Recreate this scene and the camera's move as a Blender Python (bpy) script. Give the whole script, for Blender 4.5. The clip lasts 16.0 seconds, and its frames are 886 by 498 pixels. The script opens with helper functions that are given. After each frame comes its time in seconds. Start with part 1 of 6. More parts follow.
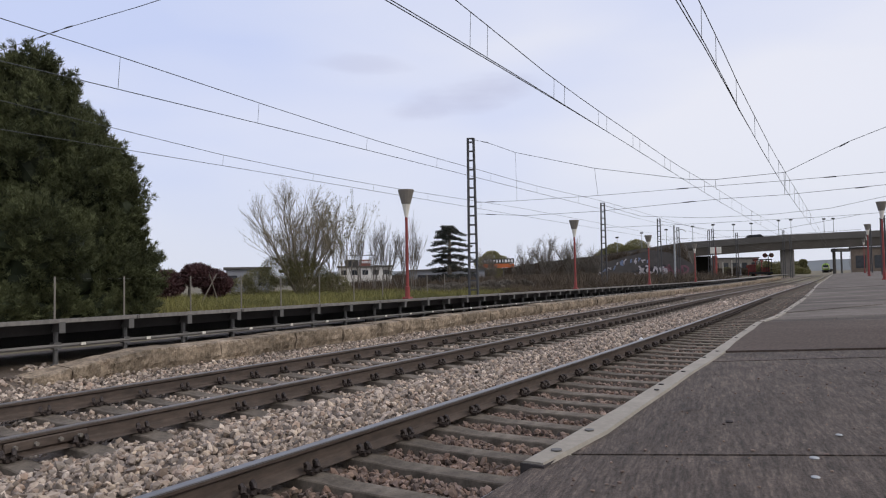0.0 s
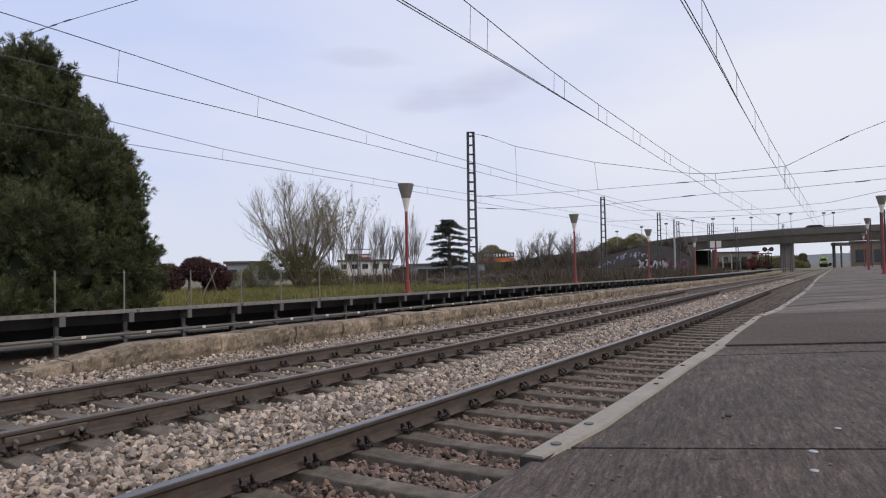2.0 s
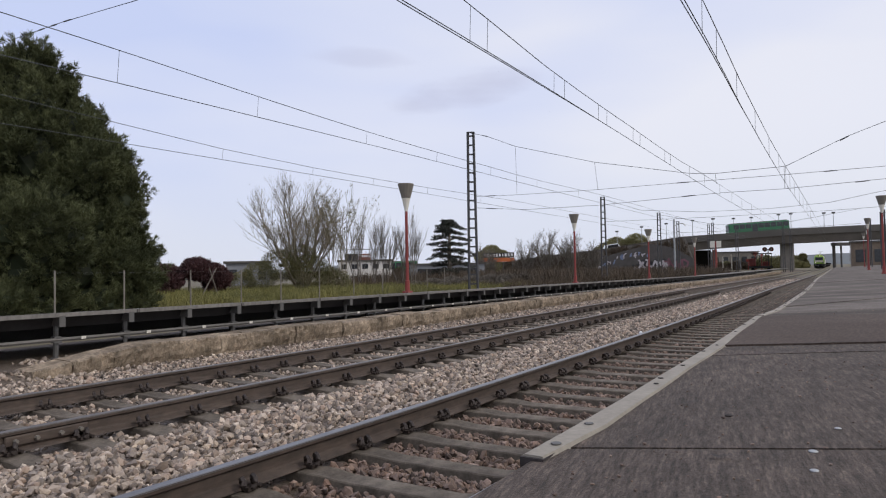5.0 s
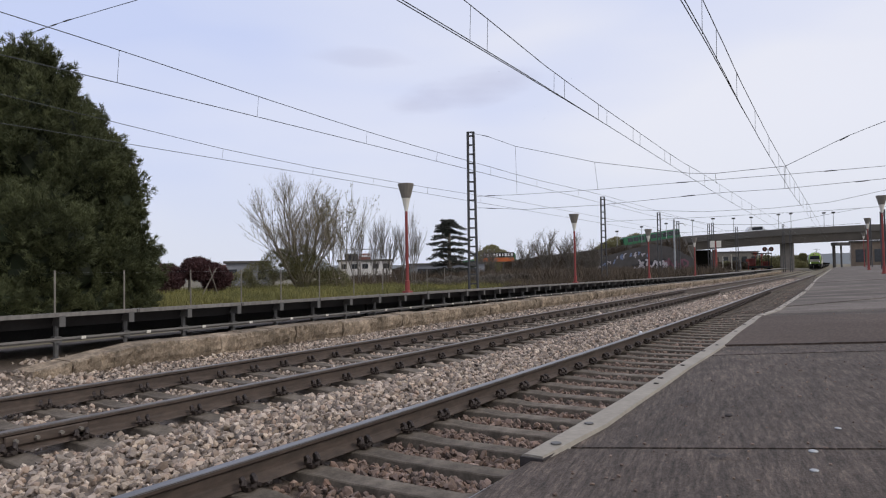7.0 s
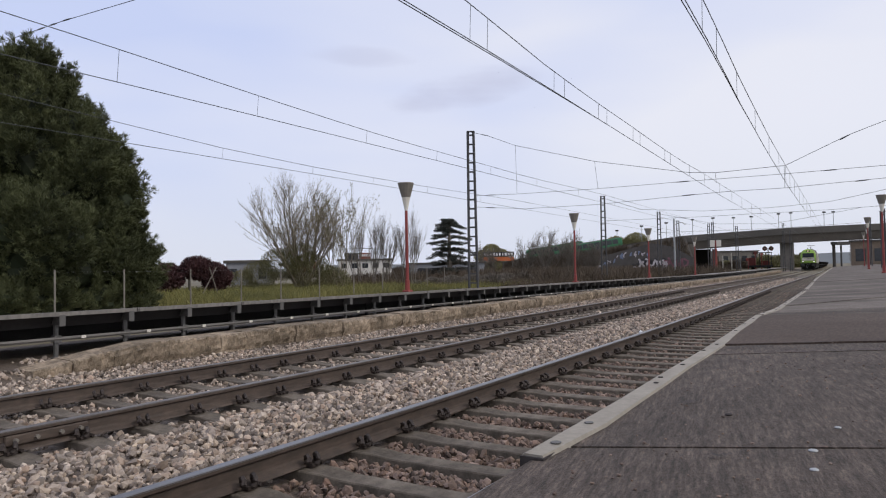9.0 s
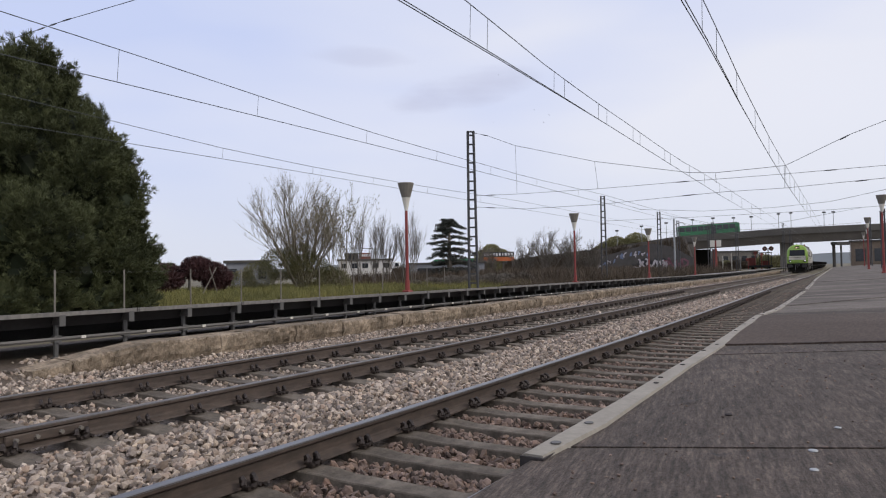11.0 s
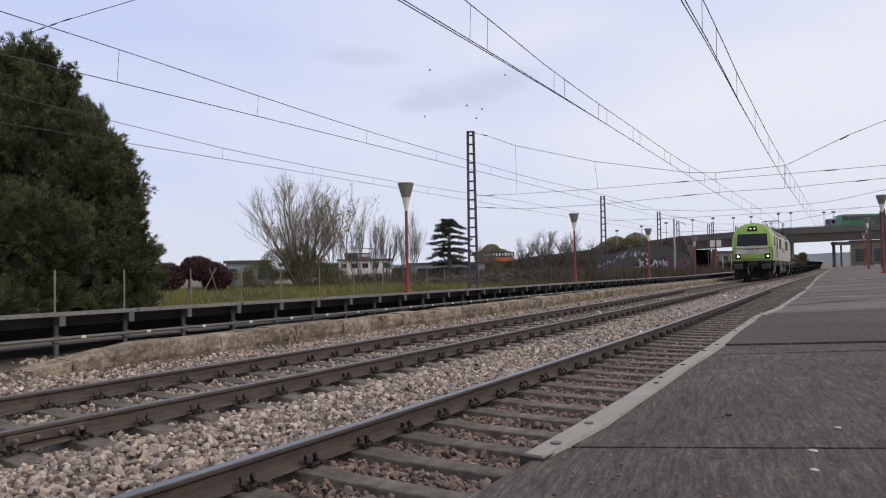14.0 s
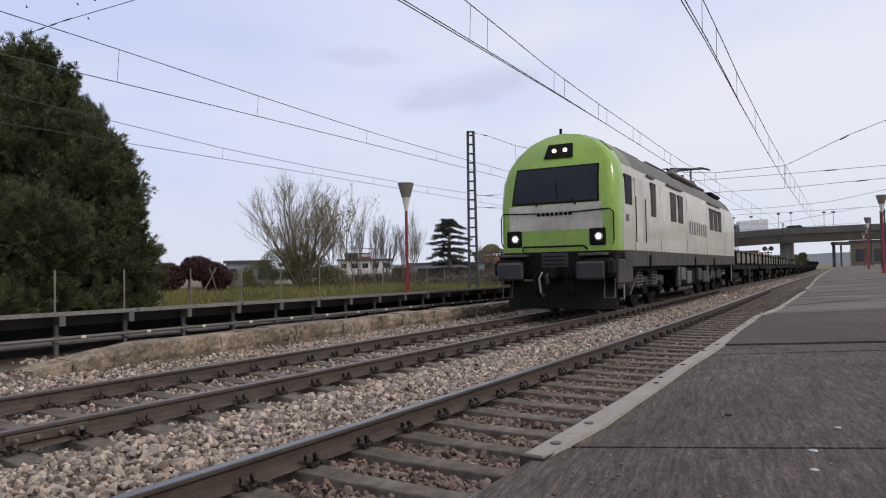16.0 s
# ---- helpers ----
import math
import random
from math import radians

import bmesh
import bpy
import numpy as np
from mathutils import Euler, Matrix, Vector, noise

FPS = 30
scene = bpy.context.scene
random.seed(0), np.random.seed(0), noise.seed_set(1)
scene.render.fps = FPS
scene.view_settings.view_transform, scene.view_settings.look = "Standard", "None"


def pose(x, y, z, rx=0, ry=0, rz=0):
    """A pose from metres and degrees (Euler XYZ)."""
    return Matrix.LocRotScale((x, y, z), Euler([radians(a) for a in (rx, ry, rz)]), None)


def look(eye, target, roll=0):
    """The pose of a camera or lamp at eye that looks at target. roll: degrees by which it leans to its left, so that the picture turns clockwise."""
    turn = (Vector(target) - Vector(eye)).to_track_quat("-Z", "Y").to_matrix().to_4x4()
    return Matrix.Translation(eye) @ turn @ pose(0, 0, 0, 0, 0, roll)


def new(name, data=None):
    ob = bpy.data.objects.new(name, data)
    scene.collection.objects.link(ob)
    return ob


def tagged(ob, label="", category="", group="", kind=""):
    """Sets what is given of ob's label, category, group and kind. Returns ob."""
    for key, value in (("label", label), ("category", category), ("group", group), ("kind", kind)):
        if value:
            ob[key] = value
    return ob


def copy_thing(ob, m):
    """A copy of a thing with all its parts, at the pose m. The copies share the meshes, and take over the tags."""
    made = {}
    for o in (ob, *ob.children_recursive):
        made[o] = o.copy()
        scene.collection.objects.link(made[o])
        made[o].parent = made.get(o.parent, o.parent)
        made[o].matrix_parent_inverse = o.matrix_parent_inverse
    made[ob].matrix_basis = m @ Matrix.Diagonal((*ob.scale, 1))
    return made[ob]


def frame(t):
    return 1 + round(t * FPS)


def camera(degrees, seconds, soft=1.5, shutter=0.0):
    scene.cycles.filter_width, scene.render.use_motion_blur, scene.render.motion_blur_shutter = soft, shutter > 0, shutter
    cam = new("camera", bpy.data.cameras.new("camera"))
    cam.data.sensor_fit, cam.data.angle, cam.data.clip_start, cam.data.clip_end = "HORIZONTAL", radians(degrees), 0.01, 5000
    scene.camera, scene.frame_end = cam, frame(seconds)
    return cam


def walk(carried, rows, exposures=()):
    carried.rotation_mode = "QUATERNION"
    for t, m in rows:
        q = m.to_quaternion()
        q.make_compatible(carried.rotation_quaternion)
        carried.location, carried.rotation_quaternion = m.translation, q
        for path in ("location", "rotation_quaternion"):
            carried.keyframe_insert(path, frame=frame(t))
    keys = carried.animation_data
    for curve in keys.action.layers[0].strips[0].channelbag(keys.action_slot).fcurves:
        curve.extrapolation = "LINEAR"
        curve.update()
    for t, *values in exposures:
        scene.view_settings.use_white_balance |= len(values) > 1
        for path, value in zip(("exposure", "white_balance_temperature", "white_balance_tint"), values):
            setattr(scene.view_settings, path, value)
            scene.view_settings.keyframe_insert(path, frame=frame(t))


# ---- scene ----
# World: y runs along the railway, x to the right across it, z up from the rail heads.
cam = camera(64.876, 16.0, soft=1.15)


def aim(up):
    """The standing camera on the platform, tilted by a few hundredths of a degree."""
    return pose(0, 0, 1.1006, 0, 0, 33.10) @ pose(0, 0, 0, 91.742 + up, 0, 0) @ pose(0, 0, 0, 0, 0, -1.066)


walk(cam, [(0.0, aim(0.55)), (0.1, aim(0.30)), (0.2, aim(0.125)), (0.3, aim(0.09)), (0.4, aim(0.06)), (2.0, aim(0.06)),
           (6.5, aim(0.055)), (9.0, aim(-0.01)), (12.0, aim(0.0)), (16.0, aim(0.0))])

# ---- light: thin bright overcast ----
SUN_EL, SUN_AZ = radians(40), radians(82)
world = bpy.data.worlds.new("overcast_sky")
scene.world = world
world.use_nodes = True
wt = world.node_tree
wt.nodes.clear()


def wnode(kind, **values):
    n = wt.nodes.new(kind)
    for key, value in values.items():
        n.inputs[key].default_value = value
    return n


sky = wt.nodes.new("ShaderNodeTexSky")
sky.sky_type = "NISHITA"
sky.sun_disc = False
sky.sun_elevation = SUN_EL
sky.sun_rotation = SUN_AZ
sky.dust_density = 2.5
coord = wt.nodes.new("ShaderNodeTexCoord")
stretch = wnode("ShaderNodeMapping", Scale=(1.0, 1.0, 3.5))
clouds = wnode("ShaderNodeTexNoise", Scale=1.7, Detail=3.5, Roughness=0.45)
ramp = wt.nodes.new("ShaderNodeValToRGB")
ramp.color_ramp.elements[0].position, ramp.color_ramp.elements[0].color = 0.30, (6.05, 6.80, 9.50, 1)
ramp.color_ramp.elements[1].position, ramp.color_ramp.elements[1].color = 0.72, (8.42, 8.56, 9.55, 1)
veil = wt.nodes.new("ShaderNodeMixRGB")
veil.inputs["Fac"].default_value = 0.93
back = wnode("ShaderNodeBackground", Strength=0.10)
wout = wt.nodes.new("ShaderNodeOutputWorld")
wt.links.new(coord.outputs["Generated"], stretch.inputs["Vector"])
wt.links.new(stretch.outputs["Vector"], clouds.inputs["Vector"])
split = wt.nodes.new("ShaderNodeSeparateXYZ")
lean = wt.nodes.new("ShaderNodeMath")
lean.operation = "MULTIPLY_ADD"
lean.inputs[1].default_value, lean.inputs[2].default_value = 0.30, 0.12
cover = wt.nodes.new("ShaderNodeMath")
cover.operation = "ADD"
wt.links.new(coord.outputs["Generated"], split.inputs["Vector"])
wt.links.new(split.outputs["X"], lean.inputs[0])
wt.links.new(lean.outputs["Value"], cover.inputs[0])
wt.links.new(clouds.outputs["Fac"], cover.inputs[1])
wt.links.new(cover.outputs["Value"], ramp.inputs["Fac"])


def wmath(op, a, b):
    n = wt.nodes.new("ShaderNodeMath")
    n.operation = op
    for i, v in enumerate((a, b)):
        if isinstance(v, (int, float)):
            n.inputs[i].default_value = v
        else:
            wt.links.new(v, n.inputs[i])
    return n.outputs["Value"]


def wdot(axis):
    n = wt.nodes.new("ShaderNodeVectorMath")
    n.operation = "DOT_PRODUCT"
    n.inputs[1].default_value = axis
    wt.links.new(coord.outputs["Generated"], n.inputs[0])
    return n.outputs["Value"]


def grey_cloud(under, azimuth, height, wide, tall, tilt, amount):
    """A soft darker patch of cloud in the overcast, its middle given by degrees left of the railway and above the horizon."""
    a, e, k = radians(azimuth), radians(height), radians(tilt)
    mid = Vector((-math.sin(a) * math.cos(e), math.cos(a) * math.cos(e), math.sin(e)))
    side = Vector((math.cos(a), math.sin(a), 0))
    rise = side.cross(mid)
    u, w = side * math.cos(k) + rise * math.sin(k), rise * math.cos(k) - side * math.sin(k)
    p, q = wmath("DIVIDE", wdot(u), radians(wide)), wmath("DIVIDE", wdot(w), radians(tall))
    far = wmath("ADD", wmath("MULTIPLY", p, p), wmath("MULTIPLY", q, q))
    far = wmath("ADD", far, wmath("MULTIPLY", wmath("SUBTRACT", shreds.outputs["Fac"], 0.5), 2.2))
    near_side = wmath("GREATER_THAN", wdot(mid), 0.5)
    soft = wt.nodes.new("ShaderNodeMapRange")
    soft.interpolation_type = "SMOOTHSTEP"
    for key, v in (("From Min", 0.0), ("From Max", 1.3), ("To Min", amount), ("To Max", 0.0)):
        soft.inputs[key].default_value = v
    wt.links.new(far, soft.inputs["Value"])
    mx = wt.nodes.new("ShaderNodeMixRGB")
    mx.inputs["Color2"].default_value = (5.6, 5.8, 7.5, 1)
    wt.links.new(wmath("MULTIPLY", soft.outputs["Result"], near_side), mx.inputs["Fac"])
    wt.links.new(under, mx.inputs["Color1"])
    return mx.outputs["Color"]


low_sky = wt.nodes.new("ShaderNodeMapRange")
low_sky.interpolation_type = "SMOOTHSTEP"
for key, v in (("From Min", 0.0), ("From Max", 0.22), ("To Min", 0.8), ("To Max", 0.0)):
    low_sky.inputs[key].default_value = v
wt.links.new(split.outputs["Z"], low_sky.inputs["Value"])
paler = wt.nodes.new("ShaderNodeMixRGB")
paler.inputs["Color2"].default_value = (7.60, 7.92, 8.90, 1)
wt.links.new(low_sky.outputs["Result"], paler.inputs["Fac"])
wt.links.new(ramp.outputs["Color"], paler.inputs["Color1"])
shreds = wnode("ShaderNodeTexNoise", Scale=9.0, Detail=4.0, Roughness=0.5)
wt.links.new(stretch.outputs["Vector"], shreds.inputs["Vector"])
overcast = grey_cloud(paler.outputs["Color"], 30.8, 14.6, 5.6, 1.7, 10, 0.62)
overcast = grey_cloud(overcast, 39.5, 17.2, 4.2, 0.9, -3, 0.4)
wt.links.new(sky.outputs["Color"], veil.inputs["Color1"])
wt.links.new(overcast, veil.inputs["Color2"])
wt.links.new(veil.outputs["Color"], back.inputs["Color"])
wt.links.new(back.outputs["Background"], wout.inputs["Surface"])

sun = new("sun", bpy.data.lights.new("sun", "SUN"))
sun.data.energy, sun.data.angle, sun.data.color = 1.28, radians(14), (1.0, 0.93, 0.84)
sun.matrix_world = look((math.cos(SUN_EL) * math.sin(SUN_AZ) * 60, math.cos(SUN_EL) * math.cos(SUN_AZ) * 60, math.sin(SUN_EL) * 60), (0, 0, 0))
scene.view_settings.exposure = 0.0


# ---- materials ----
def mat(name, low, high, rough=0.8, metal=0.0, grain=30.0, blotch=2.0, bump=0.3, dist=0.004, vary=0.0, island=False, mix=0.5, coat=0.0):
    """A worn surface: fine grain and wide blotches between two colours, with relief; vary: shade from object to object or piece to piece."""
    m = bpy.data.materials.new(name)
    m.use_nodes = True
    nt = m.node_tree
    N, Lk = nt.nodes, nt.links
    b = N["Principled BSDF"]
    tc = N.new("ShaderNodeTexCoord")
    fine = N.new("ShaderNodeTexNoise")
    fine.inputs["Scale"].default_value, fine.inputs["Detail"].default_value, fine.inputs["Roughness"].default_value = grain, 6.0, 0.65
    wide = N.new("ShaderNodeTexNoise")
    wide.inputs["Scale"].default_value, wide.inputs["Detail"].default_value = blotch, 4.0
    Lk.new(tc.outputs["Object"], fine.inputs["Vector"])
    Lk.new(tc.outputs["Object"], wide.inputs["Vector"])
    add = N.new("ShaderNodeMix")
    add.data_type = "FLOAT"
    add.inputs[0].default_value = mix
    Lk.new(fine.outputs["Fac"], add.inputs[2])
    Lk.new(wide.outputs["Fac"], add.inputs[3])
    cr = N.new("ShaderNodeValToRGB")
    cr.color_ramp.elements[0].position, cr.color_ramp.elements[0].color = 0.33, (*low, 1)
    cr.color_ramp.elements[1].position, cr.color_ramp.elements[1].color = 0.67, (*high, 1)
    Lk.new(add.outputs[0], cr.inputs["Fac"])
    colour = cr.outputs["Color"]
    if vary:
        hsv = N.new("ShaderNodeHueSaturation")
        mr = N.new("ShaderNodeMapRange")
        mr.inputs["To Min"].default_value, mr.inputs["To Max"].default_value = 1 - vary, 1 + vary
        if island:
            src = N.new("ShaderNodeNewGeometry").outputs["Random Per Island"]
        else:
            src = N.new("ShaderNodeObjectInfo").outputs["Random"]
        Lk.new(src, mr.inputs["Value"])
        Lk.new(mr.outputs["Result"], hsv.inputs["Value"])
        Lk.new(colour, hsv.inputs["Color"])
        colour = hsv.outputs["Color"]
    Lk.new(colour, b.inputs["Base Color"])
    rr = N.new("ShaderNodeMapRange")
    rr.inputs["To Min"].default_value, rr.inputs["To Max"].default_value = max(rough - 0.12, 0.02), min(rough + 0.12, 1)
    Lk.new(fine.outputs["Fac"], rr.inputs["Value"])
    Lk.new(rr.outputs["Result"], b.inputs["Roughness"])
    b.inputs["Metallic"].default_value = metal
    b.inputs["Coat Weight"].default_value = coat
    if bump:
        bp = N.new("ShaderNodeBump")
        bp.inputs["Strength"].default_value, bp.inputs["Distance"].default_value = bump, dist
        Lk.new(fine.outputs["Fac"], bp.inputs["Height"])
        Lk.new(bp.outputs["Normal"], b.inputs["Normal"])
    return m


def glow(name, colour, strength):
    m = bpy.data.materials.new(name)
    m.use_nodes = True
    b = m.node_tree.nodes["Principled BSDF"]
    b.inputs["Base Color"].default_value = (*colour, 1)
    b.inputs["Emission Color"].default_value = (*colour, 1)
    b.inputs["Emission Strength"].default_value = strength
    return m


def leafy(name, low, high, vary=0.35):
    m = mat(name, low, high, rough=0.6, grain=3.0, blotch=0.6, bump=0, vary=vary, island=True)
    return m


STONE = mat("ballast_stone", (0.196, 0.160, 0.136), (0.382, 0.324, 0.276), grain=40, blotch=9, bump=0.5, dist=0.006, vary=0.55, island=True)
# Darker than the stones, so the shade in their gaps is in this colour.
BED = mat("ballast_bed", (0.045, 0.031, 0.022), (0.162, 0.126, 0.097), grain=26, blotch=1.2, bump=1.0, dist=0.03, mix=0.15)
STONE_RUST = mat("rusty_stone", (0.105, 0.069, 0.053), (0.209, 0.157, 0.133), grain=40, blotch=8, bump=0.5, dist=0.006, vary=0.4, island=True)
SLEEPER = mat("sleeper_concrete", (0.090, 0.074, 0.059), (0.158, 0.135, 0.110), grain=60, blotch=4, bump=0.9, vary=0.15)
RAIL = mat("rail_rust", (0.047, 0.033, 0.026), (0.092, 0.068, 0.054), rough=0.7, grain=14, blotch=1.5, bump=0.3)
HEAD = mat("rail_head_steel", (0.147, 0.147, 0.152), (0.206, 0.205, 0.211), rough=0.42, metal=0.6, grain=25, blotch=3, bump=0.05)
HEAD_DULL = mat("dull_rail_head", (0.11, 0.10, 0.095), (0.19, 0.175, 0.165), rough=0.5, metal=0.5, grain=20, blotch=2, bump=0.05)
CLIP = mat("clip_steel", (0.024, 0.019, 0.018), (0.060, 0.044, 0.036), rough=0.6, metal=0.3, grain=60, bump=0.2)
ASPHALT = mat("worn_platform_asphalt", (0.050, 0.038, 0.031), (0.134, 0.104, 0.086), rough=0.76, grain=90, blotch=1.6, bump=1.0, dist=0.010, vary=0.05, mix=0.35)
EDGE = mat("pale_edge_concrete", (0.205, 0.184, 0.154), (0.330, 0.300, 0.254), rough=0.8, grain=35, blotch=5, bump=0.25, vary=0.06)
# Near-black tar tone; it also paints the shade under slabs and edging.
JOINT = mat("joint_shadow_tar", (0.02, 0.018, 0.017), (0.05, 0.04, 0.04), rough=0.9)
KERB = mat("old_kerb_stone", (0.150, 0.118, 0.085), (0.350, 0.280, 0.208), grain=34, blotch=4, bump=1.0, dist=0.02, vary=0.18)
DECK = mat("deck_panel_grey", (0.131, 0.122, 0.113), (0.202, 0.189, 0.173), rough=0.6, grain=30, blotch=2, bump=0.15, vary=0.08)
LEGSTEEL = mat("grey_leg_steel", (0.075, 0.073, 0.070), (0.14, 0.135, 0.13), rough=0.6, metal=0.2, grain=20, bump=0.1)
PIPE = mat("dull_pipe", (0.10, 0.095, 0.088), (0.17, 0.16, 0.15), rough=0.6, metal=0.2, grain=15, bump=0.1)
DARKSTEEL = mat("dark_painted_steel", (0.025, 0.024, 0.025), (0.052, 0.050, 0.050), rough=0.55, metal=0.3, grain=20, bump=0.1)
GALV = mat("galvanised_steel", (0.28, 0.29, 0.30), (0.45, 0.46, 0.47), rough=0.5, metal=0.6, grain=22, blotch=3, bump=0.1)
MAST = mat("grey_mast_paint", (0.041, 0.041, 0.045), (0.083, 0.083, 0.086), rough=0.6, metal=0.3, grain=15, bump=0.1)
REDPAINT = mat("faded_red_paint", (0.175, 0.024, 0.021), (0.265, 0.046, 0.038), rough=0.5, grain=12, bump=0.1)
LAMPWHITE = mat("lamp_opal", (0.60, 0.57, 0.50), (0.75, 0.72, 0.65), rough=0.5, grain=10, bump=0)
LAMPTOP = mat("lamp_cone_grey", (0.136, 0.123, 0.106), (0.230, 0.208, 0.178), rough=0.6, grain=10, bump=0.1)
WIRE = mat("copper_wire_aged", (0.05, 0.055, 0.06), (0.09, 0.10, 0.105), rough=0.6, metal=0.4, bump=0)
SOIL = mat("dry_ground", (0.088, 0.072, 0.042), (0.149, 0.126, 0.073), grain=4, blotch=0.15, bump=0.6, dist=0.05)
GRASS = mat("spring_grass", (0.070, 0.076, 0.024), (0.205, 0.185, 0.050), grain=1.2, blotch=0.25, bump=0.4, dist=0.05, vary=0.3, island=True)
DRYSCRUB = mat("dry_scrub", (0.052, 0.037, 0.024), (0.086, 0.062, 0.039), grain=2, blotch=0.4, bump=0, vary=0.35, island=True)
# Wide dark and pale blotches paint in shaded hollows and lit tufts.
PINE = mat("pine_needles", (0.034, 0.040, 0.021), (0.140, 0.154, 0.076), rough=0.6, grain=2.2, blotch=0.8, bump=0, vary=0.35, island=True, mix=0.6)
# Darkened copy of the needle colour, painting the shade inside the crown.
PINE_SHADE = leafy("pine_shaded_twigs", (0.014, 0.018, 0.010), (0.026, 0.033, 0.017))
TWIG_FAR = mat("grey_brown_twigs", (0.105, 0.09, 0.075), (0.165, 0.145, 0.12), grain=3, bump=0)
CEDAR = leafy("cedar_needles", (0.012, 0.015, 0.010), (0.030, 0.034, 0.023))
PLUM = leafy("plum_leaves", (0.045, 0.018, 0.020), (0.085, 0.035, 0.035))
OLIVE = leafy("olive_green_leaves", (0.098, 0.096, 0.040), (0.178, 0.160, 0.066))
FRESH = leafy("fresh_yellow_green_leaves", (0.15, 0.145, 0.060), (0.26, 0.24, 0.105))
BARK = mat("grey_bark", (0.10, 0.085, 0.07), (0.20, 0.175, 0.145), grain=9, blotch=2, bump=0.5, dist=0.02)
TWIG = mat("bare_twigs", (0.152, 0.129, 0.099), (0.256, 0.222, 0.163), grain=3, bump=0)
CONCRETE = mat("bridge_concrete", (0.065, 0.057, 0.049), (0.114, 0.101, 0.086), grain=3, blotch=0.35, bump=0.3, dist=0.02)
PARAPET = mat("parapet_grey", (0.058, 0.054, 0.050), (0.089, 0.083, 0.076), grain=3, blotch=0.3, bump=0.2)
EMBANK = mat("scrub_slope", (0.034, 0.029, 0.025), (0.074, 0.066, 0.058), grain=1.5, blotch=0.2, bump=0.5, dist=0.1)
CREAM = mat("whitish_render", (0.52, 0.50, 0.48), (0.64, 0.62, 0.59), grain=3, blotch=0.4, bump=0.1)
GREYWALL = mat("blue_grey_cladding", (0.176, 0.184, 0.208), (0.240, 0.248, 0.272), grain=2, blotch=0.3, bump=0.05)
BRICKRED = mat("brick_red_facade", (0.154, 0.049, 0.035), (0.224, 0.084, 0.063), grain=4, blotch=0.5, bump=0.1)
WINDOW = mat("dark_window", (0.02, 0.022, 0.026), (0.04, 0.044, 0.05), rough=0.12, grain=2, bump=0)
GREENBUS = mat("bus_green_paint", (0.008, 0.112, 0.040), (0.015, 0.160, 0.060), rough=0.35, grain=2, bump=0, coat=0.3)
WHITE = mat("white_vehicle_paint", (0.62, 0.63, 0.64), (0.76, 0.77, 0.78), rough=0.4, grain=3, bump=0)
TYRE = mat("black_rubber", (0.015, 0.015, 0.015), (0.03, 0.03, 0.03), rough=0.9, grain=20, bump=0.1)
LIME = mat("lime_green_paint", (0.195, 0.330, 0.030), (0.236, 0.376, 0.045), rough=0.32, grain=3, blotch=0.8, bump=0.02, coat=0.4)
SILVER = mat("dusty_silver_paint", (0.385, 0.355, 0.298), (0.585, 0.552, 0.478), rough=0.4, grain=4, blotch=0.7, bump=0.03, coat=0.2)
UNDER = mat("sooty_underframe", (0.005, 0.005, 0.004), (0.015, 0.013, 0.010), rough=0.75, grain=8, blotch=2, bump=0.3)
ROOFGREY = mat("locomotive_roof_grey", (0.072, 0.066, 0.058), (0.135, 0.124, 0.110), rough=0.65, grain=6, blotch=1.0, bump=0.1)
SKIRTGREY = mat("sooty_grey_skirt", (0.046, 0.043, 0.040), (0.096, 0.090, 0.082), rough=0.7, grain=7, blotch=1.4, bump=0.25)
GLASS = mat("tinted_cab_glass", (0.010, 0.013, 0.018), (0.018, 0.022, 0.028), rough=0.12, grain=1, bump=0)
WAGON = mat("weathered_wagon_grey_green", (0.096, 0.096, 0.069), (0.181, 0.170, 0.125), rough=0.7, grain=6, blotch=1.2, bump=0.2, vary=0.12)
BEAM = glow("headlight_glow", (1.0, 0.94, 0.85), 14.0)
SIDEGLASS = mat("dull_side_glass", (0.012, 0.014, 0.017), (0.022, 0.025, 0.03), rough=0.6, grain=2, bump=0)
SIDEGLASS.node_tree.nodes["Principled BSDF"].inputs["Specular IOR Level"].default_value = 0.1
REFLECTOR = mat("lamp_glass", (0.55, 0.55, 0.55), (0.7, 0.7, 0.7), rough=0.15, grain=5, bump=0)


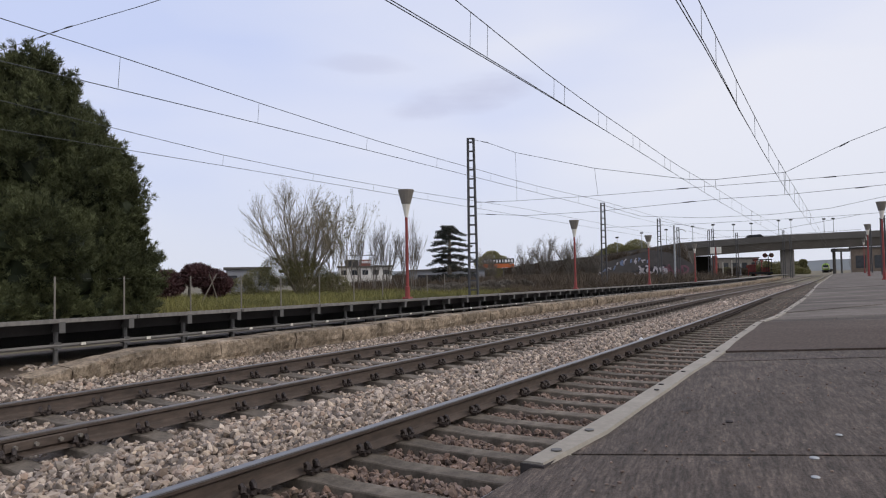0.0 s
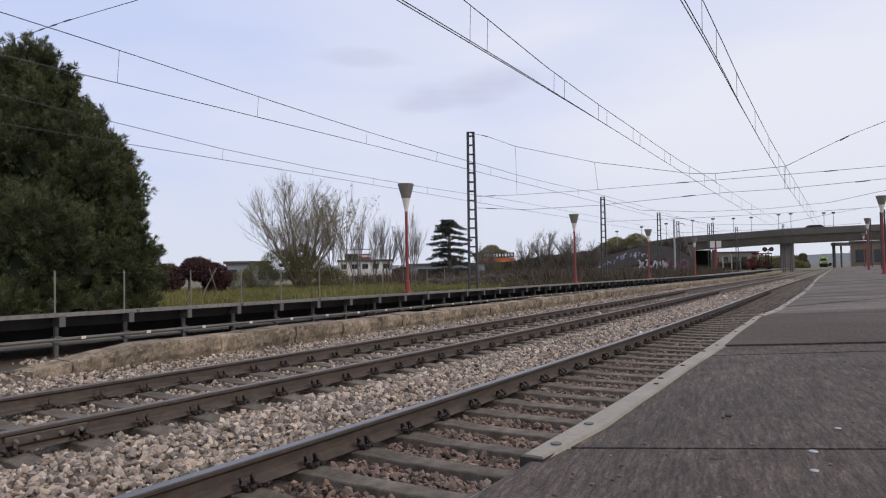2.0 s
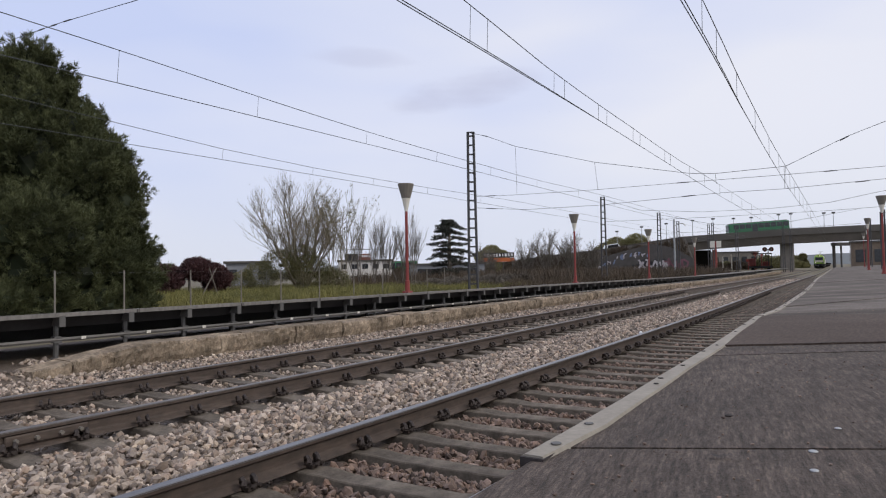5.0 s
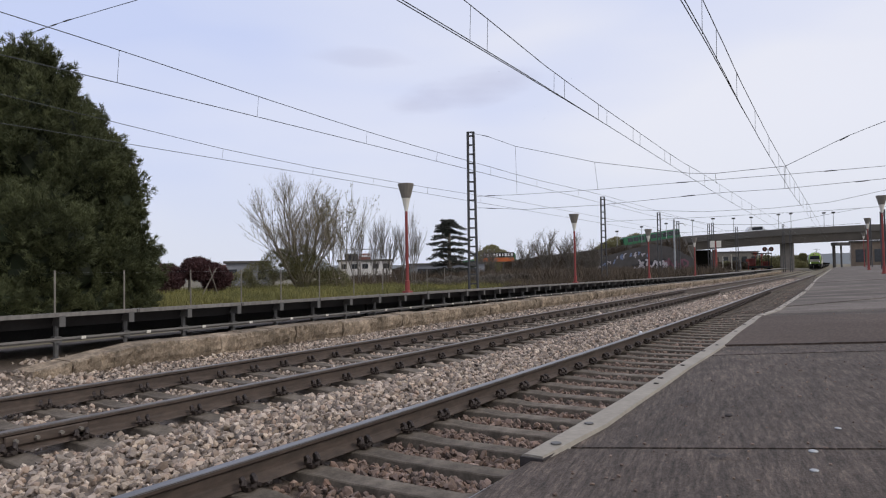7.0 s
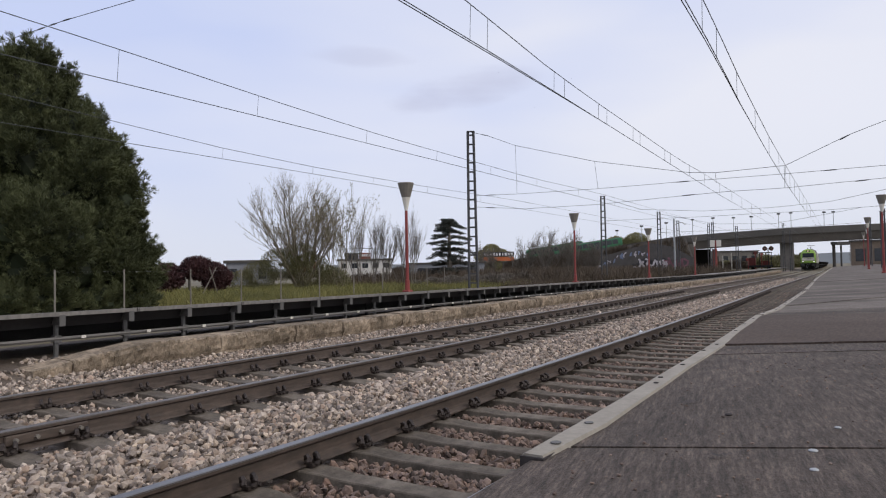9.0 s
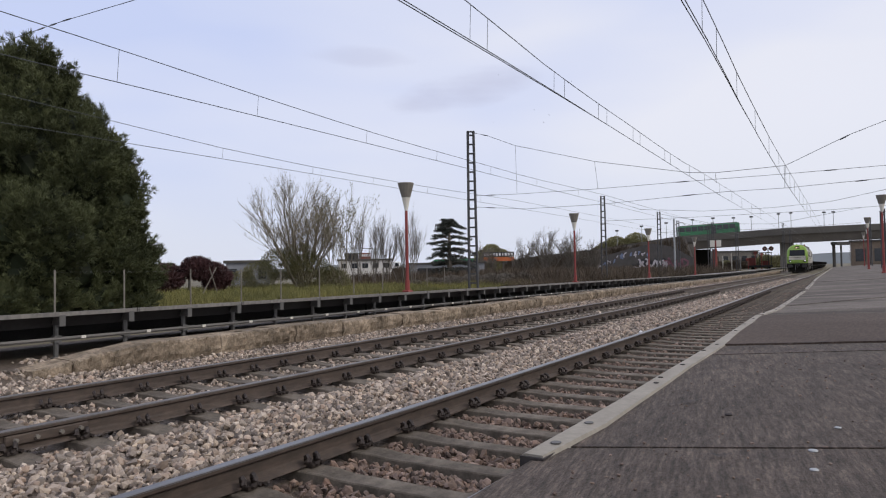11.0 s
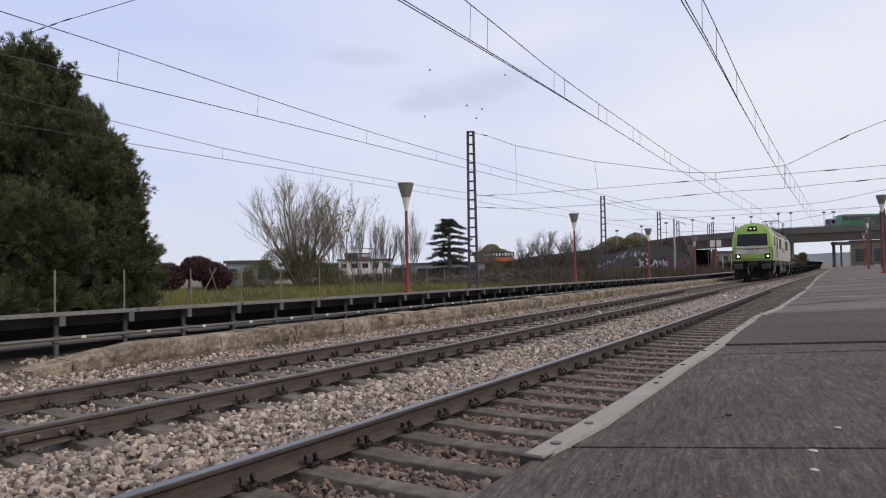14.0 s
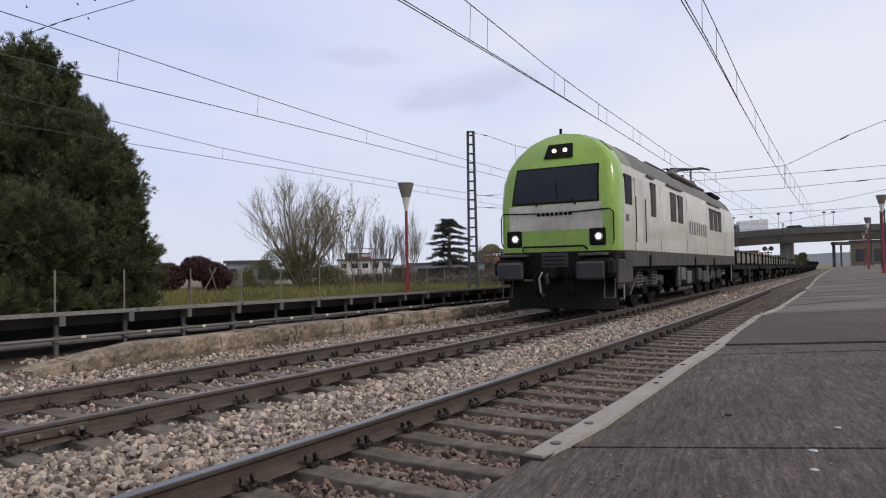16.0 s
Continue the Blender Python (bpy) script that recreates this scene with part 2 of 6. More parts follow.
def streaked(m, scale, stretch, strength, slant=0.0):
    """Adds long faint scratches and pale specks to a worn floor."""
    nt = m.node_tree
    N, Lk = nt.nodes, nt.links
    b = N["Principled BSDF"]
    old = b.inputs["Base Color"].links[0].from_socket
    tc = N.new("ShaderNodeTexCoord")
    mp = N.new("ShaderNodeMapping")
    mp.vector_type = "TEXTURE"
    mp.inputs["Scale"].default_value = [1 / k for k in stretch]
    mp.inputs["Rotation"].default_value = (0, 0, radians(slant))
    nz = N.new("ShaderNodeTexNoise")
    nz.inputs["Scale"].default_value, nz.inputs["Detail"].default_value, nz.inputs["Roughness"].default_value = scale, 8.0, 0.7
    mr = N.new("ShaderNodeMapRange")
    mr.inputs["From Min"].default_value, mr.inputs["From Max"].default_value = 0.35, 0.68
    mr.inputs["To Min"].default_value, mr.inputs["To Max"].default_value = 1 - strength, 1 + strength
    hs = N.new("ShaderNodeHueSaturation")
    Lk.new(tc.outputs["Object"], mp.inputs["Vector"])
    Lk.new(mp.outputs["Vector"], nz.inputs["Vector"])
    Lk.new(nz.outputs["Fac"], mr.inputs["Value"])
    Lk.new(mr.outputs["Result"], hs.inputs["Value"])
    Lk.new(old, hs.inputs["Color"])
    Lk.new(hs.outputs["Color"], b.inputs["Base Color"])


def mottled(m, tints):
    """Each loose piece takes one of several tints."""
    nt = m.node_tree
    N, Lk = nt.nodes, nt.links
    b = N["Principled BSDF"]
    old = b.inputs["Base Color"].links[0].from_socket
    rnd_island = N.new("ShaderNodeNewGeometry").outputs["Random Per Island"]
    wn = N.new("ShaderNodeTexWhiteNoise")
    wn.noise_dimensions = "1D"
    Lk.new(rnd_island, wn.inputs["W"])
    cr = N.new("ShaderNodeValToRGB")
    cr.color_ramp.interpolation = "CONSTANT"
    for i, (at, c) in enumerate(tints):
        e = cr.color_ramp.elements[i] if i < 2 else cr.color_ramp.elements.new(at)
        e.position, e.color = at, (*c, 1)
    mx = N.new("ShaderNodeMixRGB")
    mx.blend_type = "MULTIPLY"
    mx.inputs["Fac"].default_value = 1.0
    Lk.new(wn.outputs["Value"], cr.inputs["Fac"])
    Lk.new(old, mx.inputs["Color1"])
    Lk.new(cr.outputs["Color"], mx.inputs["Color2"])
    Lk.new(mx.outputs["Color"], b.inputs["Base Color"])


TINTS = [(0.0, (1.02, 1.0, 0.98)), (0.28, (1.07, 0.99, 0.92)), (0.42, (0.78, 0.77, 0.77)), (0.53, (1.34, 1.33, 1.29)), (0.70, (1.14, 1.09, 0.99)), (0.83, (0.99, 0.88, 0.80)), (0.90, (0.50, 0.49, 0.48))]
mottled(STONE, TINTS)
mottled(STONE_RUST, TINTS)
for m in (UNDER, SKIRTGREY, PINE, PINE_SHADE):
    m.node_tree.nodes["Principled BSDF"].inputs["Specular IOR Level"].default_value = 0.12
GLASS.node_tree.nodes["Principled BSDF"].inputs["Specular IOR Level"].default_value = 0.22
streaked(ASPHALT, 5.0, (4.5, 1.0, 1.0), 0.22, 12)
streaked(ASPHALT, 7.0, (10.0, 0.9, 1.0), 0.28, 12)
streaked(ASPHALT, 48.0, (1.0, 0.10, 1.0), 0.5, 12)
streaked(ASPHALT, 120.0, (1.0, 0.16, 1.0), 0.45, 12)
streaked(ASPHALT, 2.2, (1.0, 0.6, 1.0), 0.16)
streaked(KERB, 3.0, (1.0, 1.0, 1.0), 0.45)
streaked(KERB, 14.0, (1.0, 1.0, 1.0), 0.35)
streaked(DECK, 3.0, (1.0, 6.0, 1.0), 0.25)
streaked(RAIL, 5.0, (1.0, 1.0, 6.0), 0.3)
streaked(SILVER, 1.2, (1.0, 4.0, 0.6), 0.12)
streaked(SILVER, 0.9, (1.0, 0.7, 0.8), 0.16)
streaked(SILVER, 5.0, (1.0, 3.0, 0.35), 0.10)
streaked(LIME, 1.6, (1.0, 1.0, 0.6), 0.14)
streaked(LIME, 9.0, (2.0, 2.0, 0.4), 0.08)
streaked(SLEEPER, 9.0, (1.0, 1.0, 1.0), 0.4)
streaked(SKIRTGREY, 2.0, (1.0, 3.0, 0.7), 0.35)


# ---- building helpers ----
def thing(name, label, category, at=(0, 0, 0), turn=0.0, group="", kind=""):
    ob = new(name)
    ob.matrix_basis = pose(*at, 0, 0, turn)
    return tagged(ob, label, category, group, kind)


def part(name, bm, material, parent=None, label="", smooth=False):
    me = bpy.data.meshes.new(name)
    bm.normal_update()
    bm.to_mesh(me)
    bm.free()
    me.materials.append(material)
    if smooth:
        me.shade_smooth()
    ob = new(name, me)
    if parent is not None:
        ob.parent = parent
    return tagged(ob, label)


def mesh_from(name, verts, faces, material, parent=None, label=""):
    me = bpy.data.meshes.new(name)
    me.from_pydata(verts, [], faces)
    me.update()
    me.shade_flat()
    me.materials.append(material)
    ob = new(name, me)
    if parent is not None:
        ob.parent = parent
    return tagged(ob, label)


def share(ob, m, parent=None):
    """Another object on the same mesh."""
    c = new(ob.name.split(".")[0], ob.data)
    c.matrix_basis = m
    c.parent = parent if parent is not None else ob.parent
    if "label" in ob:
        c["label"] = ob["label"]
    return c


def box(bm, c, d, turn=0.0, bevel=0.0, m=None):
    """A block with centre c and size d."""
    r = bmesh.ops.create_cube(bm, size=1.0)
    vs = r["verts"]
    bmesh.ops.scale(bm, vec=d, verts=vs)
    if bevel:
        es = list({e for v in vs for e in v.link_edges})
        g = bmesh.ops.bevel(bm, geom=es, offset=bevel, segments=1, affect="EDGES")
        vs = list({v for f in g["faces"] for v in f.verts} | {v for v in vs if v.is_valid})
    mm = Matrix.Translation(c) @ pose(0, 0, 0, 0, 0, turn)
    if m is not None:
        mm = m @ mm
    bmesh.ops.transform(bm, matrix=mm, verts=vs)
    return vs


def one_box(c, d, turn=0.0, bevel=0.0):
    bm = bmesh.new()
    box(bm, c, d, turn, bevel)
    return bm


def tube(bm, pts, radii, n=6, closed=True):
    """A tapered tube through points."""
    rings = []
    pts = [Vector(p) for p in pts]
    if not hasattr(radii, "__len__"):
        radii = [radii] * len(pts)
    for i, p in enumerate(pts):
        d = (pts[min(i + 1, len(pts) - 1)] - pts[max(i - 1, 0)])
        d = d.normalized() if d.length else Vector((0, 0, 1))
        a = d.cross(Vector((0, 0, 1)) if abs(d.z) < 0.9 else Vector((1, 0, 0))).normalized()
        b = d.cross(a)
        rings.append([bm.verts.new(p + (a * math.cos(2 * math.pi * k / n) + b * math.sin(2 * math.pi * k / n)) * radii[i]) for k in range(n)])
    for r0, r1 in zip(rings, rings[1:]):
        for k in range(n):
            bm.faces.new((r0[k], r0[(k + 1) % n], r1[(k + 1) % n], r1[k]))
    if closed and n > 2:
        bm.faces.new(rings[0])
        bm.faces.new(rings[-1][::-1])


def one_tube(pts, radii, n=8):
    bm = bmesh.new()
    tube(bm, pts, radii, n)
    return bm


def off(y):
    """The railway's gentle bend, which runs out into a straight."""
    if y <= 0:
        return 0.0
    return -0.0767 * y * y / (y + 20.92) if y < 24 else -0.9836 - 0.0600 * (y - 24)


def dip(y):
    """The rails fall slightly towards the bridge."""
    return -0.0042 * (min(max(y, 35), 110) - 35)


def heading(y):
    return math.degrees(math.atan2(-(off(y + 0.5) - off(y - 0.5)), 1.0))


def T(s, y, z):
    """A place s metres across from the camera's line, y along the bend."""
    return Vector((s + off(y), y, z))


def sweep(profile, ys, closed=True, lift=None):
    """A profile of (s, z) drawn along the railway."""
    bm = bmesh.new()
    rings = []
    for y in ys:
        dz = lift(y) if lift else 0.0
        rings.append([bm.verts.new(T(s, y, z + dz)) for s, z in profile])
    n = len(profile)
    for r0, r1 in zip(rings, rings[1:]):
        for k in range(n if closed else n - 1):
            bm.faces.new((r0[k], r0[(k + 1) % n], r1[(k + 1) % n], r1[k]))
    if closed:
        bm.faces.new(rings[0][::-1])
        bm.faces.new(rings[-1])
    bmesh.ops.recalc_face_normals(bm, faces=bm.faces)
    return bm


YS = [-14 + 2 * i for i in range(27)] + [42 + 4 * i for i in range(15)] + [104 + 12 * i for i in range(30)]


def deck_z(y):
    return 0.645 - 0.0045 * min(y, 60) if y < 60 else 0.375


# ---- ground ----
bm = bmesh.new()
rings = []
for x in (-3000, -400, -120, -60, -30, -23, -20, 8, 60, 3000):
    rings.append([bm.verts.new((x, y, -0.42 if x > -21 else -0.12)) for y in (-900, -60, 0, 30, 60, 120, 300, 4000)])
for a, b in zip(rings, rings[1:]):
    for k in range(len(a) - 1):
        bm.faces.new((a[k], b[k], b[k + 1], a[k + 1]))
ground = part("ground", bm, SOIL)
tagged(ground, "dry open ground with sparse weeds beside the railway", "ground", kind="structure")

# ---- ballast ----
bed = part("ballast_bed", sweep([(-13.0, -0.40), (-12.0, -0.02), (-9.0, -0.02), (-8.55, -0.14), (-7.6, -0.20), (-7.2, -0.215), (-5.2, -0.225), (-4.95, -0.215), (-4.70, -0.135),
                                 (-4.3, -0.12), (-3.55, -0.13), (-3.4, -0.22), (-3.1, -0.260), (-1.6, -0.260), (-0.9, -0.30), (-0.9, -0.41)], YS, closed=False, lift=dip), BED)
tagged(bed, "grey and pinkish crushed stone ballast under the tracks", "ballast", kind="structure")

# ---- tracks ----
NEAR_L, NEAR_R, FAR_R, FAR_L = -3.285, -1.719, -5.420, -6.986
RAIL_PROFILE = [(-0.065, -0.158), (0.065, -0.158), (0.062, -0.147), (0.014, -0.128), (0.009, -0.11), (0.009, -0.042), (0.034, -0.030), (0.036, -0.006),
                (-0.036, -0.006), (-0.034, -0.030), (-0.009, -0.042), (-0.009, -0.11), (-0.014, -0.128), (-0.062, -0.147)]
HEAD_PROFILE = [(-0.036, -0.012), (-0.0355, -0.004), (-0.028, 0.0), (0.028, 0.0), (0.0355, -0.004), (0.036, -0.012)]
FAR_YS = [y for y in YS if y < 420]


def clip_mesh():
    """A spring clip: a coiled bar on its shoulder."""
    bm = bmesh.new()
    pts = []
    for i in range(15):
        a = i / 14 * 3.6 * math.pi
        pts.append((0.040 + 0.036 * math.cos(a), -0.075 + 0.150 * i / 14, 0.036 + 0.034 * math.sin(a)))
    tube(bm, pts, 0.0165, 5)
    box(bm, (0.02, 0, 0.004), (0.09, 0.07, 0.022))
    return bm


def track(name, left, right, y0, step, count, label, head=None):
    t = tagged(new(name), label, "railway track", kind="structure")
    for s in (left, right):
        r = part("rail", sweep([(s + a, b) for a, b in RAIL_PROFILE], FAR_YS, lift=dip), RAIL, t, "rust-brown steel rail")
        part("rail_head", sweep([(s + a, b) for a, b in HEAD_PROFILE], FAR_YS, lift=dip), head or HEAD, r, "polished running surface")
    mid = (left + right) / 2
    bm = bmesh.new()
    prof = [(-1.22, -0.185, 0.125), (-1.0, -0.165, 0.125), (-0.55, -0.167, 0.12), (-0.40, -0.182, 0.108), (0.40, -0.182, 0.108), (0.55, -0.167, 0.12), (1.0, -0.165, 0.125), (1.22, -0.185, 0.125)]
    rows = []
    for x, z, w in prof:
        rows.append([bm.verts.new(v) for v in ((x, -w, -0.32), (x, -w * 0.80, z - 0.008), (x, -w * 0.74, z), (x, w * 0.74, z), (x, w * 0.80, z - 0.008), (x, w, -0.32))])
    for a, b in zip(rows, rows[1:]):
        for k in range(5):
            bm.faces.new((a[k], a[k + 1], b[k + 1], b[k]))
    bm.faces.new(rows[0][::-1])
    bm.faces.new(rows[-1])
    first = part("sleeper", bm, SLEEPER, t)
    clip = part("clip", clip_mesh(), CLIP, t, "dark coiled spring clip")
    first.matrix_basis = pose(mid + off(y0 - 2 * step), y0 - 2 * step, 0, 0, 0, heading(y0))
    clip.matrix_basis = pose(left + 0.052 + off(y0), y0, -0.152)
    far_bm_v, far_bm_f = [], []
    for i in range(-18, count):
        y = y0 + i * step
        if i != -2:
            share(first, pose(mid + off(y), y, dip(y), 0, 0, heading(y)), t)
        if i != 0 and y < 34:
            share(clip, pose(left + 0.052 + off(y), y, -0.152), t)
        if y < 34:
            share(clip, pose(right + 0.052 + off(y), y, -0.152), t)
        if y < 20:
            share(clip, pose(left - 0.052 + off(y), y, -0.152, 0, 0, 180), t)
    y = y0 + count * step
    while y < 220:
        c = T(mid, y, 0)
        n = len(far_bm_v)
        for dx, dy, z in ((-1.22, -0.11, -0.17), (1.22, -0.11, -0.17), (1.22, 0.11, -0.17), (-1.22, 0.11, -0.17), (-1.22, -0.15, -0.30), (1.22, -0.15, -0.30), (1.22, 0.15, -0.30), (-1.22, 0.15, -0.30)):
            far_bm_v.append((c.x + dx, c.y + dy, z + dip(y)))
        far_bm_f += [(n, n + 1, n + 2, n + 3), (n + 4, n + 5, n + 1, n), (n + 6, n + 7, n + 3, n + 2), (n + 5, n + 6, n + 2, n + 1), (n + 7, n + 4, n, n + 3)]
        y += step
    tagged(mesh_from("far_sleepers", far_bm_v, far_bm_f, SLEEPER, t), kind="stuff")
    return t


near_track = track("railway_track_near", NEAR_L, NEAR_R, 2.821, 0.5405, 120, "near railway track with rusty rails on concrete sleepers")
far_track = track("railway_track_far", FAR_L, FAR_R, 2.504, 0.5345, 120, "second railway track with rusty rails on concrete sleepers", HEAD_DULL)

# ---- platform where the camera stands ----
def slab_z(s):
    return 0.47 + 0.05 * (s + 1.1)


for m, gloss in ((ASPHALT, 0.3), (KERB, 0.2), (SLEEPER, 0.2)):
    m.node_tree.nodes["Principled BSDF"].inputs["Specular IOR Level"].default_value = gloss
platform = tagged(new("platform_near"), "worn dark asphalt platform slabs beside the near track", "platform", kind="structure")
EDGE_S = [(-8, -0.90), (1.7, -0.955), (2.05, -1.015), (2.5, -1.025), (3.06, -1.036), (4.0, -1.075), (5.28, -1.106), (7.22, -1.171), (9.2, -1.238), (9.5, -1.235), (10.43, -1.150), (17.5, -1.180), (34, -1.36), (150, -1.45)]


def edge_s(y):
    for (a, sa), (b, sb) in zip(EDGE_S, EDGE_S[1:]):
        if y <= b:
            return sa + (sb - sa) * (y - a) / (b - a)
    return -1.5


JOINTS = [(-8.0, -8.0), (2.27, 2.62), (5.09, 5.42), (5.75, 5.95), (9.32, 9.22), (11.4, 13.0), (15.2, 16.4), (21.1, 21.4), (26.5, 26.6), (33.2, 32.6), (40, 40.2), (48, 48.4), (57, 57.5), (68, 69), (82, 83), (100, 101), (130, 131)]
SLABS = [ASPHALT, ASPHALT, ASPHALT,
         mat("reddish_slab", (0.056, 0.040, 0.032), (0.092, 0.068, 0.055), rough=0.75, grain=70, blotch=1.2, bump=0.2, dist=0.003),
         mat("pale_dusty_slab", (0.100, 0.085, 0.075), (0.172, 0.150, 0.134), rough=0.9, grain=110, blotch=0.9, bump=0)]
for m in SLABS[3:]:
    m.node_tree.nodes["Principled BSDF"].inputs["Specular IOR Level"].default_value = 0.15
streaked(SLABS[3], 6.0, (8.0, 1.0, 1.0), 0.35)
streaked(SLABS[4], 1.0, (0.2, 1.5, 1.0), 0.5)
streaked(SLABS[4], 3.0, (0.6, 0.5, 1.0), 0.2)
streaked(SLABS[4], 40.0, (1.0, 0.4, 1.0), 0.25)
for slab_no, ((a0, a1), (b0, b1)) in enumerate(zip(JOINTS, JOINTS[1:])):
    bm = bmesh.new()
    rows = []
    k = 7
    for i in range(k):
        f = i / (k - 1)
        g = (0.012, 0.012, 0.026, 0.026)[slab_no] if slab_no < 4 else 0.022
        row = []
        for j in range(6):
            h = j / 5
            ya = a0 + (a1 - a0) * min(h * 4.6, 3.5) + g
            yb = b0 + (b1 - b0) * min(h * 4.6, 3.5) - g
            y = ya + (yb - ya) * f
            s = edge_s(y) * (1 - h) + 4.5 * h
            row.append(T(s, y, slab_z(s) + 0.006 * noise.noise((s * 0.9, y * 0.7, 0)) + (0.010 if slab_no in (3, 5, 8) else 0.0)))
        rows.append(row)
    top = [[bm.verts.new(p) for p in row] for row in rows]
    low = [[bm.verts.new((p.x, p.y, p.z - 0.22)) for p in row] for row in rows]
    for i in range(k - 1):
        for j in range(5):
            bm.faces.new((top[i][j], top[i][j + 1], top[i + 1][j + 1], top[i + 1][j]))
        bm.faces.new((low[i][0], top[i][0], top[i + 1][0], low[i + 1][0]))
        bm.faces.new((low[i][5], low[i + 1][5], top[i + 1][5], top[i][5]))
    for j in range(5):
        bm.faces.new((low[0][j], low[0][j + 1], top[0][j + 1], top[0][j]))
        bm.faces.new((low[-1][j + 1], low[-1][j], top[-1][j], top[-1][j + 1]))
    part("slab", bm, SLABS[min(slab_no, 4)], platform)
# Its near-black colour carries the shade below the slabs and in their gaps.
part("platform_base", sweep([(-0.85, -0.41), (-0.85, 0.22), (4.6, 0.45), (4.6, -0.41)], [y for y in YS if -8 <= y < 132]), JOINT, platform, "platform foundation coloured near black for the shade under the slabs")

# ---- far platform: raised deck on steel legs ----
deck = tagged(new("platform_far"), "raised grey panel platform on dark steel legs beyond the tracks", "platform", kind="structure")
y = -6.0
while y < 150:
    step = 2.05
    bm = sweep([(-11.7, -0.16), (-9.5, -0.055), (-9.5, -0.006), (-9.506, 0.0), (-11.7, -0.10)], [y, y + step - 0.015], lift=deck_z)
    part("deck_panel", bm, DECK, deck)
    part("panel_rim", sweep([(-9.515, -0.052), (-9.488, -0.052), (-9.488, 0.004), (-9.515, 0.004)], [y + 0.02, y + step - 0.05], lift=deck_z), DECK, deck, "pale metal rim of a deck panel")
    y += step
part("fascia_beam", sweep([(-9.80, -0.21), (-9.74, -0.21), (-9.66, -0.06), (-9.74, -0.06)], [v for v in YS if -6 <= v < 150], lift=deck_z), DARKSTEEL, deck, "dark sloping side panel under the deck")
# Added strip hides the bright ground behind and darkens the gap under the deck.
part("rear_skirt", sweep([(-11.66, -0.52), (-11.56, -0.52), (-11.56, -0.16), (-11.66, -0.16)], [v for v in YS if -6 <= v < 150], lift=deck_z), DARKSTEEL, deck, "added dark strip that keeps the space under the deck dark")
part("pipe", sweep([(-9.62 + 0.03 * math.cos(a), -0.37 + 0.03 * math.sin(a)) for a in [i * math.pi / 3 for i in range(6)]], [v for v in YS if -6 <= v < 90], lift=deck_z), PIPE, deck, "dull grey steel tie pipe")
bm = one_tube([(0, 0, -0.70), (0, 0, -0.62), (0, 0, -0.61), (0, 0, -0.10)], [0.07, 0.07, 0.034, 0.034], 8)
box(bm, (0.02, 0, -0.115), (0.30, 0.055, 0.12))
box(bm, (0.168, 0, -0.115), (0.012, 0.085, 0.15))
box(bm, (0.01, 0, -0.37), (0.10, 0.10, 0.09))
leg = part("leg", bm, LEGSTEEL, deck, "dark steel leg with bracket")
leg.matrix_basis = pose(-9.66 + off(4.1), 4.1, deck_z(4.1))
rail_rnd = random.Random(2)
y = 5.14
while y < 95:
    share(leg, pose(-9.66 + off(y), y, deck_z(y)), deck)
    if y < 40:
        o = part("reflector", one_box((0, 0, 0), (0.02, 0.065, 0.04)), LAMPWHITE, deck, "small white tag on the pipe")
        o.matrix_basis = pose(-9.58 + off(y + 0.35), y + 0.35, deck_z(y) - 0.365)
        if rail_rnd.random() < 0.5:
            o = part("inner_prop", one_box((0, 0, -0.3), (0.06, 0.06, 0.5)), DARKSTEEL, deck)
            o.matrix_basis = pose(-10.3 + off(y), y + 0.5, deck_z(y))
    y += 1.045

# ---- old kerb ----
kerb = tagged(new("old_kerb"), "weathered stone kerb of an old low platform", "kerb", kind="structure")
rnd = random.Random(4)


def kerb_top(y):
    """The kerb sinks into the rubble at its near end."""
    if y < 5.8:
        t = -0.06 + 0.20 * (y - 4.3) / 1.5
    else:
        t = 0.14
    if y > 26:
        t -= 0.004 * (min(y, 60) - 26)
    return t


y = 4.3
while y < 120:
    ln = rnd.choice((0.38, 0.52, 0.6, 0.8, 1.0)) * rnd.uniform(0.9, 1.1)
    if y > 60:
        ln *= 2
    jig = rnd.uniform(-0.02, 0.012)
    out = rnd.uniform(-0.022, 0.022)
    bm = bmesh.new()
    rows = []
    many = (26 if y < 18 else 12) if y < 34 else 4
    for i in range(many + 1):
        f = i / many
        yy = y + 0.004 + (ln - 0.008) * f
        top = kerb_top(yy) + jig + 0.035
        chip = 0.03 * rnd.random() ** 2 if 0 < i < many else rnd.uniform(0.008, 0.04)
        pr = [(-9.05, -0.3), (-8.67, -0.3), (-8.66, top - 0.26), (-8.635, top - 0.20), (-8.627, top - 0.14), (-8.622, top - 0.08), (-8.624 - chip * 0.4, top - 0.025 - chip * 0.5), (-8.632 - chip, top - chip * 0.6), (-8.70 - chip, top + 0.002), (-8.88, top + 0.006), (-9.05, top + 0.01)]
        ring = []
        for k, (s, z) in enumerate(pr):
            rough = 0.020 * noise.noise((yy * 3.0, k * 0.6, jig * 90)) + 0.034 * noise.noise((yy * 17, k * 0.7, 3 + jig * 90)) if 1 < k < 8 else 0
            ring.append(bm.verts.new(T(s + out + (rough if k < 9 else 0), yy, z + (rough * 0.6 if k > 5 else rough * 0.3))))
        rows.append(ring)
    n = len(pr)
    for a, b in zip(rows, rows[1:]):
        for k in range(n):
            bm.faces.new((a[k], a[(k + 1) % n], b[(k + 1) % n], b[k]))
    bm.faces.new(rows[0][::-1])
    bm.faces.new(rows[-1])
    bmesh.ops.recalc_face_normals(bm, faces=bm.faces)
    part("kerb_stone", bm, KERB, kerb)
    y += ln

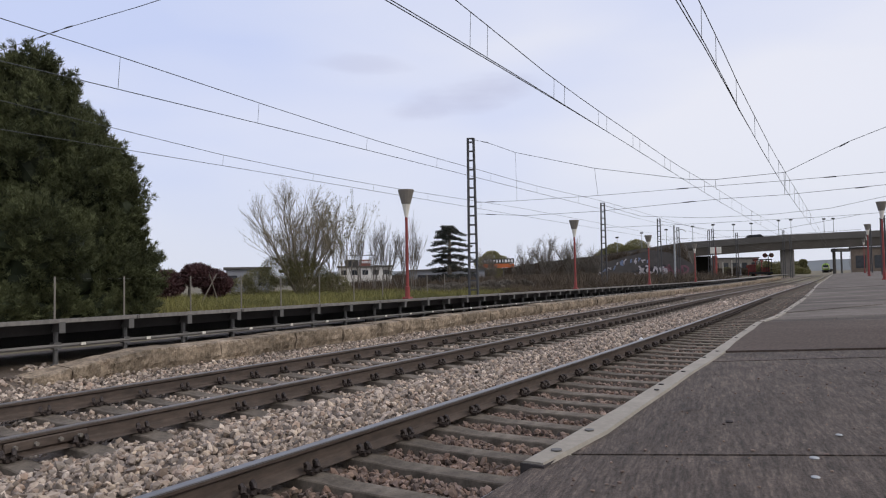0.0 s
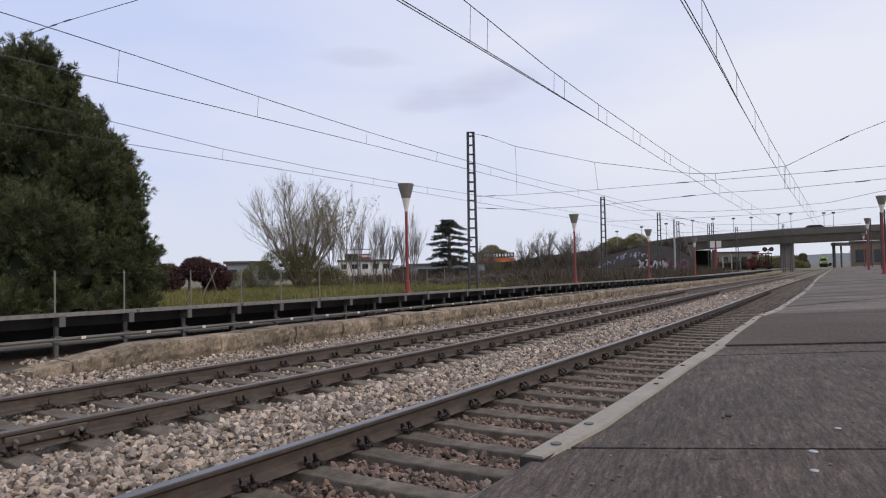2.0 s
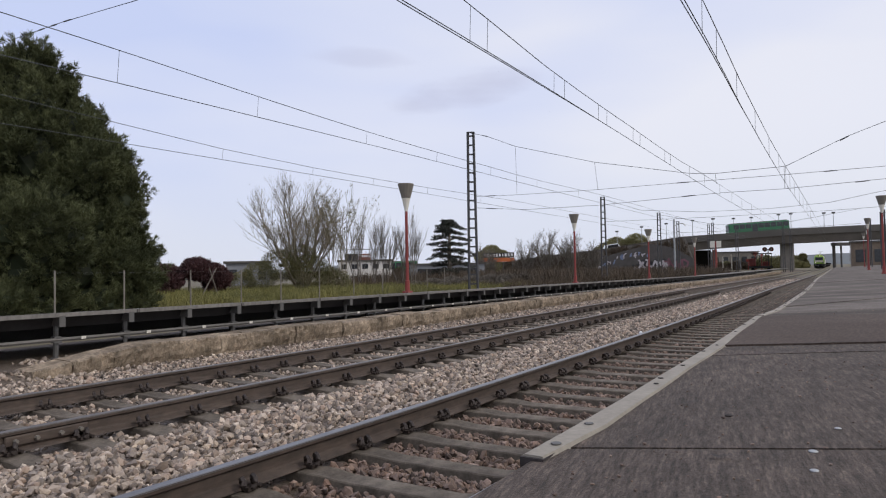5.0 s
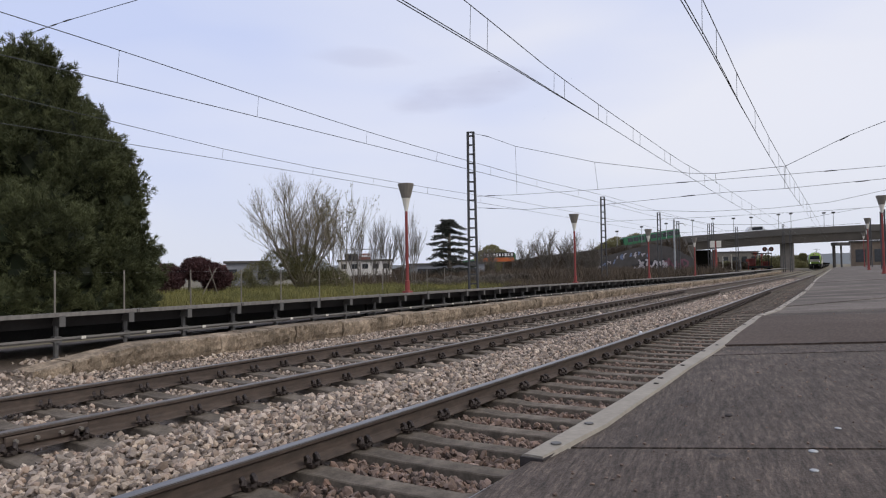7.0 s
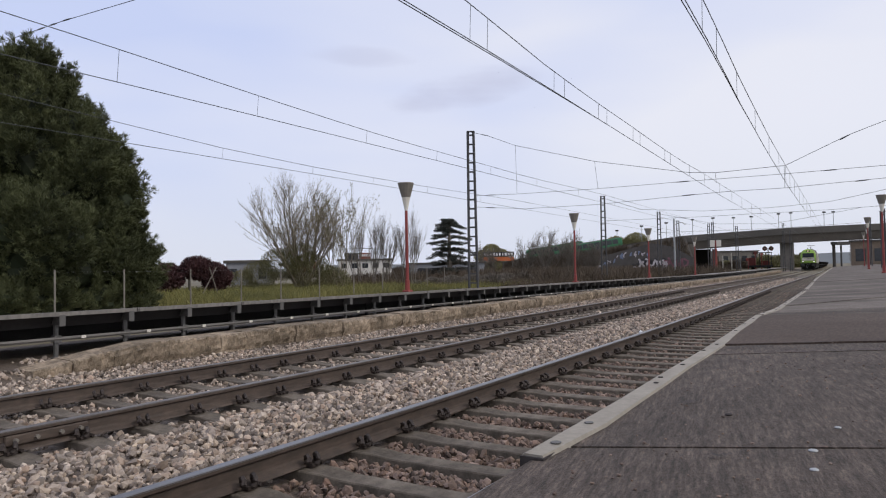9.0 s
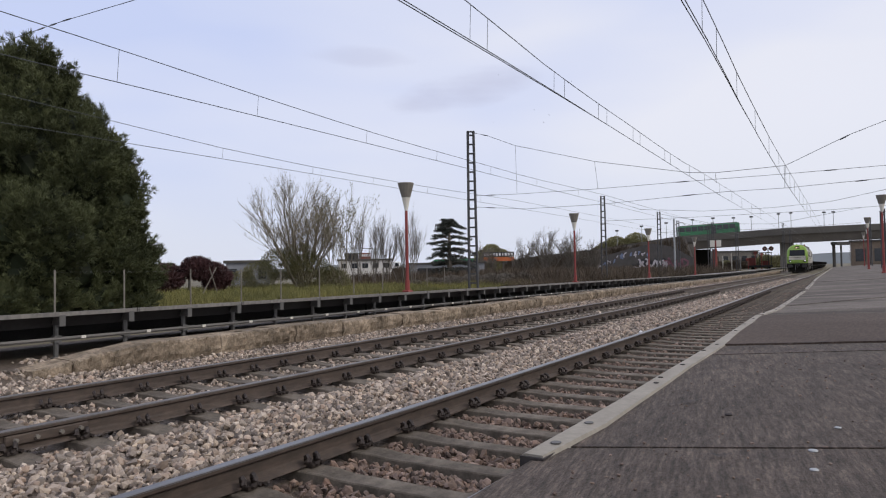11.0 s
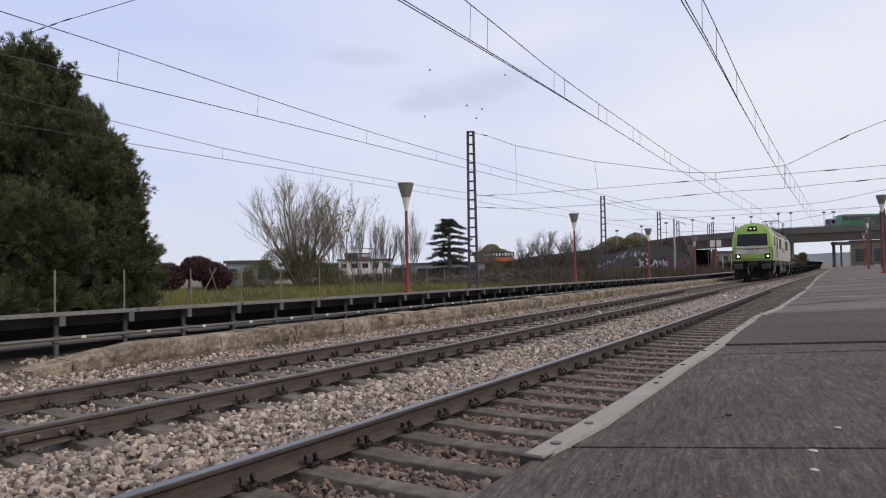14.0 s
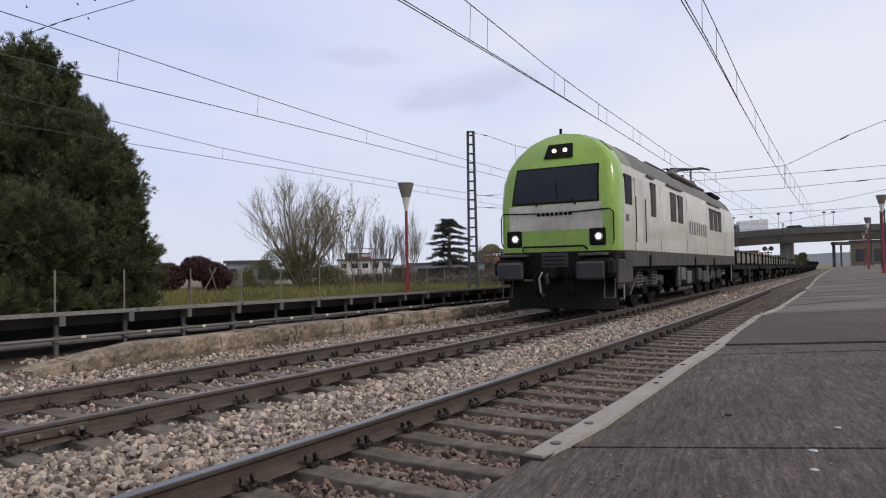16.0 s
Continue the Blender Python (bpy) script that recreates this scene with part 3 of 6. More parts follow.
# ---- loose ballast stones ----
BEDP = [(-13.0, -0.40), (-12.0, -0.02), (-9.0, -0.02), (-8.55, -0.14), (-7.6, -0.20), (-7.2, -0.215), (-5.2, -0.225), (-4.95, -0.215), (-4.70, -0.135),
        (-4.3, -0.12), (-3.55, -0.13), (-3.4, -0.21), (-3.1, -0.232), (-1.6, -0.232), (-0.9, -0.29)]
ICO = bmesh.new()
bmesh.ops.create_icosphere(ICO, subdivisions=1, radius=1.0)
ICO_V = np.array([v.co[:] for v in ICO.verts])
ICO_F = np.array([[v.index for v in f.verts] for f in ICO.faces])
ICO.free()


def raw_mesh(name, verts, tris, material, parent=None, label=""):
    me = bpy.data.meshes.new(name)
    me.vertices.add(len(verts))
    me.vertices.foreach_set("co", np.asarray(verts, dtype=np.float32).ravel())
    me.loops.add(len(tris) * 3)
    me.loops.foreach_set("vertex_index", np.asarray(tris, dtype=np.int32).ravel())
    me.polygons.add(len(tris))
    me.polygons.foreach_set("loop_start", np.arange(0, len(tris) * 3, 3, dtype=np.int32))
    me.update(calc_edges=True)
    me.validate()
    me.shade_flat()
    me.materials.append(material)
    ob = new(name, me)
    if parent is not None:
        ob.parent = parent
    return tagged(ob, label)


def stones(name, zones, material, label, seed):
    """Angular stones strewn over stretches (s0, s1, y0, y1, per square metre, smallest, largest, sleeper start, sleeper step)."""
    rng = np.random.default_rng(seed)
    allv, allf, n = [], [], 0
    for s0, s1, y0, y1, per, r0, r1, first, step in zones:
        k = int((s1 - s0) * (y1 - y0) * per)
        s, y = rng.uniform(s0, s1, k), rng.uniform(y0, y1, k)
        if step:
            ph = ((y - first) / step + 0.5) % 1.0 - 0.5
            keep = (np.abs(ph) > 0.21) | (rng.random(k) < 0.04)
            s, y, ph = s[keep], y[keep], ph[keep]
        k = len(s)
        r = rng.uniform(r0, r1, k) * rng.uniform(0.66, 1.0, k)
        z = np.interp(s, [p[0] for p in BEDP], [p[1] for p in BEDP]) + rng.uniform(-0.3, 0.75, k) * r
        z += -0.0042 * (np.clip(y, 35, 110) - 35)
        x = s + np.where(y > 24, -0.9836 - 0.0600 * (y - 24), np.where(y > 0, -0.0767 * y * y / (y + 20.92), 0))
        v = np.repeat(ICO_V[None], k, 0) * 1.12
        for cut in range(9):
            nrm = rng.normal(size=(k, 1, 3))
            nrm /= np.linalg.norm(nrm, axis=2, keepdims=True)
            over = (v * nrm).sum(2, keepdims=True) - rng.uniform(0.36, 0.85, (k, 1, 1))
            v = v - nrm * np.maximum(over, 0)
        v = v * rng.uniform(0.65, 1.3, (k, 1, 3))
        q = rng.normal(size=(k, 4))
        q /= np.linalg.norm(q, axis=1, keepdims=True)
        w, a, b, c = q.T
        R = np.stack([1 - 2 * (b * b + c * c), 2 * (a * b - w * c), 2 * (a * c + w * b), 2 * (a * b + w * c), 1 - 2 * (a * a + c * c), 2 * (b * c - w * a),
                      2 * (a * c - w * b), 2 * (b * c + w * a), 1 - 2 * (a * a + b * b)], -1).reshape(k, 3, 3)
        v = np.einsum("kij,knj->kni", R, v) * r[:, None, None] + np.stack([x, y, z], -1)[:, None, :]
        f = ICO_F[None] + (np.arange(k) * len(ICO_V))[:, None, None] + n
        allv.append(v.reshape(-1, 3))
        allf.append(f.reshape(-1, 3))
        n += k * len(ICO_V)
    ob = raw_mesh(name, np.concatenate(allv), np.concatenate(allf), material)
    return tagged(ob, label, "ballast", kind="stuff")


stones("loose_ballast", [
    (-5.30, -3.36, -9.0, 1.5, 260, 0.026, 0.05, 0, 0), (-8.60, -7.06, -9.0, 2.0, 220, 0.026, 0.05, 0, 0), (-6.90, -5.50, -9.0, 2.0, 200, 0.026, 0.046, 2.504, 0.5345),
    (-4.93, -3.36, 1.5, 10, 660, 0.022, 0.047, 0, 0), (-5.32, -4.93, 1.5, 10, 420, 0.022, 0.044, 2.504, 0.5345), (-5.30, -3.36, 10, 26, 300, 0.027, 0.047, 0, 0), (-5.30, -3.36, 26, 70, 45, 0.045, 0.07, 0, 0),
    (-8.60, -7.06, 2.0, 12, 560, 0.020, 0.042, 0, 0), (-8.60, -7.06, 12, 30, 200, 0.03, 0.05, 0, 0), (-8.60, -7.06, 30, 60, 40, 0.045, 0.07, 0, 0),
    (-9.72, -9.02, 4.6, 14, 240, 0.025, 0.05, 0, 0), (-9.7, -9.02, 14, 34, 130, 0.03, 0.05, 0, 0),
    (-8.95, -8.55, 2.0, 6.0, 330, 0.025, 0.05, 0, 0),
    (-6.90, -5.50, 2.0, 13, 300, 0.022, 0.044, 2.504, 0.5345), (-6.90, -5.50, 13, 34, 110, 0.03, 0.05, 2.504, 0.5345)],
    STONE, "loose grey and pinkish angular ballast stones between the tracks", 3)
stones("rusty_ballast", [
    (-3.20, -1.30, -9.0, 1.2, 260, 0.026, 0.046, 2.821, 0.5405),
    (-3.20, -1.30, 1.2, 10, 760, 0.022, 0.042, 2.821, 0.5405), (-3.20, -1.30, 10, 26, 330, 0.028, 0.046, 2.821, 0.5405), (-3.20, -1.30, 26, 50, 50, 0.04, 0.06, 2.821, 0.5405)],
    STONE_RUST, "brown rust-stained ballast stones between the sleepers", 5)

# ---- platform edge ----
RUNS = [(2.09, 9.32), (9.45, 17.6), (18.8, 26.0), (27.5, 45.0), (46, 100)]
for a, b in RUNS:
    bm = bmesh.new()
    n = max(4, int((b - a) / 0.55))
    rows = []
    rnd = random.Random(int(a * 10))
    for i in range(n + 1):
        y = a + (b - a) * i / n
        e = edge_s(y) - 0.035
        w = (0.094 if y < 6 else 0.080) + rnd.uniform(-0.006, 0.006) + (0.012 if 2.2 < y < 2.7 else 0.0)
        if a < 3 and i < 1:
            w = 0.075
        z = slab_z(e)
        rows.append([bm.verts.new(T(e, y, z - (0.0 if y < 3.2 else 0.085))), bm.verts.new(T(e, y, z + 0.012)), bm.verts.new(T(e + 0.012, y, z + 0.018)), bm.verts.new(T(e + w, y, z + 0.018)), bm.verts.new(T(e + w + 0.01, y, z - 0.01))])
    for p, q in zip(rows, rows[1:]):
        for k in range(4):
            bm.faces.new((p[k], p[k + 1], q[k + 1], q[k]))
    bm.faces.new(rows[0])
    bm.faces.new(rows[-1][::-1])
    bmesh.ops.recalc_face_normals(bm, faces=bm.faces)
    strip = part("edge_strip", bm, EDGE, platform, "pale worn edging strip with bolts")
    if b < 30:
        spots = [(2.256, 0.050, 0.019), (2.607, 0.046, 0.018), (3.67, 0.055, 0.013), (3.87, 0.034, 0.014), (4.43, 0.040, 0.014), (5.25, 0.020, 0.016), (5.68, 0.050, 0.013), (6.96, 0.035, 0.015), (7.79, 0.025, 0.016), (8.6, 0.04, 0.014)]
        if a > 3:
            spots = [(a + 0.25 + 0.62 * k, 0.030 + 0.028 * (k % 2), 0.015) for k in range(int((b - a) / 0.62))]
        for y, ds, r in spots:
            e = edge_s(y) + ds - 0.03
            bm = bmesh.new()
            bmesh.ops.create_circle(bm, cap_ends=True, segments=10, radius=r)
            g = bmesh.ops.extrude_face_region(bm, geom=bm.faces[:])
            bmesh.ops.translate(bm, vec=(0, 0, 0.004), verts=[v for v in g["geom"] if isinstance(v, bmesh.types.BMVert)])
            o = part("bolt", bm, LEGSTEEL if y < 3 else JOINT, strip, "dark bolt head")
            o.location = T(e, y, slab_z(e) + 0.0175)
# Added dark block stands for the strip's dark end face and the shadow below.
bm = bmesh.new()
foot = []
for y in (2.078, 2.5, 3.0, 3.8):
    e = edge_s(y) - 0.037
    foot.append([bm.verts.new(T(a, y, slab_z(e) + b)) for a, b in ((e, 0.011), (e + 0.085, 0.011), (e + 0.085, -0.14), (e, -0.14))])
for p, q in zip(foot, foot[1:]):
    for k in range(4):
        bm.faces.new((p[k], p[(k + 1) % 4], q[(k + 1) % 4], q[k]))
bm.faces.new(foot[0])
bm.faces.new(foot[-1][::-1])
bmesh.ops.recalc_face_normals(bm, faces=bm.faces)
part("strip_bearer", bm, JOINT, platform, "added dark block for the edging strip's dark end and the shadow below it")
# small studs and bits on the slab
for s, y, r, m in ((-0.22, 2.46, 0.015, GALV), (-0.20, 2.23, 0.013, GALV), (-0.17, 2.83, 0.012, GALV), (-0.56, 2.98, 0.016, JOINT)):
    bm = bmesh.new()
    bmesh.ops.create_icosphere(bm, subdivisions=2, radius=r)
    bmesh.ops.scale(bm, vec=(1.0, 1.0, 0.35), verts=bm.verts)
    o = part("stud", bm, m, platform, "small worn metal stud")
    o.location = T(s, y, slab_z(s) + 0.003)

rnd = random.Random(19)
for s0, y0, s1, y1, w in ((-1.05, 5.45, -0.72, 5.66, 0.016), (-0.66, 5.74, -0.1, 6.05, 0.010), (-0.1, 6.05, 0.6, 6.45, 0.008), (-0.78, 5.02, -0.70, 5.10, 0.010), (-0.86, 3.1, -0.70, 3.28, 0.012), (-0.5, 2.28, -0.43, 2.31, 0.010)):
    bm = bmesh.new()
    a, b = [], []
    for k in range(9):
        f = k / 8
        wob = rnd.uniform(-0.02, 0.02)
        ww = w * math.sin(math.pi * (0.08 + 0.84 * f)) * rnd.uniform(0.6, 1.2)
        q = (s0 + (s1 - s0) * f, y0 + (y1 - y0) * f + wob)
        a.append(bm.verts.new(T(q[0], q[1] - ww, slab_z(q[0]) + 0.012)))
        b.append(bm.verts.new(T(q[0], q[1] + ww, slab_z(q[0]) + 0.012)))
    for k in range(8):
        bm.faces.new((a[k], a[k + 1], b[k + 1], b[k]))
    part("crack", bm, JOINT, platform, "dark open crack in the slab")
rng = np.random.default_rng(44)
gv, gf = [], []
for k in range(900):
    y = 1.6 + 9 * rng.random() ** 1.4
    s_ = rng.uniform(edge_s(y) + 0.16, 1.2)
    r = rng.uniform(0.0025, 0.007)
    c = T(s_, y, slab_z(s_) + 0.004)
    gv.append(ICO_V * r * rng.uniform(0.5, 1.4, (1, 3)) * np.array([1, 1, 0.6]) + np.array(c))
    gf.append(ICO_F + k * len(ICO_V))
tagged(raw_mesh("grit", np.concatenate(gv), np.concatenate(gf), STONE_RUST), "fine loose grit on the platform slabs", "grit", kind="stuff")

# rail joint with its fishplate on the second track
joint = part("fishplate", one_box((0, 0, 0), (0.03, 0.62, 0.075), 0, 0.008), RAIL, far_track, "bolted rust-brown rail joint plate")
joint.matrix_basis = pose(FAR_R + 0.024 + off(2.80), 2.80, -0.078)
for dy in (-0.24, -0.09, 0.09, 0.24):
    o = part("bolt", one_tube([(0, 0, 0), (0.035, 0, 0)], 0.016, 6), LAMPTOP, joint, "pale bolt head")
    o.location = (0.012, dy, 0)
bm = bmesh.new()
bmesh.ops.create_icosphere(bm, subdivisions=2, radius=0.035)
pebble = part("white_pebble", bm, WHITE)
tagged(pebble, "small round white pebble lying beside the near rail", "stone")
pebble.location = T(-3.40, 11.88, -0.03)

# ---- road bridge and ramp ----
ROAD = [(-200, 50, 0.2), (-84.3, 111.8, 1.7), (-70.1, 121.2, 1.95), (-60.2, 126.4, 3.6), (-49, 131.7, 4.8), (-36.1, 140.0, 6.95), (-17, 149.5, 8.1), (-1.7, 159, 8.6), (40, 184, 8.9)]
ACROSS = Vector((0.495, -0.869, 0))
FARTHER = 1.187
LENS = [0.0]
for p, q in zip(ROAD, ROAD[1:]):
    LENS.append(LENS[-1] + math.hypot(q[0] - p[0], q[1] - p[1]))


def road(u, side=0.0, dz=0.0):
    """A place u metres along the parapet that faces the station, side metres away from it."""
    for i in range(len(ROAD) - 1):
        if u <= LENS[i + 1] or i == len(ROAD) - 2:
            f = (u - LENS[i]) / (LENS[i + 1] - LENS[i])
            p = Vector(ROAD[i]).lerp(Vector(ROAD[i + 1]), f) * FARTHER
            p.z -= 1.1 * (FARTHER - 1)
            return p - ACROSS * side + Vector((0, 0, dz))


def road_sweep(profile, us, zfun=None):
    bm = bmesh.new()
    rings = [[bm.verts.new(road(u, a, b)) for a, b in profile] for u in us]
    n = len(profile)
    for r0, r1 in zip(rings, rings[1:]):
        for k in range(n):
            bm.faces.new((r0[k], r0[(k + 1) % n], r1[(k + 1) % n], r1[k]))
    bm.faces.new(rings[0][::-1])
    bm.faces.new(rings[-1])
    bmesh.ops.recalc_face_normals(bm, faces=bm.faces)
    return bm


bridge = tagged(new("road_bridge"), "long grey concrete road bridge over the railway", "bridge", kind="structure")
US = [187 + 4 * i for i in range(22)]
part("girder", road_sweep([(0.5, -3.4), (9.5, -3.4), (10.0, -1.5), (0.0, -1.5)], US), CONCRETE, bridge, "dark concrete bridge girder")
part("cornice", road_sweep([(-0.25, -1.55), (10.25, -1.55), (10.25, -1.1), (-0.25, -1.1)], US), PARAPET, bridge)
part("parapet", road_sweep([(-0.05, -1.12), (0.2, -1.12), (0.2, -0.05), (-0.05, -0.05)], [100 + 4 * i for i in range(44)]), PARAPET, bridge, "grey bridge parapet")
part("parapet", road_sweep([(9.8, -1.12), (10.05, -1.12), (10.05, -0.05), (9.8, -0.05)], [100 + 4 * i for i in range(44)]), PARAPET, bridge)
p = road(207.6, 4.5)
part("pier", one_box((p.x + 1.5, p.y + 0.8, 2.6), (2.9, 3.2, 6.8), 8, 0.15), LAMPTOP, bridge, "broad concrete bridge pier")
p = road(194.3, 1.0)
part("column", one_box((p.x, p.y, 2.0), (0.9, 0.9, 5.6), 29, 0.05), BRICKRED, bridge, "reddish bridge column")
# Near-black block puts the opening's shade into its colour.
p = road(191.0, 6.0)
part("back_wall", one_box((p.x, p.y, 2.0), (9.0, 1.0, 5.8), 29), UNDER, bridge, "near-black block painted for the shade under the bridge end")
p = road(187.6, 3.0)
part("abutment", one_box((p.x, p.y, 2.6), (5.6, 11, 6.6), 29, 0.1), CONCRETE, bridge, "grey concrete abutment")
p = road(226.5, 4.0)
part("abutment", one_box((p.x + 2, p.y, 2.5), (9.0, 10, 6.6), 29, 0.1), CONCRETE, bridge)
p = road(219, -1.0)
part("beam", one_box((p.x, p.y, 5.5), (7.0, 3, 0.7), 29, 0.05), PARAPET, bridge, "pale concrete bearing beam")
for u in (217.2, 218.6, 220.6):
    p = road(u, 2.0)
    part("column", one_tube([(p.x, p.y, -0.5), (p.x, p.y, 6.0)], 0.34 if u < 218 else 0.2, 10), CONCRETE if u < 218 else LEGSTEEL, bridge)

# the ramp's earth slope
bm = bmesh.new()
rings = []
for i in range(36):
    u = 92 + i * (188.5 - 92) / 35
    h = road(u).z
    rings.append([bm.verts.new(road(u, 10.2, -1.0)), bm.verts.new(road(u, -0.3, -0.45))] +
                 [bm.verts.new(road(u, -0.3 - 1.25 * h * f, -0.45) + Vector((0, 0, -(h + 0.3) * f + 0.35 * noise.noise((u * 0.15, f * 3, 2))))) for f in (0.25, 0.5, 0.75, 1.02)])
for a, b in zip(rings, rings[1:]):
    for k in range(5):
        bm.faces.new((a[k], b[k], b[k + 1], a[k + 1]))
slope = part("ramp_slope", bm, EMBANK)
tagged(slope, "scrubby brown earth slope carrying the road ramp", "embankment", kind="structure")

# wing wall with painted tags
wing = tagged(new("retaining_wall"), "low pale concrete retaining wall covered in painted tags", "wall", kind="structure")
A, B = Vector((-41.5, 111.5, 0)), Vector((-28.5, 118.0, 0))
along = (B - A).normalized()
inward = Vector((-along.y, along.x, 0))
bm = bmesh.new()
shape = [(-1.5, -1.0), (15.0, -1.0), (15.0, 2.4), (11.5, 4.3), (8.4, 4.9), (4.4, 3.9), (-1.5, 2.4)]
f0 = [bm.verts.new(A + along * a + Vector((0, 0, z))) for a, z in shape]
f1 = [bm.verts.new(A + along * a + inward * 0.5 + Vector((0, 0, z))) for a, z in shape]
bm.faces.new(f0)
bm.faces.new(f1[::-1])
for k in range(len(shape)):
    bm.faces.new((f0[k], f1[k], f1[(k + 1) % len(shape)], f0[(k + 1) % len(shape)]))
bmesh.ops.recalc_face_normals(bm, faces=bm.faces)
part("wall_panel", bm, mat("tagged_wall", (0.044, 0.040, 0.040), (0.084, 0.078, 0.077), grain=2, blotch=0.5, bump=0.1), wing)
TAGC = [mat("tag_white", (0.36, 0.34, 0.37), (0.5, 0.48, 0.52), bump=0), mat("tag_red", (0.13, 0.06, 0.08), (0.2, 0.09, 0.12), bump=0), mat("tag_black", (0.02, 0.02, 0.025), (0.04, 0.04, 0.05), bump=0), mat("tag_blue", (0.12, 0.16, 0.27), (0.2, 0.25, 0.38), bump=0)]
rnd = random.Random(12)


def tag_stroke(c, a0, z0, size, depth):
    bm = bmesh.new()
    pts = []
    for k in range(rnd.randint(4, 6)):
        pts.append(A + along * (a0 + rnd.uniform(-0.45, 0.45) * size) + Vector((0, 0, z0 + rnd.uniform(-0.6, 0.6) * size)) - inward * depth)
    for p, q in zip(pts, pts[1:]):
        d = (q - p)
        if d.length < 0.05:
            continue
        w = d.normalized().cross(inward) * 0.11 * size
        v = [bm.verts.new(x) for x in (p - w, q - w, q + w, p + w)]
        bm.faces.new(v)
    part("tag", bm, TAGC[c], wing, "painted illegible tag")


for i in range(8):
    tag_stroke(2, 5.6 + 0.72 * i, 1.5, 1.7, 0.012)
    tag_stroke(0, 5.5 + 0.72 * i, 1.55, 1.35, 0.020)
for i in range(5):
    tag_stroke(1, 10.6 + 0.75 * i, 1.6, 1.5, 0.016)
for i in range(12):
    tag_stroke(3 if i % 2 else 0, 0.0 + 0.7 * i, 1.5 + 0.3 * min(i, 6) - 0.3 * rnd.random(), 0.8, 0.010)

# ---- trees ----
def branch_mesh(seed, height, r0, kids, levels, spread, upright, stems=1, clear=0.08, fan=(0.08, 0.62)):
    """A tapered trunk with limbs that fork into twigs."""
    rnd = random.Random(seed)
    V, F = [], []

    def limb(p, d, length, r, level):
        segs = 4 if level < 2 else 3
        n = 6 if level == 0 else (4 if level < 3 else 3)
        pts, dirs = [p.copy()], []
        dd = d.copy()
        for i in range(segs):
            dd = (dd + Vector((rnd.gauss(0, 0.11), rnd.gauss(0, 0.11), rnd.gauss(0.04 * upright, 0.06)))).normalized()
            pts.append(pts[-1] + dd * length / segs)
            dirs.append(dd.copy())
        base = len(V)
        for i, q in enumerate(pts):
            t = dirs[min(i, segs - 1)]
            a = t.cross(Vector((0.3, 0.2, 1)) if abs(t.z) < 0.95 else Vector((1, 0, 0))).normalized()
            b = t.cross(a)
            rr = r * (1 - 0.62 * i / segs)
            for k in range(n):
                V.append(q + (a * math.cos(6.2832 * k / n) + b * math.sin(6.2832 * k / n)) * rr)
        for i in range(segs):
            for k in range(n):
                F.append((base + i * n + k, base + i * n + (k + 1) % n, base + (i + 1) * n + (k + 1) % n, base + (i + 1) * n + k))
        if level < levels:
            for c in range(kids[min(level, len(kids) - 1)]):
                f = rnd.uniform(clear if level == 0 else 0.25, 1.0)
                i = min(int(f * segs), segs - 1)
                q = pts[i].lerp(pts[i + 1], f * segs - i)
                side = Vector((rnd.gauss(0, 1), rnd.gauss(0, 1), rnd.gauss(0, 0.5))).normalized()
                nd = (dirs[i] * (1.0 if level else 0.7) + side * spread * rnd.uniform(0.6, 1.2) + Vector((0, 0, 0.35 * upright))).normalized()
                limb(q, nd, length * rnd.uniform(0.42, 0.68) * (1.15 - 0.45 * f), r * 0.55 * (1 - 0.4 * f), level + 1)

    if stems == 1:
        limb(Vector((0, 0, 0)), Vector((0, 0, 1)), height * 0.62, r0, 0)
    for i in range(stems if stems > 1 else 0):
        a = 6.2832 * (i + rnd.random() * 0.6) / stems
        lean = fan[0] + (fan[1] - fan[0]) * ((i * 0.618) % 1.0)
        limb(Vector((0.15 * math.cos(a), 0.15 * math.sin(a), 0)), Vector((lean * math.cos(a), lean * math.sin(a), 1)).normalized(), height * rnd.uniform(0.66, 0.8) * (1.0 - 0.22 * lean), r0, 0)
    top = sorted(v.z for v in V)[int(len(V) * 0.985)]
    return [(v.x, v.y, v.z * height / top) for v in V], F


def sprays(rng, centres, radii, count, size, width, blades, droop=0.0, shell=0.55):
    """Pointed leaf sprays over rounded lobes of foliage."""
    V, F = [], []
    w = np.array([r[0] * r[2] for r in radii])
    pick = rng.choice(len(centres), count, p=w / w.sum())
    d = rng.normal(size=(count, 3))
    d /= np.linalg.norm(d, axis=1, keepdims=True)
    rad = shell + (1.04 - shell) * rng.random(count) ** 0.5
    C, R = np.array(centres, float), np.array(radii, float)
    P = C[pick] + d * R[pick] * rad[:, None]
    out = d * 0.7 + np.array([0, 0, 0.55 - droop])
    verts = np.zeros((count, blades, 3, 3))
    for b in range(blades):
        dv = out + rng.normal(size=(count, 3)) * 0.55
        dv /= np.linalg.norm(dv, axis=1, keepdims=True)
        side = np.cross(dv, rng.normal(size=(count, 3)))
        side /= np.linalg.norm(side, axis=1, keepdims=True)
        ln = size * rng.uniform(0.6, 1.3, (count, 1))
        base = P + rng.normal(size=(count, 3)) * size * 0.18
        verts[:, b, 0] = base - side * width
        verts[:, b, 1] = base + side * width
        verts[:, b, 2] = base + dv * ln
    V = verts.reshape(-1, 3)
    return V, np.arange(len(V)).reshape(-1, 3)


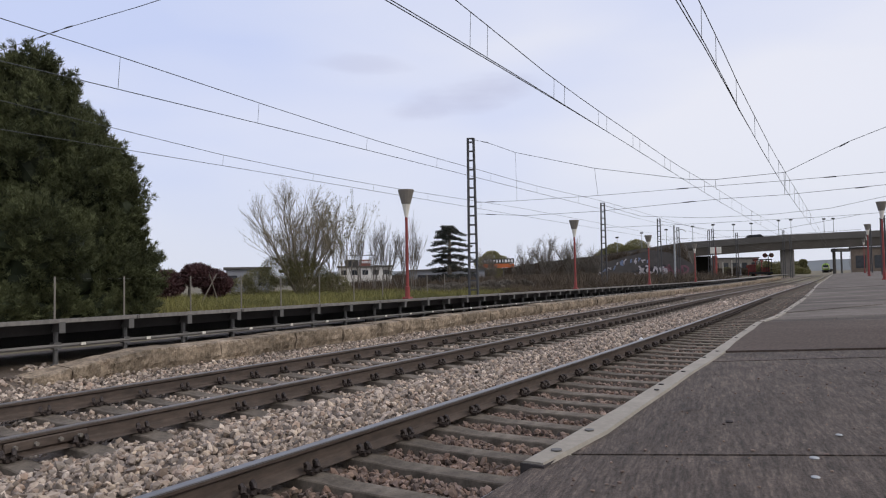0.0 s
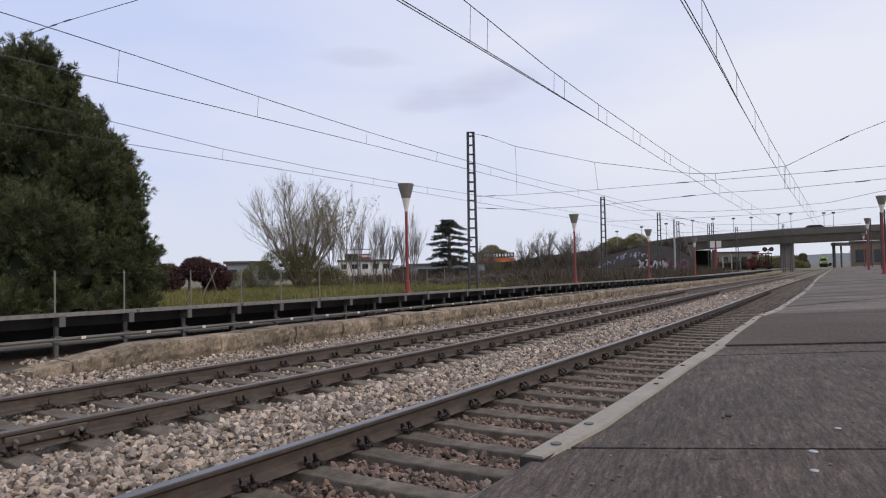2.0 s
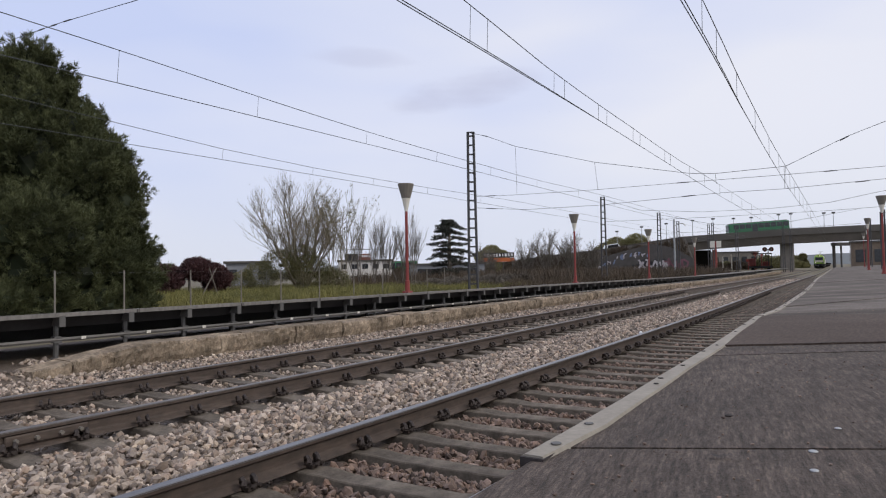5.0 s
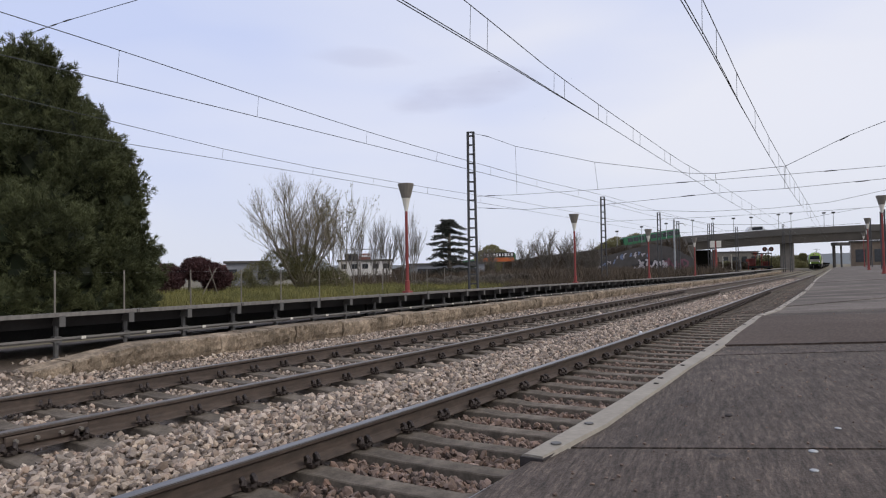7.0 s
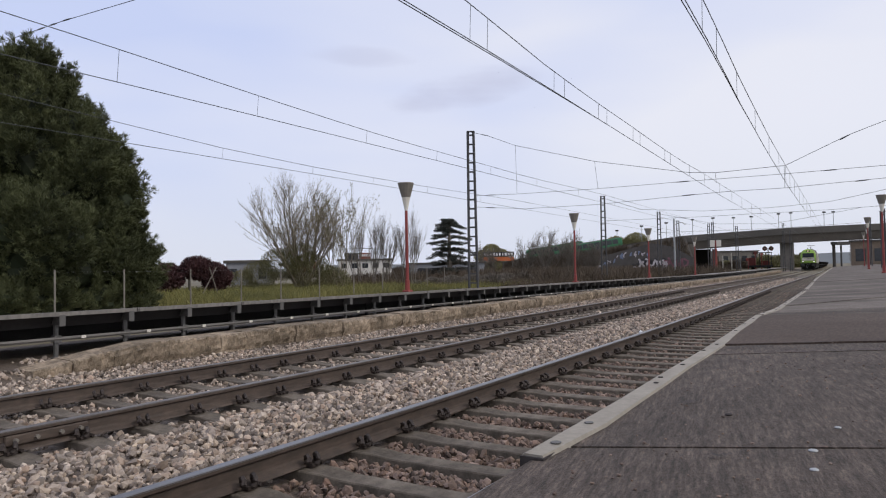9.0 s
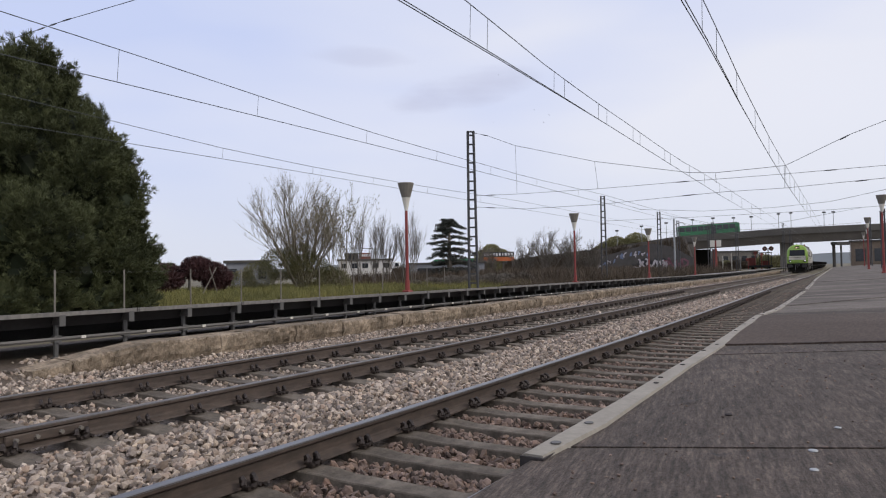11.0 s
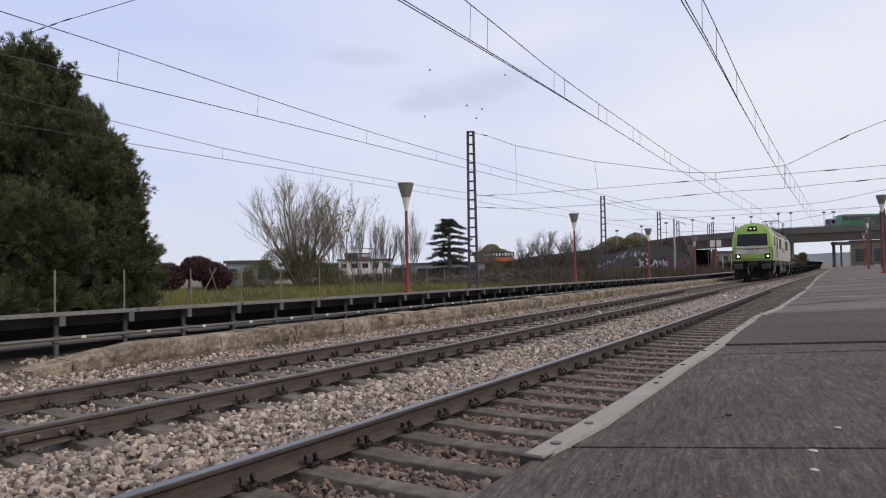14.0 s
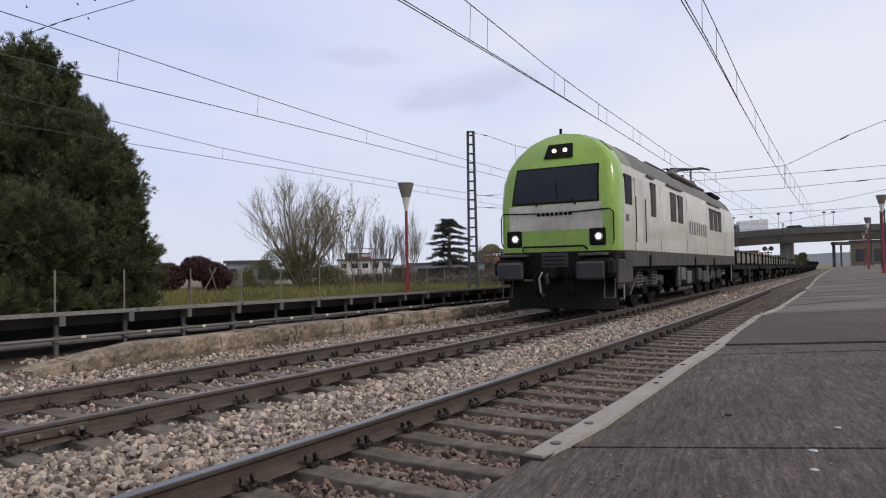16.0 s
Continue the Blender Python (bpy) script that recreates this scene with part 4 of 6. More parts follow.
def plumes(rng, centres, radii, count, per, blades):
    """Upswept spindles of needles, each round a shoot that leaves the lobe outwards and bends up."""
    C, R = np.array(centres, float), np.array(radii, float)
    w = R[:, 0] * R[:, 2]
    pick = rng.choice(len(C), count, p=w / w.sum())
    d = rng.normal(size=(count, 3)) + np.array([0, 0, 0.25])
    d /= np.linalg.norm(d, axis=1, keepdims=True)
    foot = C[pick] + d * R[pick] * rng.uniform(0.55, 0.86, (count, 1))
    axis = d * 0.75 + np.array([0, 0, 0.8]) + rng.normal(size=(count, 3)) * 0.22
    axis /= np.linalg.norm(axis, axis=1, keepdims=True)
    length = rng.uniform(0.30, 0.72, (count, 1, 1))
    thick = rng.uniform(0.10, 0.19, (count, 1, 1))
    along = rng.random((count, per, 1))
    round_ = rng.normal(size=(count, per, 3))
    round_ -= (round_ * axis[:, None]).sum(2, keepdims=True) * axis[:, None]
    round_ /= np.linalg.norm(round_, axis=2, keepdims=True)
    bulge = np.sin(np.pi * (0.12 + 0.86 * along)) ** 0.7
    P = foot[:, None] + axis[:, None] * along * length + round_ * thick * bulge * rng.random((count, per, 1)) ** 0.5 * 0.8
    verts = np.zeros((count, per, blades, 3, 3))
    for b in range(blades):
        dv = axis[:, None] * 0.9 + round_ * 0.55 + rng.normal(size=(count, per, 3)) * 0.35
        dv /= np.linalg.norm(dv, axis=2, keepdims=True)
        side = np.cross(dv, rng.normal(size=(count, per, 3)))
        side /= np.linalg.norm(side, axis=2, keepdims=True)
        base = P + rng.normal(size=(count, per, 3)) * 0.02
        verts[:, :, b, 0], verts[:, :, b, 1] = base - side * 0.011, base + side * 0.011
        verts[:, :, b, 2] = base + dv * rng.uniform(0.09, 0.17, (count, per, 1))
    V = verts.reshape(-1, 3)
    return V, np.arange(len(V)).reshape(-1, 3)


def core(centres, radii, scale, material, parent, seed):
    """The dense shaded inside of a crown."""
    bm = bmesh.new()
    for i, (c, r) in enumerate(zip(centres, radii)):
        g = bmesh.ops.create_icosphere(bm, subdivisions=3, radius=1.0)
        for v in g["verts"]:
            k = scale * (1 + 0.2 * noise.noise((v.co.x * 2.2 + i, v.co.y * 2.2 + seed, v.co.z * 2.2)) + 0.14 * noise.noise((v.co.x * 7 + i, v.co.y * 7, v.co.z * 7)))
            v.co = Vector((c[0] + v.co.x * r[0] * k, c[1] + v.co.y * r[1] * k, c[2] + v.co.z * r[2] * k))
    return part("inner_crown", bm, material, parent)


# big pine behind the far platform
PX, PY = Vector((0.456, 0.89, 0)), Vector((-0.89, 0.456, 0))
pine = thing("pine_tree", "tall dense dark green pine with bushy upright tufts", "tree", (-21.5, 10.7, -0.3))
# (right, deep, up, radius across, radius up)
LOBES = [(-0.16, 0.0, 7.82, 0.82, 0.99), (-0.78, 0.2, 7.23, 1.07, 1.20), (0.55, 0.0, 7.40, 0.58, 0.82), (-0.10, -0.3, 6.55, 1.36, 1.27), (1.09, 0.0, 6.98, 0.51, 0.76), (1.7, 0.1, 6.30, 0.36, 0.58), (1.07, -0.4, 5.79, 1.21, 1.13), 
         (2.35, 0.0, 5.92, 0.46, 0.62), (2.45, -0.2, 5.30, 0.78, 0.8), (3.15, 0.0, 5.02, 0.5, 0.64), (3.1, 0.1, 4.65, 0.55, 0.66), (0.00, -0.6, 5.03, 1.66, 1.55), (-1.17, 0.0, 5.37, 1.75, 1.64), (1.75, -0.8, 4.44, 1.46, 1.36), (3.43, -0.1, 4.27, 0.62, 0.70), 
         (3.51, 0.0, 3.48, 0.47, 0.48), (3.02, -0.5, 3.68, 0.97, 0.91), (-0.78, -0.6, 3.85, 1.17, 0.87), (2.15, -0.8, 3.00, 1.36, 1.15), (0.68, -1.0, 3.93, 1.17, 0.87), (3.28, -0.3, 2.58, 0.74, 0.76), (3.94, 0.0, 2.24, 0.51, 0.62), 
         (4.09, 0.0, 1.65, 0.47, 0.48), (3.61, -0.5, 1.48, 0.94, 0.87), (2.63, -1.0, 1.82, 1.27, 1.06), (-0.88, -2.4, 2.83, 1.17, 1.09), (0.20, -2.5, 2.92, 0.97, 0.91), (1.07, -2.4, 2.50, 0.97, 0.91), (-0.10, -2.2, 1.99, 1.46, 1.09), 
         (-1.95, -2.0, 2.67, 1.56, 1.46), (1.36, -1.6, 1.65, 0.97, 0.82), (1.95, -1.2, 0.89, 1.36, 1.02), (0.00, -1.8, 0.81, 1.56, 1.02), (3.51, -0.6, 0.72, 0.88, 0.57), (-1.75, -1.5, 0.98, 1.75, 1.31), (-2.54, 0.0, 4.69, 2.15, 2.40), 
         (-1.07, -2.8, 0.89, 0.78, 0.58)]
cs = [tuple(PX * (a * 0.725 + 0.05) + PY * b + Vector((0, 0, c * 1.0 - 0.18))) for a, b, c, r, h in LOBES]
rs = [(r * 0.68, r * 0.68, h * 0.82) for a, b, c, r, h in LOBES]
rng = np.random.default_rng(8)
part("trunk", one_tube([(0, 0, 0), (0.05, 0, 3), (0, 0.05, 8)], [0.3, 0.22, 0.05], 8), BARK, pine)
# The core's dark colour paints shade into the gaps between plumes.
core(cs, rs, 0.70, PINE_SHADE, pine, 1)
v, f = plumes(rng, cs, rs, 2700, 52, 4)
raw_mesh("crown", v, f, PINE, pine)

cedar = thing("cedar_tree", "dark cedar with flat spreading layered branches", "tree", (-40.4, 63.2, -0.4))
part("trunk", one_tube([(0, 0, 0), (0, 0, 4), (0.1, 0, 6.8)], [0.3, 0.2, 0.05], 7), BARK, cedar)
cs, rs = [], []
rnd = random.Random(31)
for tier, (z, reach) in enumerate(((6.75, 1.2), (6.4, 1.9), (5.75, 1.5), (5.15, 2.3), (4.45, 2.0), (3.75, 2.7), (3.05, 2.4), (2.35, 2.9), (1.65, 2.5))):
    for k in range(8):
        a = k * 0.785 + tier * 0.5 + rnd.uniform(-0.3, 0.3)
        if rnd.random() < 0.18:
            continue
        w = reach * rnd.uniform(0.5, 1.12)
        zz = z + rnd.uniform(-0.16, 0.16)
        end = (w * math.cos(a), w * math.sin(a), zz - 0.12 * w + rnd.uniform(-0.25, 0.18))
        part("bough", one_tube([(0, 0, zz - 0.3), (end[0] * 0.5, end[1] * 0.5, zz + 0.02), end], [0.06, 0.04, 0.015], 5), BARK, cedar)
        for f in (0.3, 0.5, 0.7, 0.9, 1.0):
            cs.append((end[0] * f, end[1] * f, zz + (end[2] - zz) * f * f + 0.05))
            rs.append((0.38, 0.38, 0.05 + 0.04 * rnd.random()))
v, f = sprays(np.random.default_rng(9), cs, rs, 9500, 0.17, 0.03, 3, droop=0.75, shell=0.1)
raw_mesh("crown", v, f, CEDAR, cedar)

plum = thing("plum_tree", "round purple-leaved plum tree in the grass", "tree", (-36.0, 27.0, -0.2))
part("trunk", one_tube([(0, 0, 0), (0.05, 0, 1.2)], [0.12, 0.07], 7), BARK, plum)
cs = [(0.3, 0.3, 1.6), (0.9, 0.9, 1.4), (-0.8, -1.0, 1.35), (0.8, 1.4, 1.1), (-0.4, -1.2, 1.0), (0.2, 0.4, 1.75), (0.7, 1.3, 0.75), (-0.7, -1.4, 0.7)]
rs = [(0.9, 0.9, 0.6)] * 6 + [(0.7, 0.7, 0.5)] * 2
core(cs, rs, 0.5, PLUM, plum, 3)
v, f = sprays(np.random.default_rng(10), cs, rs, 12000, 0.16, 0.04, 3, shell=0.35)
raw_mesh("crown", v, f, PLUM, plum)


def bare_tree(at, height, seed, spread, upright, kids, levels, r0, label, width=1.0, buds=0, stems=1, wood=None, fan=(0.08, 0.62)):
    t = thing("bare_tree", label, "tree", at, seed * 37 % 360)
    v, f = branch_mesh(seed, height, r0, kids, levels, spread, upright, stems, fan=fan)
    v = [(x * width, y * width, z) for x, y, z in v]
    mesh_from("bare_crown", v, f, wood or TWIG, t)
    if buds:
        rng = np.random.default_rng(seed)
        pts = np.array(v)
        pts = pts[pts[:, 2] > height * 0.2]
        sel = pts[rng.integers(0, len(pts), buds)]
        d = rng.normal(size=(buds, 3)) * 0.06
        e = rng.normal(size=(buds, 3)) * 0.022
        tri = np.stack([sel - e, sel + e, sel + d], 1).reshape(-1, 3)
        raw_mesh("spring_leaves", tri, np.arange(len(tri)).reshape(-1, 3), OLIVE, t, "sparse young green leaves")
    return t


bare_tree((-35.0, 35.6, -0.4), 8.0, 5, 0.55, 0.75, [8, 6, 5, 3], 4, 0.07, "large leafless spreading tree with fine grey twigs", 1.05, 1500, 12, None, (0.03, 0.78))
bare_tree((-33.0, 37.4, -0.4), 7.3, 11, 0.45, 0.9, [8, 6, 5, 2], 4, 0.05, "leafless multi-stemmed tree with budding twigs", 0.9, 2600, 3, None, (0.02, 0.3))
for x, y, h, sd in ((-38.7, 45.9, 6.9, 21), (-37.6, 46.8, 5.9, 22), (-36.9, 47.4, 6.3, 23), (-35.8, 48.2, 6.0, 24), (-35.0, 48.9, 6.4, 25)):
    bare_tree((x, y, -0.3), h, sd, 0.36, 1.3, [9, 6, 4, 2], 4, 0.05, "narrow upright leafless poplar", 0.9, 0, 3, TWIG_FAR, (0.02, 0.22))
for x, y, h, sd, w in ((-47.0, 103, 7.2, 41, 0.95), (-43.6, 104.5, 6.8, 42, 0.9), (-50.8, 102, 6.0, 43, 0.9), (-40.5, 106, 5.4, 45, 0.9), (-57, 101, 5.2, 44, 1.0), (-62, 98, 4.8, 46, 1.0)):
    bare_tree((x, y, -0.6), h * 1.08, sd, 0.62, 0.5, [8, 6, 5, 3], 4, 0.10, "spreading leafless shrub on the ramp slope", w, 0, 7, TWIG_FAR)

for x, y, h, sd in ((-9.6, 254, 6.8, 61), (-7.4, 250, 5.4, 62), (-11.6, 270, 7.0, 63), (-5.5, 262, 5.2, 64), (-47, 214, 6.2, 65), (-43.5, 216, 5.4, 66), (-40, 219, 6.0, 67), (-36, 222, 5.2, 68)):
    bare_tree((x, y, -0.5), h, sd, 0.6, 0.6, [7, 5, 5, 3], 4, 0.08, "distant leafless tree beside the line", 1.0, 0, 5, TWIG_FAR)


def bush(at, lobes, material, label, count, size=0.25, name="bush", inside=0.66):
    t = thing(name, label, "bush", at)
    cs = [(a, b, c) for a, b, c, r in lobes]
    rs = [(r, r, r * 0.8) for a, b, c, r in lobes]
    core(cs, rs, inside, material, t, count % 7)
    v, f = sprays(np.random.default_rng(count), cs, rs, count, size, size * 0.2, 3, shell=0.5)
    raw_mesh("leaves", v, f, material, t)
    return t


bush((-35.4, 35.0, -0.3), [(-2.4, -2.4, 0.8, 1.0), (-1.5, -1.6, 1.3, 1.2), (-0.5, -0.6, 2.0, 1.4), (0.4, 0.3, 2.5, 1.2), (0.9, 0.8, 1.5, 1.5), (2.0, 2.0, 0.8, 1.2)], OLIVE, "olive green shrub under the bare tree", 26000, 0.07, "bush", 0.1)
bush((-31, 205, -0.3), [(0, 0, 2.0, 1.6), (-1.6, -0.8, 1.4, 1.5), (1.5, 0.8, 1.3, 1.4)], OLIVE, "pale green roadside shrub", 2400, 0.35)
for x, y, z, r in ((-54.5, 171.8, 8.6, 2.8), (-59, 169.8, 8.0, 2.6), (-62, 171.8, 7.2, 2.3)):
    bush((x, y, z - 4), [(0, 0, 2.6, r), (1.5, 0.9, 2.0, r * 0.7), (-1.6, -0.9, 1.8, r * 0.8), (0, 0, 0, 2.2)], FRESH, "yellow-green tree crown behind the ramp", 7000, 0.3, "roadside_tree", 0.4)
bush((-68.0, 122.0, 0), [(0, 0, 4.6, 1.8), (1.6, 1.0, 3.8, 1.6), (-1.6, -1.0, 3.6, 1.6), (0, 0, 1.8, 2.0)], FRESH, "budding round tree beside the ramp", 9000, 0.22, "roadside_tree", 0.3)

# scrub and grass
def tufts(name, count, place, height, material, label, seed, blade=0.045):
    rng = np.random.default_rng(seed)
    P = place(rng, count)
    V = np.zeros((count, 3, 3, 3))
    for b in range(3):
        d = np.concatenate([rng.normal(size=(count, 2)) * 0.35, np.ones((count, 1))], 1) * height * rng.uniform(0.3, 1.35, (count, 1)) * (1.0 + 0.45 * np.sin(P[:, :1] * 1.7 + np.sin(P[:, 1:2] * 0.9) * 2.0))
        w = np.concatenate([rng.normal(size=(count, 2)), np.zeros((count, 1))], 1)
        w *= blade * height / np.linalg.norm(w, axis=1, keepdims=True)
        q = P + np.concatenate([rng.normal(size=(count, 2)) * 0.2, np.zeros((count, 1))], 1)
        V[:, b, 0], V[:, b, 1], V[:, b, 2] = q - w, q + w, q + d
    V = V.reshape(-1, 3)
    return tagged(raw_mesh(name, V, np.arange(len(V)).reshape(-1, 3), material), label, "grass", kind="stuff")


def field(x0, x1, y0, y1, z):
    def f(rng, n):
        x = rng.uniform(x0, x1, n)
        return np.stack([x, rng.uniform(y0, y1, n), np.full(n, z)], 1)
    return f


tufts("grass", 34000, field(-44, -22, 11, 45, -0.06), 0.27, GRASS, "yellow-green spring grass behind the fence", 1)
tufts("dry_weeds", 12000, field(-42, -20.5, 41, 58, -0.15), 0.38, DRYSCRUB, "dry brown weeds behind the fence", 7)
tufts("dry_scrub", 24000, field(-52, -19, 54, 108, -0.4), 1.0, DRYSCRUB, "dry brown scrub along the far side of the station", 2)


def on_slope(rng, n):
    us, fs = rng.uniform(110, 188, n), rng.uniform(0.05, 1.15, n)
    out = []
    for u, f in zip(us, fs):
        h = road(u).z
        p = road(u, -0.3 - 1.25 * h * f, -0.55)
        out.append((p.x, p.y, max(p.z - (h + 0.3) * f, -0.4)))
    return np.array(out)


tufts("slope_scrub", 20000, on_slope, 1.1, DRYSCRUB, "dry brown weeds on the ramp slope", 6)

# ---- mesh fence beyond the far platform ----
fence = thing("wire_fence", "thin grey posts of a wire mesh fence", "fence")
FP = [(-16.81, 8.85), (-17.75, 11.22), (-18.6, 14.0), (-19.4, 16.7), (-20.22, 19.37), (-21.22, 22.6), (-22.05, 25.88), (-22.9, 29.2), (-23.8, 32.6), (-24.7, 36.0), (-25.6, 39.4)]
for x, y in FP:
    part("post", one_tube([(x, y, -0.4), (x, y, 1.28)], 0.024, 6), LAMPTOP, fence)
for z in (1.22,):
    part("wire", one_tube([(x, y, z) for x, y in FP], 0.0008, 4), GALV, fence)
prop = thing("timber_prop", "thin leaning brown prop poles in the grass", "pole")
for a, b in (((-31.2, 24.0), (-31.0, 25.0)), ((-31.0, 25.2), (-31.1, 24.6))):
    part("pole", one_tube([(a[0], a[1], -0.3), (b[0], b[1], 1.5)], 0.03, 5), BARK, prop)


# ---- station lamps ----
def station_lamp(at, top, group):
    t = thing("platform_lamp", "red lamp post with a wide upturned cone shade", "street lamp", at, group=group)
    h = top - at[2]
    part("post", one_tube([(0, 0, 0), (0, 0, 0.35), (0, 0, 0.36), (0, 0, h - 0.78)], [0.075, 0.07, 0.05, 0.042], 10), REDPAINT, t, "faded red steel post")
    part("neck", one_tube([(0, 0, h - 0.80), (0, 0, h - 0.42)], [0.045, 0.12], 12), LAMPWHITE, t, "whitish lower cone")
    part("shade", one_tube([(0, 0, h - 0.42), (0, 0, h - 0.02), (0, 0, h)], [0.125, 0.235, 0.225], 14), LAMPTOP, t, "grey-brown flared shade")
    part("base", one_box((0, 0, 0.03), (0.22, 0.22, 0.06), 0, 0.01), REDPAINT, t)


for x, y, top in ((-11.8, 16.2, 3.63), (-12.57, 30.5, 3.63), (-13.2, 44.1, 3.5), (-14.2, 60.3, 3.48)):
    station_lamp((x, y, deck_z(y) - 0.085), top, "lamps on the far platform")
for s, y, top in ((1.28, 38, 4.2), (1.35, 60, 4.4), (1.9, 80, 4.7), (2.1, 100, 4.8)):
    station_lamp((s + off(y), y, slab_z(s)), top, "lamps on the near platform")


# ---- overhead line masts ----
def lattice_mast(x, y, top, w0=0.46, w1=0.30, rungs=15, light=True, group="overhead line masts"):
    t = thing("line_mast", "grey steel ladder mast for the overhead line", "mast", (x, y, -0.4), 33, group=group)
    h = top + 0.4
    for sx in (-1, 1):
        bm = bmesh.new()
        tube(bm, [(sx * w0 / 2, 0, 0), (sx * w1 / 2, 0, h)], 0.07, 4)
        part("upright", bm, MAST, t)
    for i in range(rungs):
        f = (i + 0.6) / rungs
        w = w0 + (w1 - w0) * f
        part("rung", one_box((0, 0, h * f), (w, 0.06, 0.085)), MAST, t)
    part("cap", one_box((0, 0, h), (w1 + 0.12, 0.14, 0.06)), MAST, t)
    return t


lattice_mast(-18.9, 31.9, 8.47, rungs=18)
lattice_mast(-21.3, 58.2, 7.25, rungs=14)
lattice_mast(-23.2, 81.8, 7.4, rungs=13)
for x, y, top in ((-26.5, 103, 7.6), (-25.5, 118, 7.8), (-22, 122, 7.4), (-27, 128, 8.6)):
    lattice_mast(x, y, top, 0.4, 0.3, 8)
for s, y, top in ((2.4, 62, 4.9), (2.8, 70, 5.6), (2.6, 95, 6.2), (3.2, 118, 7.2)):
    lattice_mast(s + off(y), y, top, 0.35, 0.28, 8)
lattice_mast(-18.4, 148.9, 8.9, 0.4, 0.3, 9)
lattice_mast(-17.2, 149.0, 7.9, 0.36, 0.28, 9)
pole = thing("signal_post", "slim grey signal post with a curved bracket", "signal", (-22.9, 87.2, -0.4))
part("post", one_tube([(0, 0, 0), (0, 0, 7.3)], 0.11, 8), GALV, pole)
part("bracket", one_tube([(0, 0, 6.4), (0.35, 0.2, 6.75), (0.9, 0.5, 6.8), (1.2, 0.7, 6.5)], 0.05, 6), GALV, pole)


# ---- overhead wires ----
def lerp_table(table, y):
    if y <= table[0][0]:
        return table[0][1]
    for (a, za), (b, zb) in zip(table, table[1:]):
        if y <= b:
            return za + (zb - za) * (y - a) / (b - a)
    return table[-1][1]


def overhead(name, s, contact, bearer, y0, y1, drops, twin=0.0, r=0.009, label="", ds=0.0):
    t = thing(name, label or "thin overhead contact wire hung from a bearer by droppers", "overhead line")
    ys = [y0 + (y1 - y0) * (i / 40) ** 1.7 for i in range(41)]
    for k in ((-twin, twin) if twin else (0,)):
        part("contact_wire", one_tube([T(s + k * min(1, max(0, (16 - y) / 10 + 0.35)), y, lerp_table(contact, y)) for y in ys], r, 5), WIRE, t)
    part("bearer_wire", one_tube([T(s + ds, y, lerp_table(bearer, y)) for y in ys], r, 5), WIRE, t)
    for y in drops:
        part("dropper", one_tube([T(s, y, lerp_table(contact, y)), T(s + ds, y + 0.05, lerp_table(bearer, y))], r * 0.6, 4), WIRE, t)
    return t


NEAR_C = [(0, 5.95), (14.7, 5.35), (18, 5.13), (24.6, 4.92), (37.5, 4.74), (70, 4.9), (160, 5.1)]
NEAR_B = [(0, 6.9), (15.1, 6.0), (19, 5.73), (22.7, 5.64), (26.9, 5.56), (30.6, 5.56), (36.5, 5.6), (60, 5.75), (160, 6.0)]
FAR_C = [(0, 5.45), (8.7, 5.35), (18.8, 5.23), (29.5, 5.11), (40.7, 5.0), (70, 4.95), (160, 5.1)]
FAR_B = [(0, 6.8), (10.8, 6.04), (15.2, 5.75), (18.7, 5.67), (22.3, 5.63), (26.4, 5.56), (30.6, 5.55), (35.2, 5.62), (48.5, 5.66), (90, 5.8), (160, 5.9)]
near_drops = [13.4, 15.0, 18.0, 22.0, 26.5, 31, 35, 38, 42, 47, 52, 58, 65]
far_drops = [11.0, 11.7, 15.2, 15.9, 18.6, 19.4, 22.3, 23.2, 27, 28, 32, 36, 41, 46, 51, 57, 64]
overhead("overhead_line", -2.50, NEAR_C, NEAR_B, 2, 150, near_drops, 0.035, 0.0095, "twin contact wires and bearer over the near track")
overhead("overhead_line", -6.20, FAR_C, FAR_B, 3, 150, far_drops, 0.035, 0.0095, "twin contact wires and bearer over the second track")
overhead("overhead_line", -12.85, [(0, 5.0), (400, 5.0)], [(4, 5.83), (5.9, 5.75), (7.8, 5.69), (11.8, 5.52), (16.2, 5.38), (20.5, 5.33), (24.6, 5.33), (29, 5.3), (40, 5.5), (60, 5.5), (400, 5.4)], 3, 150, [8.1, 11.9, 16.4, 20.6, 25, 30, 36, 43], 0, 0.0095, "thin contact wire and bearer over a hidden siding", 0.0)
overhead("overhead_line", -18.50, [(0, 5.0), (400, 5.0)], [(6, 5.85), (11.6, 5.57), (15.5, 5.37), (19.9, 5.28), (24.3, 5.28), (29.2, 5.32), (40, 5.5), (60, 5.5), (400, 5.4)], 4, 150, [15.6, 20.2, 24.3, 29, 35], 0, 0.0095, "thin contact wire and bearer over the outer siding", 0.0)


def span(points, r, label, beads=()):
    t = thing("cross_span", label, "overhead line")
    part("wire", one_tube(points, r, 4), WIRE, t)
    for a, b in beads:
        part("insulator", one_tube([Vector(a).lerp(Vector(b), f) for f in (0, 0.1, 0.5, 0.9, 1)], [0.010, 0.020, 0.024, 0.020, 0.010], 7), DARKSTEEL, t, "dark ribbed insulator")


K = 31.9 / 26.7
H = 1.1006


def S1(x, z):
    """A place on the cross span in line with the first mast."""
    return Vector((x * K, 31.9, H + (z - H) * K))


